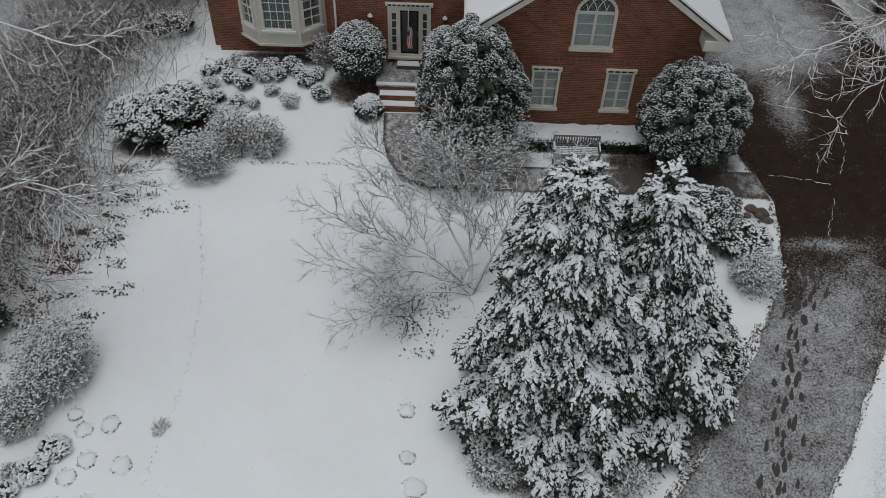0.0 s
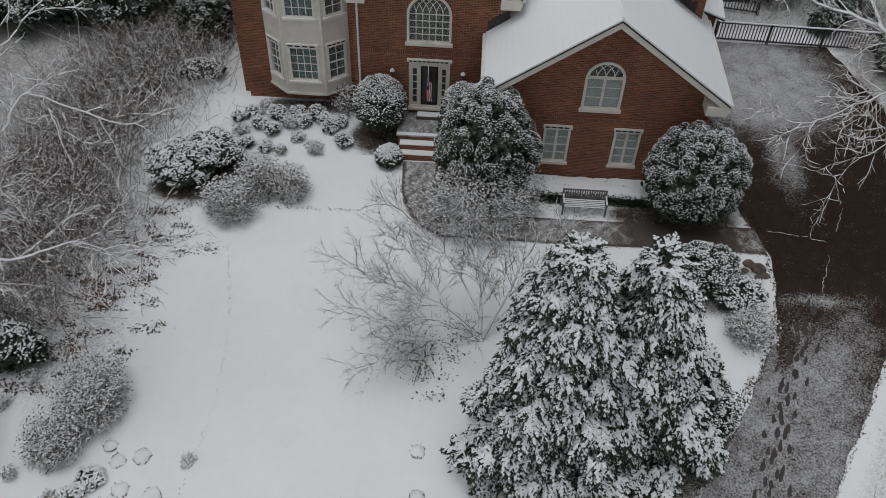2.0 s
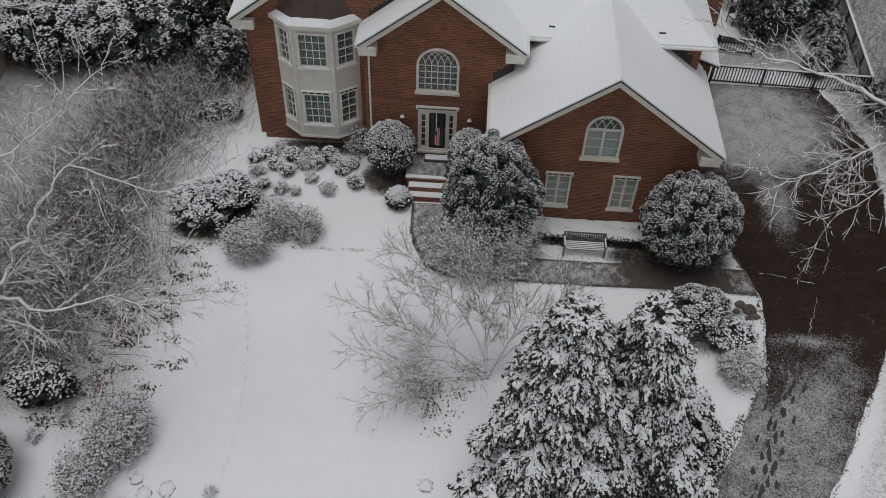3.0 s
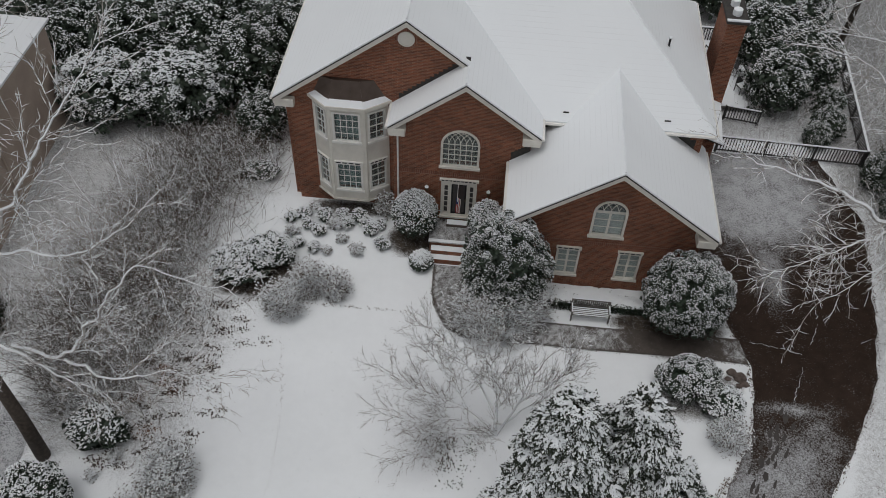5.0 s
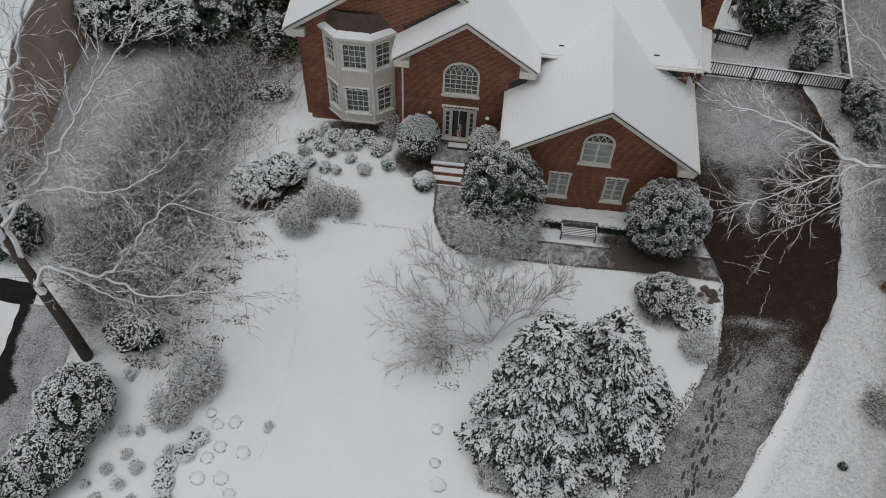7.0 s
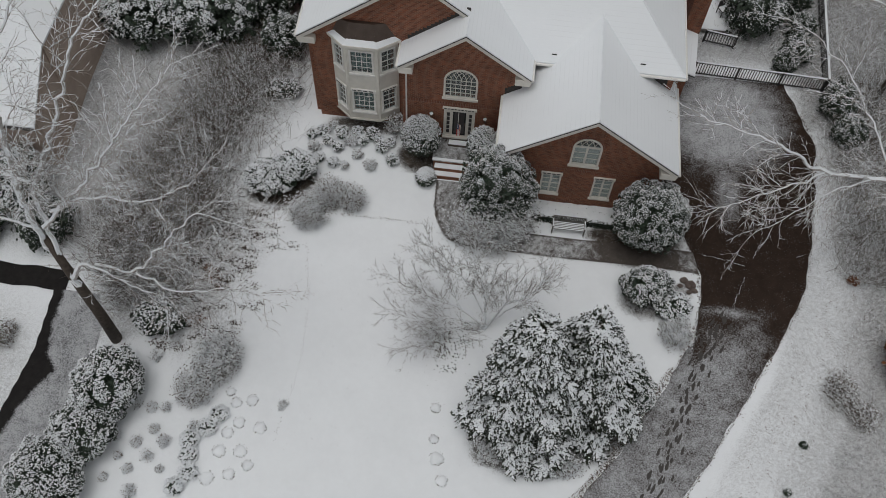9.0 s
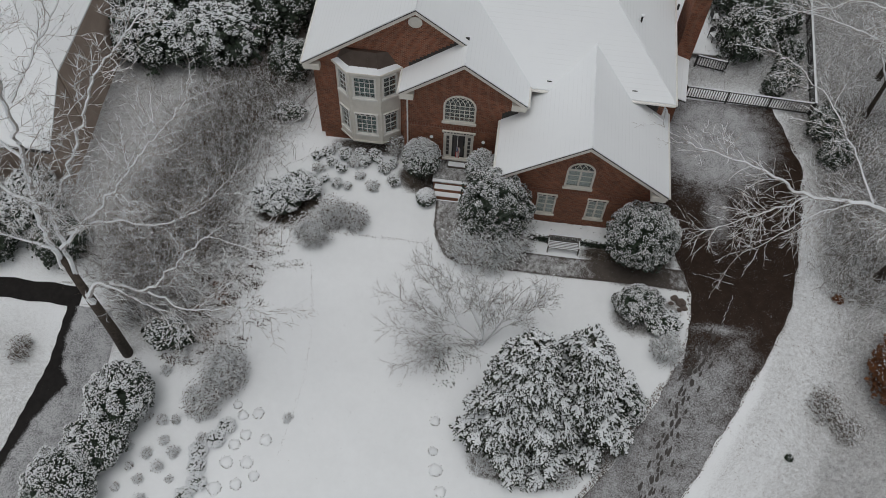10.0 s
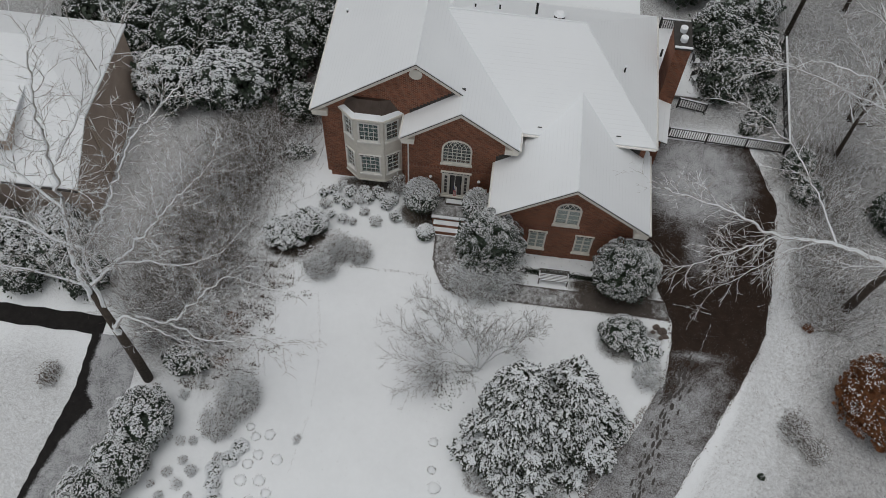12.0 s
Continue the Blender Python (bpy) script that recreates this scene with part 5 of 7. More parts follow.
        uneven = 1.0 + 0.40 * noise.noise(Vector((math.cos(a) * 1.7, math.sin(a) * 1.7, h * 0.8 + seed)))
        reach = (radius * (1 - rel) ** 0.50 * uneven + 0.12) * rng.uniform(0.70, 1.08)
        if rel < 0.16:
            reach *= 0.78 + rel * 1.4
        root = np.array([skew[0] * rel, skew[1] * rel, h])
        limb_r.append(root)
        limb_t.append(root + out * reach * 0.8 + np.array([0, 0, reach * 0.12]))
        limb_a.append(0.012 + 0.014 * reach)
        load = float(np.clip(1.08 + 0.45 * noise.noise(Vector((math.cos(a) * 2, math.sin(a) * 2, h * 0.9 + seed))) + 0.1 * rel, 0.5, 1.25))
        pad(root, out, reach, rel, load)
    for k in range(12):
        a = k * golden
        pad(np.array([skew[0], skew[1], height * (0.90 + 0.006 * k)]), np.array([math.cos(a) * 0.6, math.sin(a) * 0.6, 0.8]), 0.35 + 0.02 * k, 1.0, 1.0)
    v, f, vs, fs = sticks(rng, np.array(limb_r), np.array(limb_t), limb_a, 0.008, 0.03, 0.0)
    raw("limbwork", v, f, MAT_BARK, ob, m=m)
    g, w = [np.concatenate(x) for x in G], [np.concatenate(x) for x in W]
    v, f = leaf_mesh(g[0], g[1], g[2], g[3], g[3] * 0.30, 0.5)
    raw("foliage", v, f, MAT_CEDAR, ob, "dark green drooping sprays", m=m)
    v, f = lump_mesh(w[0], w[1], w[2], w[3], rng, 0.2)
    raw("snow_load", v, f, MAT_LEAFSNOW, ob, "feathery clumps of snow on the sprays", m=m)
    return ob


def on(x, y, dz=0.0):
    return (x, y, ground_at(x, y) + dz)


# ---- planting along the front ----
cedar("cedar_tree", on(3.45, 16.55), 9.6, 2.5, "broad snow-laden cedar with drooping dark green sprays", 11, 165, skew=(-0.35, 0.3))
cedar("cedar_tree", on(6.1, 17.6), 8.3, 2.55, "snow-laden cedar leaning against its taller neighbour", 12, 140, skew=(-0.5, 0.3))

# grey multi-stemmed tree on the lawn, spreading low to one side
STEMS = (
    ([(0, 0, -0.1), (-0.06, 0.12, 1.4), (-0.12, 0.35, 2.9), (0.1, 0.7, 4.3)], 0.075, 0.022),
    ([(0.05, 0, 0.0), (0.45, 0.15, 1.1), (0.85, 0.3, 2.4), (1.2, 0.6, 3.6)], 0.06, 0.02),
    ([(-0.05, 0, 0.1), (-0.6, 0.05, 1.0), (-1.6, 0.1, 1.9), (-2.9, 0.2, 2.4), (-3.9, 0.3, 2.7)], 0.06, 0.016),
    ([(-0.05, -0.05, 0.1), (-0.6, -0.1, 0.7), (-1.7, -0.35, 1.5), (-3.0, -0.7, 1.8), (-3.9, -0.9, 1.9)], 0.05, 0.014),
    ([(-0.05, -0.05, 0.0), (-0.8, -0.3, 0.45), (-1.9, -0.8, 0.85), (-2.9, -1.5, 1.0), (-3.5, -2.0, 1.0)], 0.04, 0.012),
    ([(-0.06, 0.1, 1.2), (-0.7, 0.6, 2.4), (-1.5, 1.1, 3.4), (-2.3, 1.5, 4.0)], 0.045, 0.014),
    ([(0.4, 0.1, 0.9), (1.2, 0.5, 1.6), (2.2, 0.8, 2.3)], 0.04, 0.014),
    ([(0, -0.05, 0.4), (-0.4, -0.8, 1.5), (-0.9, -1.6, 2.4)], 0.035, 0.012),
    ([(-0.12, 0.35, 2.6), (-0.5, 0.9, 4.0), (-0.9, 1.3, 5.2)], 0.035, 0.012),
    ([(0.85, 0.3, 2.2), (1.7, 0.2, 3.4), (2.2, 0.2, 4.4)], 0.03, 0.012),
    ([(-1.2, 0.1, 1.6), (-2.2, 0.9, 2.8), (-3.1, 1.4, 3.4)], 0.03, 0.011),
)
limb_tree("ornamental_tree", on(1.0, 20.95), "bare grey multi-stemmed ornamental tree with snow-dusted twigs on the lawn", 21, STEMS, MAT_GREYBARK, MAT_GREYBARK, 0.42, step=0.15, gap=0.22,
          shoot=(1.4, 2.6), twig_r=0.0062, ends=2, end_len=(0.12, 0.34), most=0.022, power=2.6, fork=0.80, angle=0.95, lean=0.85, up=0.02, out=np.array([0.0, 0.0, 0.3]), begin=0.42)

shrub("magnolia_bush", on(0.85, 27.35), (2.1, 1.8, 3.0), "tall evergreen magnolia bush flecked with snow beside the walk", 31, 24000, 0.10, 0.74, lump=0.064, lumps=0.42, freq=2.4, category="bush", lobes=170, peak=0.4)
shrub("holly_bush", on(8.75, 26.85), (2.05, 1.8, 2.3), "large rounded evergreen holly bush flecked with snow", 32, 22000, 0.10, 0.74, lump=0.064, lumps=0.30, freq=2.6, category="bush", lobes=190)
shrub("topiary_bush", on(-3.55, 30.55, 0.35), (1.12, 1.05, 1.32), "clipped round evergreen bush heavily capped with snow", 33, 5200, 0.10, 0.66, lump=0.10, lumps=0.06, category="bush", freq=4.0)
shrub("topiary_bush", on(-0.15, 30.2, 0.6), (0.95, 0.95, 1.25), "clipped round evergreen bush capped with snow by the door", 34, 3800, 0.10, 0.64, lump=0.10, lumps=0.06, category="bush", freq=4.0)
shrub("arching_shrub", on(-3.05, 28.85), (0.55, 0.5, 0.42), "small arching green shrub with snow on its leaves", 35, 1300, 0.20, 0.62, lump=0.13, sag=0.5)
twig_bush("bare_bush", on(0.5, 25.9), (2.4, 1.6, 1.4), "grey bare bush with dense twigs in front of the magnolia", 36, 2600, MAT_TWIG, 0.8)
twig_bush("bare_bush", on(1.6, 26.6), (1.8, 1.3, 1.3), "grey bare bush with dense twigs beside the walk", 37, 1700, MAT_TWIG, 0.8)

# low clipped hedge under the garage windows, with a flat bed of snow on it
hedge = thing("hedge", on(4.9, 27.6), "low clipped dark hedge topped with a flat bed of snow", "hedge")
rngh = np.random.default_rng(77)
hp = rngh.uniform([2.5, 27.12, 0.45], [7.5, 28.05, 1.16], (5200, 3))
hp[:3000, 1] = 27.12 + rngh.uniform(-0.06, 0.10, 3000)
v, f = leaf_mesh(hp, rngh.normal(size=hp.shape), rngh.normal(size=hp.shape), rngh.uniform(0.06, 0.12, 5200), rngh.uniform(0.04, 0.08, 5200))
raw("crown", v, f, MAT_LEAF, hedge)
nx, ny = 90, 16
gx, gy = np.meshgrid(np.linspace(2.45, 7.55, nx), np.linspace(27.1, 28.1, ny))
gzv = np.array([[1.17 + 0.06 * noise.noise(Vector((a * 2.5, b * 2.5, 3))) - 0.12 * max(0, (27.25 - b) / 0.15) - 0.05 * max(0, noise.noise(Vector((a * 6, b * 6, 9)))) for a, b in zip(ra, rb)] for ra, rb in zip(gx, gy)])
gy = gy - 0.05 * np.array([[noise.noise(Vector((a * 4, 1, 1))) if i < 3 else 0 for a in r] for i, r in enumerate(gx)])
ii = np.arange(nx * ny).reshape(ny, nx)
raw("snow_load", np.stack([gx.ravel(), gy.ravel(), gzv.ravel()], 1), np.stack([ii[:-1, :-1].ravel(), ii[:-1, 1:].ravel(), ii[1:, 1:].ravel(), ii[1:, :-1].ravel()], 1), MAT_SNOW, hedge, "flat bed of snow", smooth=True)
part("stems", boxes((2.6, 7.4, 27.3, 27.95, 0.4, 0.95)), MAT_BARK, hedge)

# bed shrubs by the bay window
BED = ((-9.09, 31.2, 0.42), (-8.05, 31.15, 0.50), (-7.42, 30.7, 0.46), (-8.15, 30.25, 0.42), (-8.25, 29.25, 0.38), (-7.6, 29.15, 0.30), (-6.4, 31.3, 0.48), (-5.7, 30.55, 0.46), (-6.19, 29.3, 0.44), (-5.02, 29.75, 0.46),
       (-6.86, 30.8, 0.40), (-9.42, 30.1, 0.44), (-8.75, 30.6, 0.4), (-6.0, 31.0, 0.4), (-8.6, 31.6, 0.36), (-7.2, 31.35, 0.4), (-9.0, 29.5, 0.36), (-7.0, 29.9, 0.34), (-5.3, 30.9, 0.36), (-9.7, 30.9, 0.36))
for i, (x, y, r) in enumerate(BED):
    r *= 0.86
    if i % 3 == 2:
        twig_bush("bed_shrub", on(x, y), (r * 1.15, r * 1.1, r * 0.75), "small bare grey-brown shrub poking through the snowy bed", 200 + i, 420, MAT_TWIG, 0.75, "shrubs in the front bed", thick=0.006, dense=0.4)
    else:
        shrub("bed_shrub", on(x, y), (r, r, r * 0.72), "small evergreen shrub dusted with snow in the front bed", 200 + i, 460, 0.09, 0.68, group="shrubs in the front bed", lump=0.11, lumps=0.35)
twig_bush("bed_shrub", on(-5.05, 31.85), (0.75, 0.6, 0.7), "bare grey shrub with fine twigs against the brick wall", 230, 900, MAT_TWIG, 0.5, "shrubs in the front bed")
twig_bush("bare_bush", on(-6.75, 27.0), (0.85, 0.8, 0.75), "round bare brown shrub in the snow", 41, 900, MAT_BROWNTWIG, 0.8)
twig_bush("bare_bush", on(-8.0, 27.1), (1.05, 0.9, 0.95), "round bare brown shrub in the snow", 42, 1200, MAT_BROWNTWIG, 0.8)
twig_bush("bare_bush", on(-9.0, 25.9), (1.25, 1.0, 0.9), "spreading bare grey shrub at the edge of the lawn", 43, 1400, MAT_TWIG, 0.8)
shrub("evergreen_bush", on(-11.3, 27.5), (1.5, 1.1, 0.95), "broad evergreen bush loaded with snow", 44, 7000, 0.12, 0.72, lump=0.11, lumps=0.3)
shrub("evergreen_bush", on(-10.1, 28.5), (1.3, 0.95, 0.85), "broad evergreen bush loaded with snow", 45, 5600, 0.12, 0.72, lump=0.11, lumps=0.3)
shrub("evergreen_bush", on(-11.9, 33.6), (1.2, 0.7, 0.35), "low evergreen shrubs dusted with snow beside the house", 46, 1300, 0.13, 0.55, lump=0.12, lumps=0.4)

# corner bed beside the drive
shrub("evergreen_bush", on(8.95, 23.7), (1.45, 1.15, 0.95), "rounded evergreen bush with snow in the corner bed", 51, 6000, 0.10, 0.66, lump=0.08, lumps=0.25)
shrub("evergreen_bush", on(10.35, 23.0), (1.0, 0.9, 0.55), "low spreading evergreen shrub dusted with snow", 52, 1500, 0.11, 0.7, lump=0.12, lumps=0.35)
twig_bush("bare_bush", on(10.5, 21.6), (0.95, 1.0, 0.75), "low bare grey shrub beside the drive", 53, 1100, MAT_TWIG, 0.8)
twig_bush("bare_bush", on(2.0, 14.75), (1.1, 0.75, 0.5), "low bare grey shrub under the cedar", 54, 1000, MAT_TWIG, 0.8)
twig_bush("bare_bush", on(5.3, 14.5), (1.2, 0.7, 0.5), "low bare grey shrub under the cedar", 55, 1000, MAT_TWIG, 0.8)
shrub("evergreen_bush", on(8.5, 18.3), (1.1, 1.2, 1.0), "evergreen shrub dusted with snow beside the cedar", 56, 3600, 0.10, 0.66, lump=0.09, lumps=0.35)
twig_bush("leafy_shrub", on(-1.0, 20.0), (0.9, 1.4, 0.4), "sparse dark-leaved shrub under the bare tree", 57, 70, MAT_BROWNTWIG, 0.35, dense=1.2)

# left slope
twig_bush("bare_bush", on(-11.9, 17.6), (1.25, 1.5, 1.0), "rounded bare grey shrub with fine snowy twigs", 61, 2600, MAT_TWIG, 0.8)
twig_bush("bare_bush", on(-12.7, 16.0), (1.1, 1.0, 0.8), "rounded bare brownish shrub with fine twigs", 62, 1800, MAT_BROWNTWIG, 0.8)
shrub("evergreen_bush", on(-16.6, 15.4), (1.75, 1.95, 1.6), "large evergreen bush thickly flecked with snow", 63, 9500, 0.12, 0.70, lump=0.10, lumps=0.28)
shrub("evergreen_bush", on(-17.2, 13.2), (1.6, 1.75, 1.3), "large evergreen bush thickly flecked with snow", 64, 7000, 0.12, 0.70, lump=0.10, lumps=0.28)
shrub("evergreen_bush", on(-18.2, 10.9), (1.85, 2.1, 1.5), "large evergreen bush thickly flecked with snow", 65, 8500, 0.12, 0.70, lump=0.10, lumps=0.28)
shrub("evergreen_bush", on(-15.3, 19.2), (1.3, 1.0, 0.8), "dark evergreen bush flecked with snow at the foot of the slope", 66, 2200, 0.15, 0.5, lump=0.13, lumps=0.4)
rs = np.random.default_rng(90)
SMALL = ((-14.2, 13.9), (-15.4, 15.0), (-14.6, 14.9), (-13.9, 15.0), (-14.9, 13.2), (-15.6, 12.5), (-14.2, 12.6), (-13.6, 13.4), (-15.0, 11.9), (-13.5, 12.1), (-16.0, 11.4), (-14.6, 10.9), (-13.2, 16.6), (-15.1, 17.5), (-14.4, 18.4), (-12.4, 14.3), (-16.0, 13.4))
for i, (x, y) in enumerate(SMALL):
    r = rs.uniform(0.22, 0.42)
    twig_bush("bed_shrub", on(x, y), (r, r, r * 0.7), "small tuft of bare stems poking through the snow", 300 + i, 260, MAT_TWIG if i % 2 else MAT_PALETWIG, 0.75, "tufts on the left slope", thick=0.006, dense=0.25)
MOUND = ((-11.3, 15.0), (-11.7, 14.3), (-12.4, 13.6), (-12.3, 12.9), (-12.1, 12.1), (-12.6, 11.4))
for i, (x, y) in enumerate(MOUND):
    shrub("mound_shrub", on(x, y, -0.12), (0.48, 0.45, 0.30), "low mounded shrub almost buried in snow", 330 + i, 420, 0.10, 0.9, group="mounded shrubs", lump=0.15, lumps=0.3)
# dwarf plants buried in snow: a little dome with a broken dark rim
def snow_dome(x, y, r, seed):
    rng = np.random.default_rng(seed)
    ob = thing("buried_plant", on(x, y), "low plant buried under a cap of snow", "plant", "buried plants on the slope")
    m = PLACES[ob]
    n = 30
    a = rng.uniform(0, 2 * math.pi, n)
    rr = r * rng.uniform(0.86, 1.06, n)
    c = np.stack([rr * np.cos(a), rr * np.sin(a), rng.uniform(0.01, 0.08, n)], 1)
    v, f = leaf_mesh(c, rng.normal(size=(n, 3)), np.stack([np.cos(a), np.sin(a), np.full(n, 0.7)], 1), [0.075] * n, [0.045] * n)
    raw("leaves", v, f, MAT_TWIG, ob, m=m)
    bm = bmesh.new()
    rings = []
    for j, (s, h) in enumerate(((1.0, -0.02), (0.88, 0.03), (0.6, 0.07), (0.25, 0.085))):
        rings.append([bm.verts.new((r * s * (1 + 0.12 * math.sin(3 * t + seed)) * math.cos(t), r * s * (1 + 0.12 * math.sin(3 * t + seed)) * math.sin(t), h)) for t in np.linspace(0, 2 * math.pi, 13)[:-1]])
    for p, q in zip(rings, rings[1:]):
        for i in range(12):
            bm.faces.new((p[i], p[(i + 1) % 12], q[(i + 1) % 12], q[i]))
    bm.faces.new(rings[-1])
    part("snow_cap", bm, MAT_SNOW, ob, m=m, smooth=True)


DOMES = ((-9.2, 14.6, 0.32), (-10.25, 14.75, 0.30), (-9.85, 15.9, 0.30), (-9.75, 15.2, 0.0), (-10.6, 15.7, 0.28), (-9.9, 13.4, 0.33), (-10.9, 13.3, 0.33), (-10.2, 12.3, 0.3), (-11.2, 12.0, 0.36), (-9.4, 12.8, 0.28), (-0.55, 14.2, 0.36), (-0.8, 15.1, 0.24),
         (-0.9, 16.6, 0.26), (-0.2, 13.2, 0.3), (-10.7, 14.2, 0.3), (-11.0, 16.2, 0.25))
for i, (x, y, r) in enumerate(DOMES):
    if r:
        snow_dome(x, y, r, 400 + i)
twig_bush("grass_tuft", on(-8.35, 15.8), (0.4, 0.4, 0.25), "tuft of pale dry grass in the snow", 430, 260, MAT_PALETWIG, 0.4, thick=0.005, dense=0.0)


# ---- large trees ----
limb_tree("oak_tree", (-17.4, 18.2, -1.05), "large bare tree with snow-lined limbs and a dark wet trunk", 71, [
    ([(0, 0, 5.6), (-0.9, 0.7, 8.2), (-1.0, 0.9, 10.4), (0.2, 0.9, 15.2), (0.6, 0.8, 17.0), (1.6, 0.8, 22.4), (2.4, 0.8, 25.0)], 0.149, 0.040),
    ([(-0.4, 0.5, 7.4), (-0.6, 1.3, 10.8), (1.9, 1.3, 15.3), (4.3, 1.3, 20.2), (5.5, 1.3, 21.7), (7.2, 1.3, 24.0)], 0.099, 0.024),
    ([(-0.5, 0.7, 9.2), (2.0, 0.8, 12.3), (5.2, 0.8, 16.9), (7.1, 0.8, 19.5)], 0.074, 0.020),
    ([(0, 0, 6.2), (0.9, -0.1, 8.0), (1.7, -0.2, 8.0), (2.8, -0.2, 6.4), (3.8, -0.2, 5.9)], 0.093, 0.032),
    ([(1.5, -0.1, 8.0), (2.9, 0.3, 6.8), (4.9, 0.3, 9.8), (6.8, 0.3, 12.6), (9.0, 0.3, 11.6)], 0.062, 0.020),
    ([(2.9, 0.3, 6.8), (5.0, -0.6, 7.2), (7.0, -0.8, 8.4), (8.9, -0.6, 8.2)], 0.050, 0.016),
    ([(0.2, 0.8, 10.4), (2.1, 0.8, 11.9), (4.5, 0.8, 11.9), (6.9, 0.8, 13.8)], 0.068, 0.020),
    ([(0.0, 0.9, 12.3), (-1.2, 0.8, 13.0), (-1.8, 0.8, 14.2), (-3.2, 0.8, 14.4), (-6.0, 0.5, 15.5)], 0.074, 0.024),
    ([(0.3, 0.8, 15.6), (-2.0, 1.5, 18.0), (-4.5, 2.0, 20.5)], 0.062, 0.024),
    ([(-0.8, 0.7, 9.0), (-3.0, 0.2, 11.0), (-5.5, -0.5, 12.5)], 0.062, 0.024),
    ([(1.2, 0.8, 19.0), (3.2, 2.5, 22.0), (4.4, 3.4, 24.0)], 0.043, 0.016),
], MAT_PALEBARK, MAT_PALETWIG, 0.55, [(0, 0, -0.3), (0.05, 0, 2.5), (0, 0, 5.0), (-0.3, 0.25, 6.8), (-0.8, 0.7, 8.3)], (0.30, 0.16), step=0.22, gap=0.40, shoot=(1.4, 3.3), twig_r=0.0080, most=0.040, power=2.6, fork=0.62, angle=0.85, lean=0.9, up=0.015)

limb_tree("maple_tree", (21.9, 27.2, 0.5), "large bare tree whose snow-lined limb hangs over the drive", 72, [
    ([(0.5, -0.2, 5.4), (-1.8, -0.6, 6.8), (-4.2, -0.6, 7.6), (-6.8, -0.6, 7.5), (-8.9, -0.6, 9.0), (-11.0, -0.5, 9.6), (-13.0, -0.4, 10.2)], 0.15, 0.026),
    ([(-3.6, -0.6, 7.6), (-5.0, 0.9, 9.3), (-6.6, 2.3, 11.0), (-8.8, 3.4, 12.2)], 0.056, 0.020),
    ([(-6.6, -0.6, 7.5), (-8.6, -1.6, 7.2), (-10.2, -2.0, 6.4), (-11.4, -2.6, 6.6)], 0.043, 0.016),
    ([(-4.4, -0.6, 7.5), (-6.4, -1.3, 6.9), (-8.0, -2.2, 5.6), (-9.0, -2.6, 5.0)], 0.037, 0.016),
    ([(0.8, 0.2, 7.5), (-1.5, 2.8, 11.5), (-4.0, 4.0, 14.6), (-7.0, 4.2, 15.2), (-9.0, 4.0, 14.4)], 0.10, 0.024),
    ([(1.0, 0.2, 9.0), (0.5, 2.6, 13.5), (-1.5, 4.8, 17.0), (-4.0, 6.4, 18.5)], 0.081, 0.024),
    ([(1.0, 0.2, 10.0), (1.8, -1.0, 14.0), (1.0, -2.0, 17.5)], 0.074, 0.024),
    ([(0.6, 0.0, 6.2), (-0.6, -1.8, 8.2), (-2.6, -3.0, 9.4), (-4.6, -3.4, 9.6)], 0.056, 0.020),
], MAT_PALEBARK, MAT_PALETWIG, 0.55, [(0, 0, -0.3), (0.2, 0, 2.5), (0.6, 0, 5.5), (1.0, 0.2, 9.5)], (0.32, 0.16), step=0.22, gap=0.36, shoot=(1.3, 2.9), twig_r=0.0080, most=0.036, power=2.6, fork=0.62, angle=0.85, lean=0.85)


limb_tree("maple_tree", (27.4, 33.6, 0.9), "large bare tree with snow-lined limbs over the woodland edge", 73, [
    ([(0.2, 0, 5.5), (-3.2, 1.0, 7.6), (-6.7, 2.2, 8.1), (-9.1, 3.6, 8.1), (-10.9, 4.3, 8.1), (-13.1, 4.6, 8.1)], 0.10, 0.02),
    ([(-5.8, 1.9, 8.0), (-7.0, 3.8, 9.4), (-8.4, 5.2, 10.4)], 0.05, 0.016),
    ([(0.3, 0, 6.5), (-2.8, 3.2, 9.6), (-5.4, 5.6, 10.2), (-7.6, 7.2, 10.6)], 0.08, 0.02),
    ([(0.3, 0, 6.0), (-2.0, -1.2, 8.4), (-4.4, -1.8, 9.4), (-6.2, -2.0, 9.6)], 0.06, 0.018),
    ([(0.4, 0, 8.0), (-0.6, 0.4, 12.0), (-1.8, 0.6, 15.0)], 0.09, 0.03),
], MAT_PALEBARK, MAT_PALETWIG, 0.55, [(0, 0, -0.3), (0.2, 0, 2.5), (0.3, 0, 5.5), (0.4, 0.0, 9.0)], (0.30, 0.15), step=0.22, gap=0.40, shoot=(1.3, 2.9), twig_r=0.0080, most=0.036, power=2.6, fork=0.6, angle=0.85, lean=0.85)


def wood_tree(seed, h):
    rng = np.random.default_rng(seed)
    limbs = []
    for i in range(9):
        a = i * 2.4 + rng.uniform(-0.4, 0.4)
        z = h * (0.35 + 0.06 * i)
        r = h * 0.26 * rng.uniform(0.7, 1.1) * (1 - 0.05 * i)
        limbs.append(([(0, 0, z), (r * 0.45 * math.cos(a), r * 0.45 * math.sin(a), z + h * 0.09), (r * math.cos(a), r * math.sin(a), z + h * 0.22)], 0.09, 0.02))
    return limb_tree("wood_tree", (0, 0, -40), "bare woodland tree lined with snow", seed, limbs, MAT_BARK, MAT_TWIG, 0.6, [(0, 0, -0.4), (0.1, 0.1, h * 0.4), (0, 0, h * 0.9)], (0.18, 0.05), single=False, step=0.30, gap=0.5, shoot=(1.3, 2.8), twig_r=0.013, most=0.045, fork=0.5, end_len=(0.2, 0.5), up=0.03)


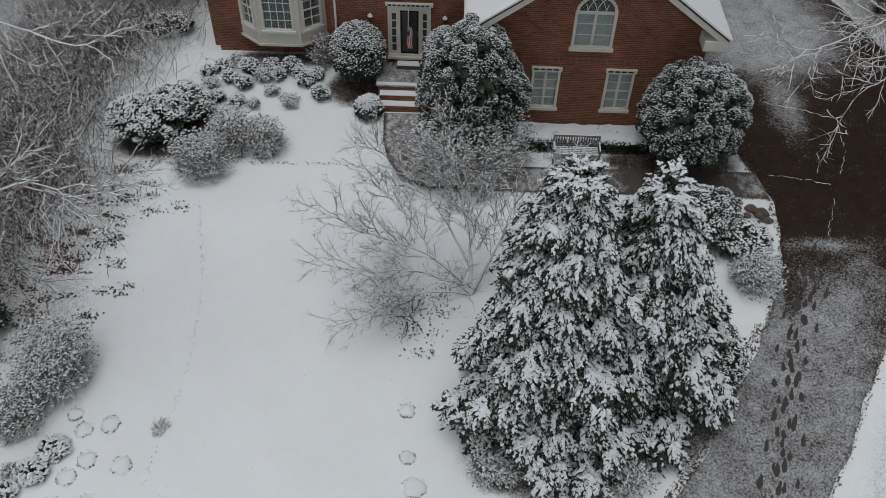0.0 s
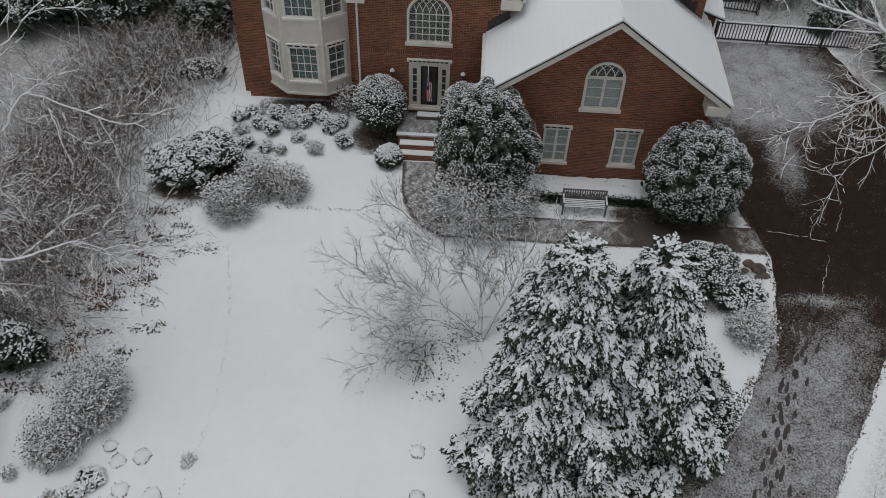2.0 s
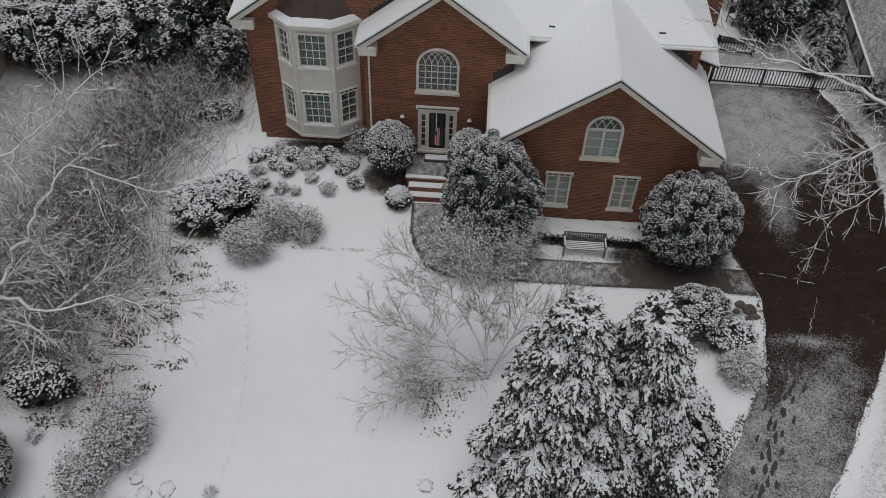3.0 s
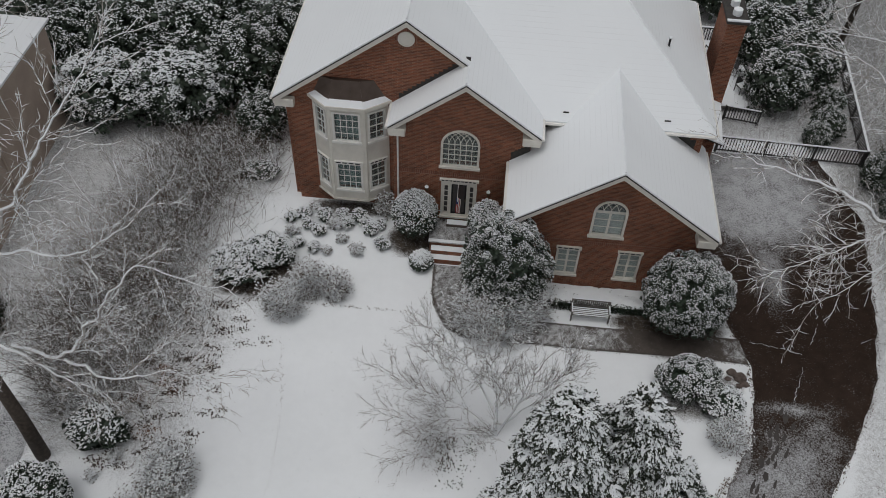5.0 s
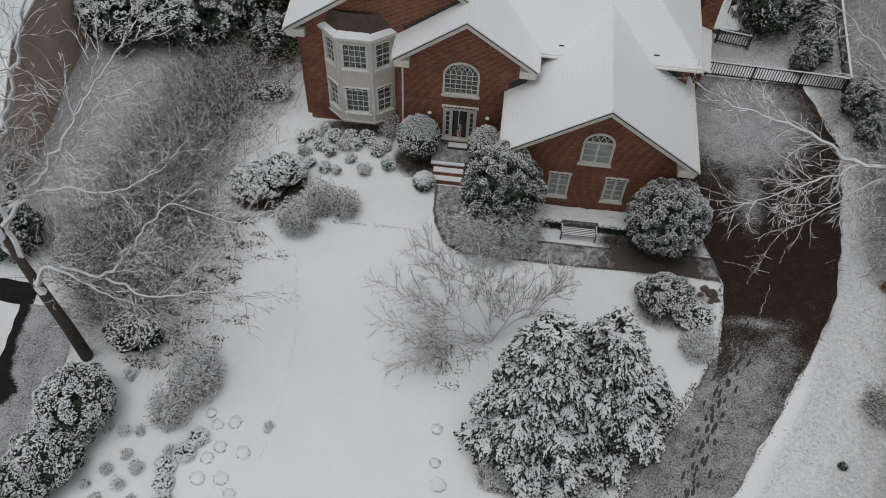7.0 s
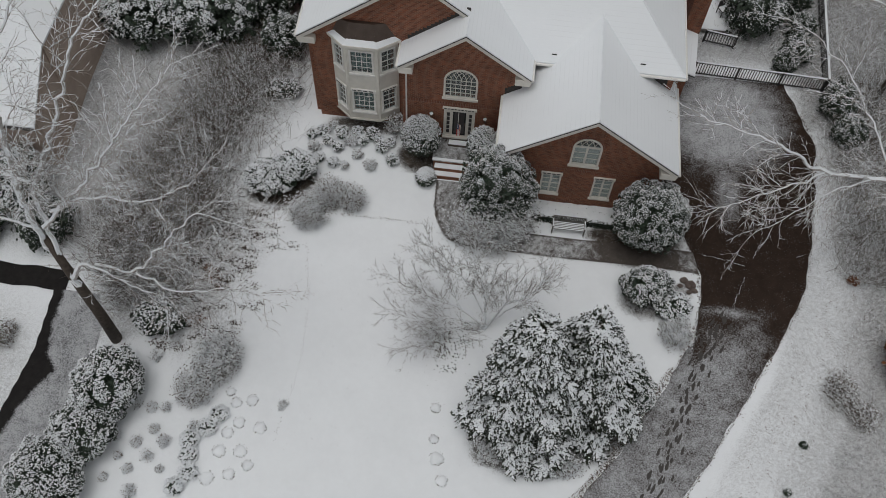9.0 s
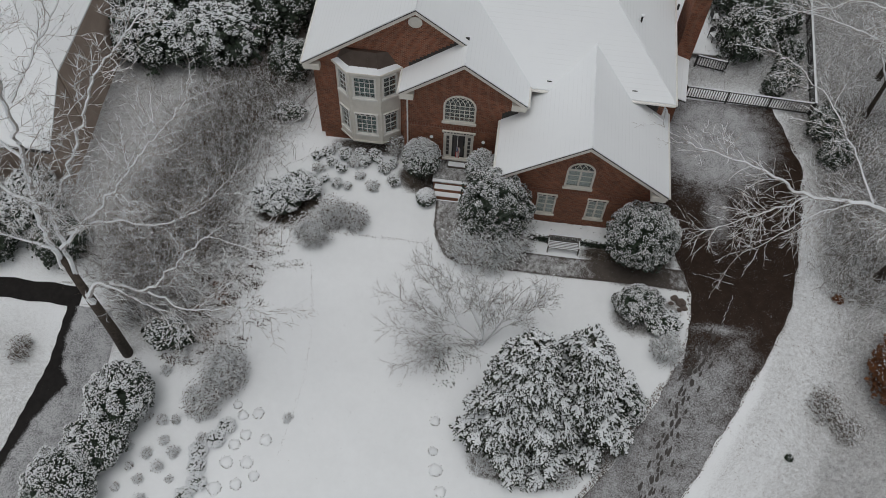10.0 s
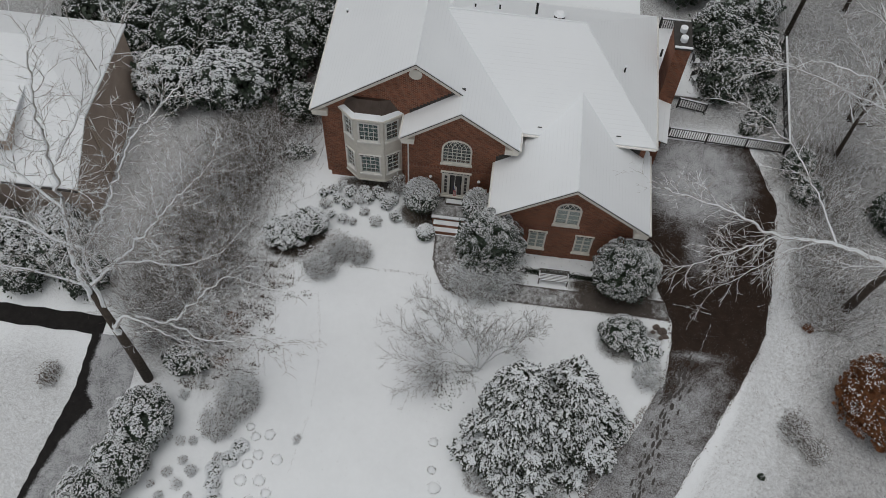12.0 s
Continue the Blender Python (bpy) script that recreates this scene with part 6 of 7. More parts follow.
# woodland trees behind and beside the house: three grown once, then repeated
KINDS = [wood_tree(81, 13.0), wood_tree(82, 16.0), wood_tree(83, 10.0)]
SPOTS = [(-20.0, 44.0, 1), (-16.6, 49.0, 0), (-13.8, 47.2, 2), (-25, 48, 0), (-29, 43, 2), (-22, 53, 1), (-11.0, 52, 0), (-33, 51, 1), (-18, 58, 0), (-8, 58, 2),
         (20.0, 48.7, 1), (22.2, 37.9, 2), (23.6, 41.5, 1), (27, 46, 0), (24.5, 52, 2), (17, 54, 0), (13, 58, 1), (29, 36, 0), (30.5, 30, 2), (28, 24, 2), (21, 57, 0), (32, 42, 1), (3, 58, 0), (-3, 62, 1), (9, 55, 2), (27.5, 58, 1), (-36, 40, 0)]
used = set()
rw = np.random.default_rng(8)
for x, y, kd in SPOTS:
    m = Matrix.Translation(on(x, y)) @ Matrix.Rotation(rw.uniform(0, 6.28), 4, "Z") @ Matrix.Scale(rw.uniform(0.85, 1.15), 4)
    if kd in used:
        copy_thing(KINDS[kd], m)
    else:
        used.add(kd)
        KINDS[kd].matrix_basis = m

# evergreen thickets
G1 = shrub("evergreen_bush", on(-20.6, 37.0), (3.0, 2.0, 2.1), "big evergreen bush bowed down under snow", 91, 13000, 0.18, 0.74, lump=0.15, lumps=0.75, freq=3.2)
G2 = shrub("evergreen_bush", on(-16.8, 37.3), (2.8, 2.0, 2.2), "big evergreen bush bowed down under snow", 92, 12000, 0.18, 0.72, lump=0.15, lumps=0.75, freq=3.2)
G3 = shrub("evergreen_bush", on(-14.2, 39.8), (2.3, 2.2, 2.3), "tall dark evergreen bush flecked with snow", 93, 9000, 0.17, 0.52, lump=0.12, lumps=0.7, freq=2.8)
for x, y, g, s in ((-24.3, 40.0, G3, 1.0), (-20.5, 40.8, G3, 1.15), (-16.5, 41.2, G3, 1.2), (-12.6, 42.5, G3, 1.0), (-23.0, 44.0, G3, 1.3), (-18.5, 45.5, G3, 1.3), (-14.5, 45.5, G3, 1.3), (-11.5, 46.5, G3, 1.1), (-27, 42.5, G3, 1.2), (-26.0, 47, G3, 1.4),
                   (-12.3, 36.8, G3, 0.62), (-21.5, 49.5, G2, 1.2), (-16.0, 51, G3, 1.4), (-30, 46.5, G3, 1.2), (-24.3, 25.2, G2, 0.8), (-27.5, 24.6, G2, 0.85), (-22.3, 23.4, G3, 0.62), (-30.8, 25.0, G2, 0.9), (-26.0, 23.0, G3, 0.6),
                   (15.0, 42.6, G3, 0.8), (16.8, 44.6, G3, 0.9), (14.6, 46.5, G3, 0.9), (17.6, 40.4, G3, 0.42), (16.9, 39.5, G3, 0.35), (18.0, 42.3, G3, 0.4), (12.6, 52, G3, 1.2), (17.5, 50.5, G2, 1.0), (26.5, 29.5, G3, 0.8), (25.0, 33.5, G3, 0.6), (19.6, 36.6, G3, 0.5), (20.0, 34.6, G3, 0.42)):
    copy_thing(g, Matrix.Translation(on(x, y, -0.1)) @ Matrix.Rotation(rw.uniform(0, 6.28), 4, "Z") @ Matrix.Scale(s, 4))

shrub("rust_bush", on(23.3, 21.3), (2.9, 2.9, 1.7), "broad shrub still holding rust-brown leaves", 95, 13000, 0.14, 0.16, MAT_RUST, lump=0.10, lumps=0.3)
twig_bush("bare_bush", on(18.6, 19.7), (1.0, 1.2, 0.5), "low bare shrub with a few dark red leaves", 96, 700, MAT_BROWNTWIG, 0.4)
twig_bush("bare_bush", on(19.6, 18.6), (0.9, 0.8, 0.45), "low bare shrub with a few dark red leaves", 97, 600, MAT_BROWNTWIG, 0.4)
shrub("small_evergreen", on(16.75, 16.9), (0.22, 0.2, 0.15), "small dark green shrub standing in the snow", 98, 260, 0.09, 0.2, group="small shrubs past the drive", lump=0.06)
shrub("small_evergreen", on(15.9, 14.6), (0.2, 0.2, 0.15), "small dark green shrub standing in the snow", 99, 160, 0.08, 0.3, group="small shrubs past the drive", lump=0.06)
shrub("small_evergreen", on(19.6, 25.6), (0.35, 0.3, 0.2), "small reddish shrub standing in the snow", 100, 240, 0.1, 0.2, MAT_RUST, group="small shrubs past the drive", lump=0.06)


# ---- brush, litter and fringes ----
def brush(name, label, seed, count, where, height, mat, lean=0.5, snow=0.6, thick=0.007):
    """A tangle of thin stems standing over a stretch of ground."""
    rng = np.random.default_rng(seed)
    p = where(rng, count)
    p = np.concatenate([p, (lie(p[:, 0], p[:, 1]) - 0.05)[:, None]], 1)
    h = rng.uniform(height[0], height[1], count)
    tip = p + np.stack([rng.normal(size=count) * lean * h, rng.normal(size=count) * lean * h, h], 1)
    main = sticks(rng, p, tip, thick, thick * 0.5, 0.15, snow)
    k = rng.integers(0, count, count)
    s = rng.uniform(0.3, 1.0, (count, 1))
    r2 = p[k] * (1 - s) + tip[k] * s
    t2 = r2 + unit(rng.normal(size=(count, 3)) + [0, 0, 0.35]) * (h[k] * 0.32)[:, None]
    side = sticks(rng, r2, t2, thick * 0.65, thick * 0.4, 0.15, snow)
    ob = tagged(new(name), label, "brush", "", "stuff")
    PLACES[ob] = Matrix.Identity(4)
    join([main, side], ob, None, mat, ("stems", "snow_line"))
    q = np.concatenate([tip, t2])[:: 4]
    v, f = lump_mesh(q, rng.normal(size=q.shape) * [1, 1, 0.3], rng.uniform(0.05, 0.13, len(q)), rng.uniform(0.03, 0.06, len(q)), rng)
    raw("snow_fleck", v, f, MAT_LEAFSNOW, ob, "flecks of snow caught in the stems")
    for c in ob.children:
        c["kind"] = "stuff"
    return ob


def band(x0, y0, x1, y1, width):
    def f(rng, n):
        t = rng.uniform(0, 1, n)
        d = np.array([x1 - x0, y1 - y0])
        s = np.array([-d[1], d[0]]) / np.hypot(*d)
        w = rng.normal(size=n) * width * 0.42
        return np.stack([x0 + d[0] * t + s[0] * w, y0 + d[1] * t + s[1] * w], 1)
    return f


brush("thicket", "tangled grey-brown thicket between the two yards", 101, 4800, band(-13.5, 37.5, -16.6, 26.0, 3.8), (0.5, 1.7), MAT_BROWNTWIG, 0.65, 0.45, 0.011)
brush("thicket", "dark tangled thicket below the neighbour's yard", 102, 3400, band(-15.8, 27.0, -17.8, 21.0, 4.2), (0.5, 1.7), MAT_BROWNTWIG, 0.65, 0.42, 0.011)
brush("thicket", "low tangled brush behind the drive", 103, 1500, band(13.2, 43.5, 18.2, 44.5, 4.5), (0.4, 1.5), MAT_TWIG, 0.5, 0.7)
brush("undergrowth", "low woodland undergrowth beside the drive", 104, 5200, lambda rng, n: rng.uniform([19.4, 22.0], [31, 50], (n, 2)), (0.15, 0.75), MAT_BROWNTWIG, 0.8, 0.55)
brush("thicket", "tangled grey brush along the woodland edge past the drive", 108, 2600, band(20.6, 25.5, 21.6, 39.0, 2.6), (0.3, 1.3), MAT_BROWNTWIG, 0.65, 0.45, 0.010)
brush("undergrowth", "low undergrowth in the woods behind the yard", 105, 1500, lambda rng, n: rng.uniform([-32, 42], [-10, 60], (n, 2)), (0.2, 1.2), MAT_TWIG, 0.6, 0.6)
brush("thicket", "bare hedge along the neighbour's drive", 106, 1500, band(-18.3, 20.8, -15.8, 21.4, 1.6), (0.5, 1.6), MAT_BROWNTWIG, 0.45, 0.5)
brush("undergrowth", "low woodland undergrowth behind the house", 107, 1100, lambda rng, n: rng.uniform([10, 47], [26, 62], (n, 2)), (0.2, 1.0), MAT_TWIG, 0.6, 0.6)


def litter(name, label, seed, pts, size, mat, lift=0.015, tilt=0.5, kind="stuff"):
    rng = np.random.default_rng(seed)
    n = len(pts)
    p = np.concatenate([pts, (lie(pts[:, 0], pts[:, 1]) + lift)[:, None]], 1)
    d = rng.normal(size=(n, 3)) * [1, 1, tilt]
    v, f = leaf_mesh(p, d, rng.normal(size=(n, 3)) * tilt + [0, 0, 1], rng.uniform(size[0], size[1], n), rng.uniform(size[0], size[1], n) * 0.55)
    ob = raw(name, v, f, mat, None)
    return tagged(ob, label, "litter", "", kind)


def clumps(seed, spots, n, spread):
    rng = np.random.default_rng(seed)
    out = []
    for x, y, w in spots:
        k = int(n * w)
        out.append(rng.normal(size=(k, 2)) * [spread * 1.5 * w, spread * 0.7 * w] + [x, y])
    return np.concatenate(out)


rl = np.random.default_rng(55)
slope_spots = [(rl.normal() * 1.15, rl.uniform(17.8, 26.2), rl.uniform(0.3, 1.0)) for _ in range(110)]
slope_spots = [(-13.0 + x + 0.42 * (y - 22.0), y, w) for x, y, w in slope_spots]
litter("leaf_litter", "dark leaf clumps and stems showing through the snow on the slope", 111, clumps(112, slope_spots, 42, 0.20), (0.05, 0.15), MAT_STONE, 0.03, 0.7)
litter("leaf_litter", "reddish-brown leaf patches on the snowy slope", 113, clumps(114, [(-13.3, 21.9, 1.0), (-13.6, 22.5, 0.8), (-13.5, 19.7, 0.9), (-14.4, 21.0, 0.7), (-12.9, 21.5, 0.6)], 130, 0.24), (0.05, 0.12), MAT_RUST, 0.02, 0.7)
litter("leaf_litter", "sparse dark leaves under the bare tree", 115, clumps(116, [(-0.9, 20.2, 1.0), (-0.7, 19.4, 0.9), (-0.3, 20.9, 0.8), (-1.6, 20.4, 0.6), (-0.6, 18.6, 0.5), (0.2, 20.1, 0.6)], 60, 0.38), (0.06, 0.15), MAT_LEAF, 0.10, 0.9)
edge_pts = np.stack([rl.uniform(-9.5, -2.6, 150), 26.25 + rl.normal(size=150) * 0.05], 1)
edge_pts[:, 1] += -0.10 * ((edge_pts[:, 0] + 6) / 3.5) ** 2 + 0.05
litter("bed_edging", "broken line of dark edging along the front bed", 117, edge_pts, (0.05, 0.10), MAT_STONE, 0.01, 0.4)
ring_y = rl.uniform(14.0, 24.5, 170)
litter("lawn_edge", "faint broken line of grass tips at the lawn's edge", 118, np.stack([-9.0 + 1.2 * np.sin((ring_y - 12) * 0.22) - 0.03 * (ring_y - 14) + rl.normal(size=170) * 0.05, ring_y], 1), (0.03, 0.07), MAT_TWIG, 0.01, 0.6)
scat = rl.uniform([-9, 13], [1.5, 25], (160, 2))
litter("grass_tips", "scattered grass tips in the lawn's snow", 119, scat, (0.02, 0.05), MAT_TWIG, 0.01, 0.8)
fy = rl.uniform(6, 27.3, 1500)
litter("grass_fringe", "ragged dark grass fringe along the drive", 120, np.stack([np.interp(fy, LY, LX) - 0.05 + rl.normal(size=1500) * 0.07, fy], 1), (0.05, 0.13), MAT_STONE, 0.03, 1.2)
fy = rl.uniform(8, 36, 1300)
litter("grass_fringe", "ragged dark grass fringe along the drive", 121, np.stack([np.interp(fy, RY, RX) + 0.03 + rl.normal(size=1300) * 0.06, fy], 1), (0.05, 0.12), MAT_STONE, 0.03, 1.2)
fx = rl.uniform(0, 9, 700)
litter("grass_fringe", "ragged dark grass fringe along the front walk", 122, np.stack([np.interp(fx, range(10), [p[0] for p in low]) + rl.normal(size=700) * 0.03, np.interp(fx, range(10), [p[1] for p in low]) - 0.03 + rl.normal(size=700) * 0.03], 1), (0.04, 0.09), MAT_STONE, 0.03, 1.0)
sy = rl.uniform(11, 36, 4200)
sx = np.interp(sy, RY, RX) + 1.0 + np.abs(rl.normal(size=4200)) * 4.2
sx, sy = sx + 0.35 * np.sin(sy * 3.1) + 0.25 * np.sin(sx * 4.7), sy + 0.4 * np.sin(sx * 2.3)
litter("leaf_litter", "dark brown leaves and stems poking through the woodland snow", 124, np.stack([sx, sy], 1), (0.03, 0.085), MAT_BROWNTWIG, 0.02, 0.9)
litter("leaf_litter", "brown leaves in the bed edge beside the drive", 123, np.stack([np.interp(np.linspace(13, 20, 700), LY, LX) - 0.25 + rl.normal(size=700) * 0.10, np.linspace(13, 20, 700)], 1), (0.05, 0.12), MAT_BROWNTWIG, 0.03, 0.8)


# ---- marks on the drive ----
def ribbon(bm, pts, wide, rng, lift=0.028):
    prev = None
    for i in range(len(pts) - 1):
        (x0, y0), (x1, y1) = pts[i], pts[i + 1]
        n = max(2, int(math.hypot(x1 - x0, y1 - y0) / 0.12))
        nx, ny = -(y1 - y0), x1 - x0
        L = math.hypot(nx, ny)
        for j in range(n):
            t = j / n
            jit = rng.normal() * 0.03
            x, y = x0 + (x1 - x0) * t + nx / L * jit, y0 + (y1 - y0) * t + ny / L * jit
            w = wide * rng.uniform(0.1, 2.0)
            cur = [bm.verts.new((x + s * nx / L * w, y + s * ny / L * w, ground_at(x, y) + lift)) for s in (-1, 1)]
            if prev and j:
                bm.faces.new((prev[0], prev[1], cur[1], cur[0]))
            prev = cur


rc = np.random.default_rng(3)
bm = bmesh.new()
STAR = (15.1, 29.25)
for pts, w in (([(12.5, 30.1), (13.8, 29.75), STAR], 0.013), ([STAR, (15.05, 27.6), (14.5, 26.2)], 0.006), ([(14.1, 25.2), (13.5, 23.5)], 0.005), ([STAR, (14.85, 29.9)], 0.022), ([STAR, (15.35, 28.6), (15.3, 28.2)], 0.018), ([STAR, (15.6, 29.5)], 0.018),
               ([(11.9, 26.2), (13.2, 26.0), (14.2, 25.75)], 0.008), ([(15.8, 31.2), (17.6, 31.6)], 0.007)):
    ribbon(bm, pts, w, rc)
ob = part("snow_filled_crack", bm, MAT_SNOW, None)
tagged(ob, "thin snow-filled cracks in the asphalt", "crack", "", "stuff")

bm = bmesh.new()
TR = [(13.2, 23.2), (12.75, 22.3), (11.95, 20.5), (11.2, 18.7), (10.65, 16.6), (10.0, 14.5), (9.0, 12.2), (7.6, 9.8), (5.8, 7.6)]
cum = [0.0]
for a, b in zip(TR, TR[1:]):
    cum.append(cum[-1] + math.hypot(b[0] - a[0], b[1] - a[1]))
for lane, (off, step) in enumerate(((-0.34, 0.62), (0.0, 0.50), (0.10, 0.66), (0.40, 0.74))):
    s = 0.2 + 0.13 * lane
    left = 1
    while s < cum[-1]:
        x, y = np.interp(s, cum, [p[0] for p in TR]), np.interp(s, cum, [p[1] for p in TR])
        x2, y2 = np.interp(s + 0.3, cum, [p[0] for p in TR]), np.interp(s + 0.3, cum, [p[1] for p in TR])
        d = Vector((x2 - x, y2 - y, 0)).normalized() if s + 0.3 < cum[-1] else Vector((-0.6, -0.8, 0))
        nn = Vector((-d.y, d.x, 0))
        c = Vector((x, y, 0)) + nn * (off + left * 0.10 + rc.normal() * 0.05)
        ln, wd = rc.uniform(0.15, 0.27), rc.uniform(0.055, 0.085)
        loop = []
        for k in range(10):
            a = 2 * math.pi * k / 10
            q = c + d * math.cos(a) * ln + nn * math.sin(a) * wd * (1.15 if math.cos(a) > 0 else 0.8) + nn * rc.normal() * 0.01
            loop.append(bm.verts.new((q.x, q.y, ground_at(q.x, q.y) + 0.03)))
        bm.faces.new(loop)
        left = -left
        s += step * rc.uniform(0.8, 1.2)
bmesh.ops.recalc_face_normals(bm, faces=bm.faces)
ob = part("footprint_trail", bm, varied("wet_asphalt", (0.022, 0.017, 0.015), (0.04, 0.032, 0.028), 5.0, 0.5), None)
tagged(ob, "trail of dark wet footprints trodden through the snow", "footprints", "", "stuff")


# ---- bench ----
def bench(x0, x1, y0, y1, z):
    b = thing("garden_bench", ((x0 + x1) / 2, (y0 + y1) / 2, z), "weathered slatted wooden garden bench dusted with snow", "bench")
    for i in range(5):
        y = y0 + 0.02 + (y1 - y0 - 0.12) * i / 4.6
        part("seat_slat", boxes((x0 + 0.05, x1 - 0.05, y, y + 0.075, z + 0.42, z + 0.45), bevel=0.006), MAT_GREYWOOD, b)
        part("slat_snow", boxes((x0 + 0.06, x1 - 0.06, y + 0.008, y + 0.067, z + 0.452, z + 0.478), bevel=0.008), MAT_SNOW, b)
    n = 17
    for i in range(n):
        x = x0 + 0.10 + (x1 - x0 - 0.24) * i / (n - 1)
        part("back_slat", boxes((x, x + 0.045, y1 - 0.04, y1 - 0.015, z + 0.50, z + 0.88)), MAT_GREYWOOD, b)
    part("top_rail", boxes((x0, x1, y1 - 0.06, y1 + 0.01, z + 0.88, z + 0.95), bevel=0.01), MAT_GREYWOOD, b)
    part("rail_snow", boxes((x0, x1, y1 - 0.06, y1 + 0.01, z + 0.952, z + 1.0), bevel=0.02), MAT_SNOW, b)
    part("lower_rail", boxes((x0, x1, y1 - 0.05, y1, z + 0.46, z + 0.51), bevel=0.006), MAT_GREYWOOD, b)
    for x in (x0, x1 - 0.07):
        part("arm", boxes((x, x + 0.07, y0 - 0.02, y1 - 0.06, z + 0.64, z + 0.68), bevel=0.008), MAT_GREYWOOD, b)
        part("arm_snow", boxes((x + 0.005, x + 0.065, y0 - 0.01, y1 - 0.07, z + 0.682, z + 0.72), bevel=0.012), MAT_SNOW, b)
        part("leg", boxes((x, x + 0.07, y0, y0 + 0.07, z, z + 0.64), bevel=0.006), MAT_GREYWOOD, b)
        part("leg", boxes((x, x + 0.07, y1 - 0.06, y1 + 0.01, z, z + 0.88), bevel=0.006), MAT_GREYWOOD, b)


bench(3.95, 5.68, 26.50, 27.08, ground_at(4.8, 26.7))
bm = slab([(3.75, 26.36, 0.40), (5.85, 26.36, 0.40), (5.85, 27.15, 0.50), (3.75, 27.15, 0.50)], 0.10)
ob = part("bench_pad", bm, MAT_STONE, None)
tagged(ob, "dark wet flagstone pad under the bench", "paving", "", "structure")
bm = slab([(2.95, 26.40, 0.42), (3.74, 26.40, 0.42), (3.74, 27.12, 0.51), (2.95, 27.12, 0.51)], 0.10)
ob = part("stone_pad", bm, MAT_WALK, None)
at = ob.data.attributes.new("bare", "FLOAT", "POINT")
at.data.foreach_set("value", [0.42] * len(ob.data.vertices))
tagged(ob, "paving slab thinly covered with snow beside the bench", "paving", "", "structure")


# rocks in the corner bed
def rock(x, y, r, seed):
    bm = bmesh.new()
    bmesh.ops.create_icosphere(bm, subdivisions=2, radius=1.0)
    for v in bm.verts:
        k = 1 + 0.35 * noise.noise(v.co * 1.6 + Vector((seed, 0, 0)))
        v.co = Vector((v.co.x * r * k, v.co.y * r * 0.8 * k, v.co.z * r * 0.45 * k))
    ob = part("rock", bm, MAT_STONE, None, m=Matrix.Translation(on(x, y, 0.05)))
    tagged(ob, "dark brown rock bare of snow in the corner bed", "rock", "rocks in the corner bed")


for i, (x, y, r) in enumerate(((11.0, 24.65, 0.24), (11.3, 24.45, 0.30), (11.5, 24.15, 0.2), (11.25, 24.05, 0.16), (10.8, 24.35, 0.15))):
    rock(x, y, r, i)


# ---- fences and deck ----
def fence(p, q, label, height=1.0, gap=0.15, snow_top=0.04):
    """A dark picket fence along p to q with a snow-capped top rail."""
    dx, dy = q[0] - p[0], q[1] - p[1]
    L = math.hypot(dx, dy)
    f = thing("fence", on(*p), label, "fence")
    ang = math.degrees(math.atan2(dy, dx))
    zs = (ground_at(*p), ground_at(*q))
    base = shift(p[0], p[1], 0, ang)
    bmp = boxes((-0.02, 0.02, -0.015, 0.015, 0.08, height))
    first = None
    n = int(L / gap)
    for i in range(n):
        s = gap * (i + 0.5)
        m = base @ Matrix.Translation((s, 0, zs[0] + (zs[1] - zs[0]) * s / L))
        if first is None:
            first = part("picket", bmp, MAT_FENCE, f, m=m)
        else:
            ob = new("picket", first.data)
            adopt(ob, f, m)
    k = max(2, int(L / 1.9) + 1)
    for i in range(k):
        s = L * i / (k - 1)
        part("post", boxes((-0.05, 0.05, -0.05, 0.05, -0.2, height + 0.08), bevel=0.008), MAT_FENCE, f, m=base @ Matrix.Translation((s, 0, zs[0] + (zs[1] - zs[0]) * s / L)))
    for h, w in ((0.14, 0.03), (height, 0.05)):
        part("rail", slab([(p[0] + (-dy / L) * w * a + dx * t, p[1] + dx / L * w * a + dy * t, zs[0] + (zs[1] - zs[0]) * t + h + 0.04) for a, t in ((-1, 0), (-1, 1), (1, 1), (1, 0))], 0.05), MAT_FENCE, f)
    w = snow_top
    part("rail_snow", slab([(p[0] + (-dy / L) * w * a + dx * t, p[1] + dx / L * w * a + dy * t, zs[0] + (zs[1] - zs[0]) * t + height + 0.09) for a, t in ((-1, 0), (-1, 1), (1, 1), (1, 0))], 0.045), MAT_SNOW, f)


fence((11.5, 38.25), (19.0, 38.0), "dark picket fence with a snow-capped rail behind the drive")
fence((12.2, 40.9), (14.0, 40.6), "short dark picket fence beside the deck", 0.9)
fence((19.1, 38.0), (19.6, 47.5), "dark picket fence running back along the woods", 1.0, 0.17, 0.06)

deck = thing("deck", on(12.8, 44.5), "snow-covered wooden deck with dark railings behind the house", "deck")
part("deck_floor", boxes((10.9, 14.5, 41.6, 48.0, 1.5, 1.62)), MAT_GREYWOOD, deck)
part("deck_snow", boxes((10.95, 14.45, 41.65, 47.95, 1.622, 1.69), bevel=0.02), MAT_SNOW, deck)
for x in (11.0, 14.4):
    for y in (41.7, 44.8, 47.9):
        part("deck_post", boxes((x - 0.06, x + 0.06, y - 0.06, y + 0.06, 0.9, 2.62)), MAT_FENCE, deck)
for (x0, x1, y0, y1) in ((11.0, 14.4, 47.88, 47.94), (14.37, 14.43, 41.7, 47.9)):
    part("deck_rail", boxes((x0, x1, y0, y1, 2.48, 2.55)), MAT_FENCE, deck)
    part("rail_snow", boxes((x0, x1, y0 - 0.03, y1 + 0.03, 2.555, 2.60)), MAT_SNOW, deck)
pk = None
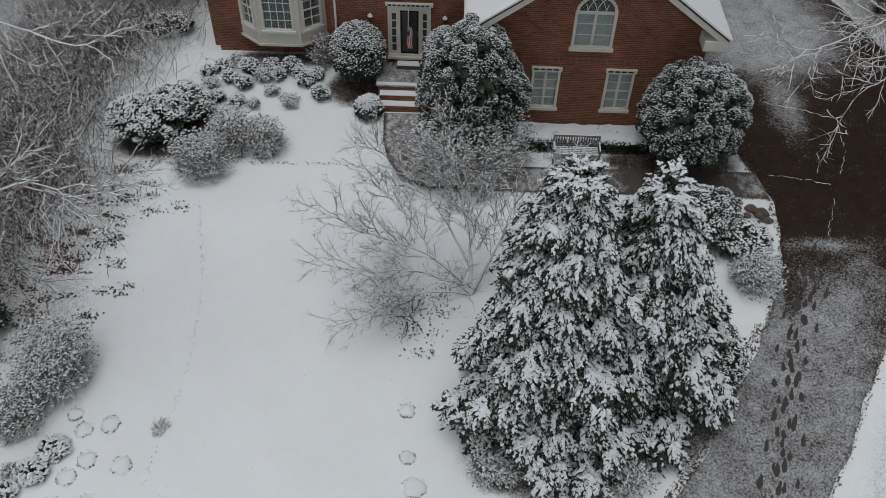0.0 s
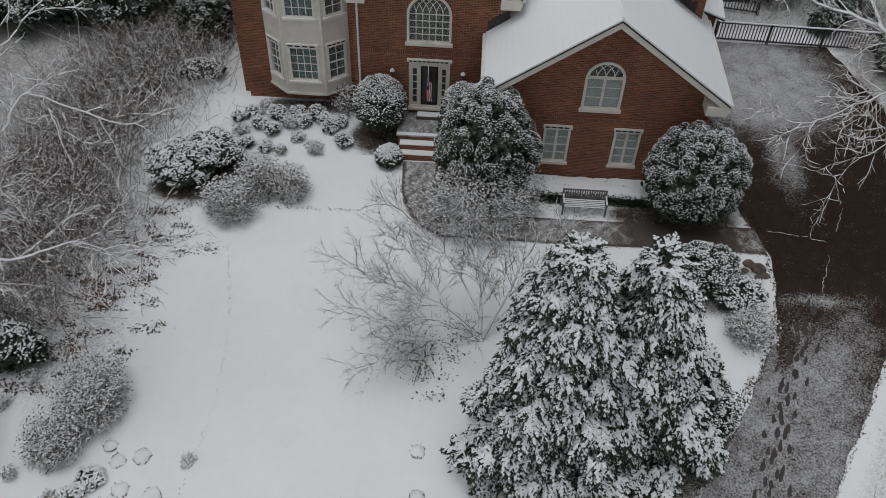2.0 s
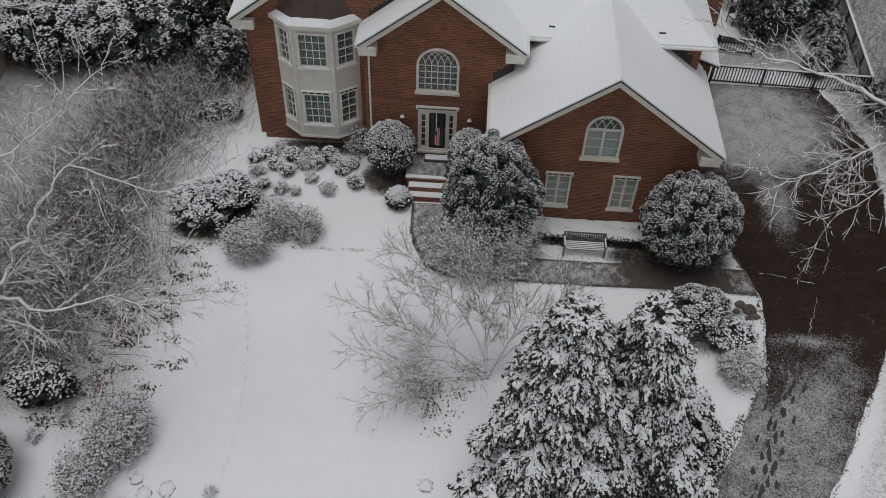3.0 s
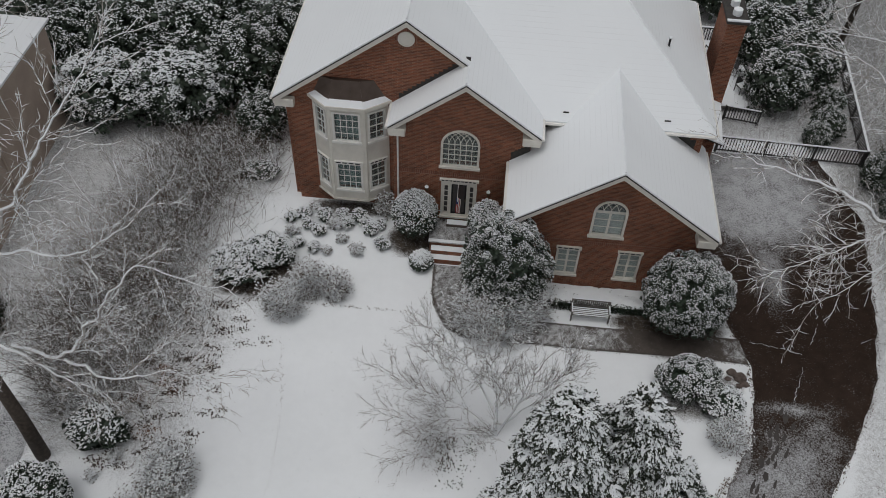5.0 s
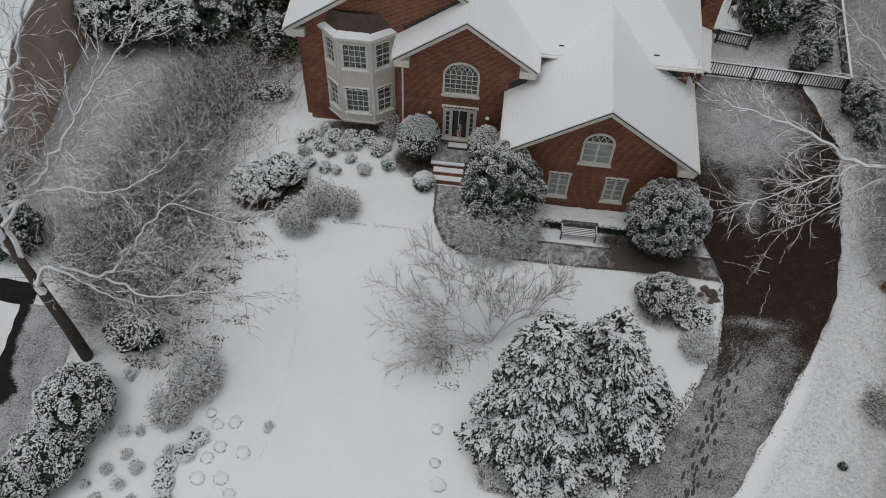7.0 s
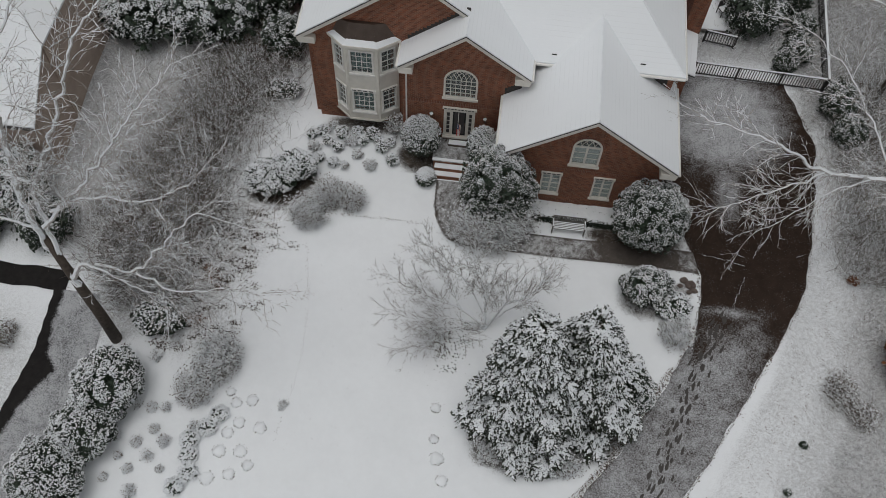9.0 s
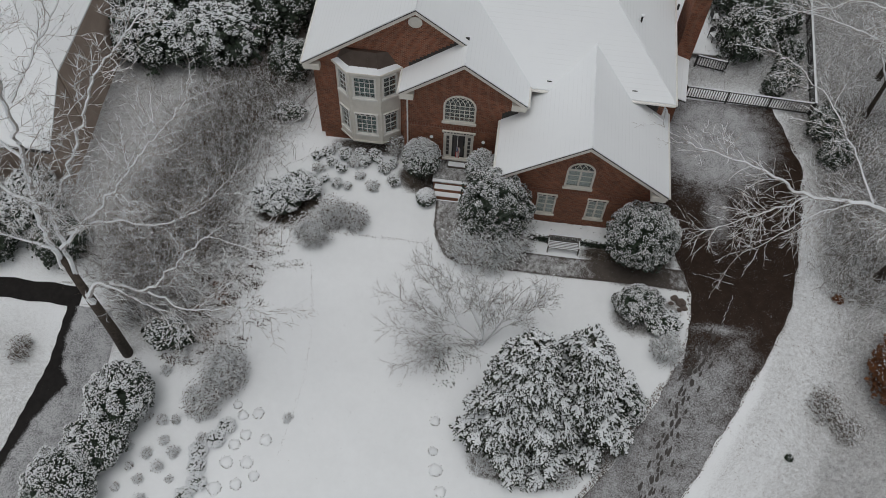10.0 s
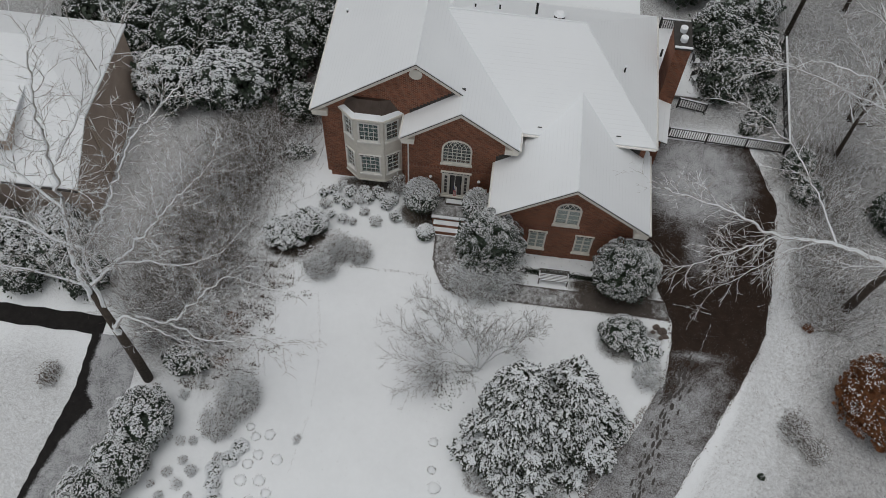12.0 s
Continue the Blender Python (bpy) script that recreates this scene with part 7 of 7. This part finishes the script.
for i in range(22):
    x = 11.1 + 0.15 * i
    m = Matrix.Translation((x, 47.9, 1.62))
    if pk is None:
        pk = part("baluster", boxes((-0.02, 0.02, -0.02, 0.02, 0, 0.86)), MAT_FENCE, deck, m=m)
    else:
        adopt(new("baluster", pk.data), deck, m)
for i in range(40):
    adopt(new("baluster", pk.data), deck, Matrix.Translation((14.4, 41.8 + 0.153 * i, 1.62)))


# patio chairs on the deck, under snow
def patio_chair(x, y, turn):
    c = thing("patio_chair", (x, y, 1.69), "patio chair heaped with snow on the deck", "chair", "patio chairs on the deck", turn=turn)
    m = PLACES[c]
    part("seat", boxes((-0.25, 0.25, -0.25, 0.25, 0.40, 0.44), bevel=0.01), MAT_FENCE, c, m=m)
    part("seat_snow", boxes((-0.24, 0.24, -0.24, 0.22, 0.442, 0.52), bevel=0.03), MAT_SNOW, c, m=m)
    part("backrest", boxes((-0.25, 0.25, 0.23, 0.27, 0.45, 0.92), bevel=0.01), MAT_FENCE, c, m=m)
    for a in (-0.22, 0.22):
        for b in (-0.22, 0.24):
            part("leg", boxes((a - 0.02, a + 0.02, b - 0.02, b + 0.02, 0, 0.42)), MAT_FENCE, c, m=m)


patio_chair(13.3, 43.0, 30)
patio_chair(13.4, 44.6, 100)
patio_chair(12.0, 46.6, 200)


# ---- the neighbour's house and drive ----
nb = thing("neighbour_house", (-28, 33, 0.7), "tan-sided neighbouring house with a snow-covered roof", "house")
side = [(27.3, 0.0), (37.3, 0.0), (37.3, 6.25), (30.3, 6.25), (27.3, 4.1)]
part("wall", panel(side, [], 0.2), MAT_TAN, nb, "plain tan side wall", m=pose(-23.0, 0, 0, 0, 0, 90))
part("wall", boxes((-45, -23.22, 27.3, 27.5, 0.0, 4.0)), MAT_TAN, nb)
part("wall", boxes((-45, -23.22, 37.1, 37.3, 0.0, 6.2)), MAT_TAN, nb)
part("roof_slope", slab([(-45, 26.8, 4.15), (-22.85, 26.8, 4.15), (-22.85, 30.2, 6.45), (-26.6, 34.0, 8.6), (-45, 34.0, 8.6)], 0.12), MAT_ROOF, nb, "snow-covered front roof slope")
part("roof_slope", slab([(-22.85, 30.2, 6.45), (-22.95, 37.8, 6.45), (-26.6, 34.0, 8.6)], 0.12), MAT_ROOF, nb, "snow-covered hip roof slope")
part("roof_slope", slab([(-22.95, 37.8, 6.45), (-45, 37.8, 6.45), (-45, 34.0, 8.6), (-26.6, 34.0, 8.6)], 0.12), MAT_ROOF, nb, "snow-covered rear roof slope")
part("gutter", tube(bmesh.new(), [(-45, 26.75, 4.0), (-22.85, 26.75, 4.0)], 0.07, sides=6), MAT_SHINGLE, nb)
part("downspout", tube(bmesh.new(), [(-22.92, 30.4, 6.2), (-22.9, 30.4, 0.6)], 0.05, sides=6), MAT_TAN, nb)
dm = part("dormer", boxes((-28.6, -26.9, 28.3, 31.5, 4.4, 6.4)), MAT_TAN, nb, "tan dormer with a snowy roof")
part("dormer_window", boxes((-28.2, -27.3, 28.27, 28.30, 5.2, 6.2)), MAT_DOOR, dm)
part("dormer_roof", slab([(-28.9, 28.0, 6.45), (-26.6, 28.0, 6.45), (-26.6, 32.5, 7.3), (-28.9, 32.5, 7.3)], 0.12), MAT_ROOF, dm)

xs2, s2 = np.linspace(-70, -20.7, 90), np.linspace(0, 1, 8)
Xn = np.repeat(xs2[:, None], 8, 1)
Yn = 20.35 + 1.15 * s2[None, :] + 0 * Xn + 0.05 * np.sin(Xn * 3)
sheet("neighbour_drive", Xn, Yn, np.full(Xn.shape, 1.1), MAT_ROAD, 0.03, label="narrow wet black drive beside the neighbour's lawn", category="driveway")
yy = np.linspace(20.4, 2, 110)
s3 = np.linspace(0, 1, 24)
left = np.interp(yy, [2, 11.4, 17, 20.4], [-24.4, -22.3, -21.3, -21.3]) + 0.03 * np.sin(yy * 7)
right = np.interp(yy, [2, 11.4, 16, 19, 20.4], [-19.5, -18.6, -18.2, -18.3, -18.9])
Xn = left[:, None] * (1 - s3) + right[:, None] * s3
Yn = np.repeat(yy[:, None], 24, 1)
wet = np.interp(yy, [2, 9, 12, 14.0, 15.3, 16.2, 17.0, 18.5, 20.4], [0.5, 0.35, 0.4, 0.7, 1.0, 1.45, 0.7, 0.4, 0.5])[:, None]
bn = np.clip(0.36 + 0.75 * np.clip((wet + 0.15 - (Xn - left[:, None])) / 0.3, 0, 1), 0, 1.1)
sheet("neighbour_road", Xn, Yn, bn, MAT_ROAD, 0.035, label="slushy grey side road with a wet black gutter", category="road")
twig_bush("bare_bush", on(-22.9, 17.6), (0.7, 0.9, 0.4), "small bare shrub on the neighbour's snowy lawn", 130, 700, MAT_BROWNTWIG, 0.4)
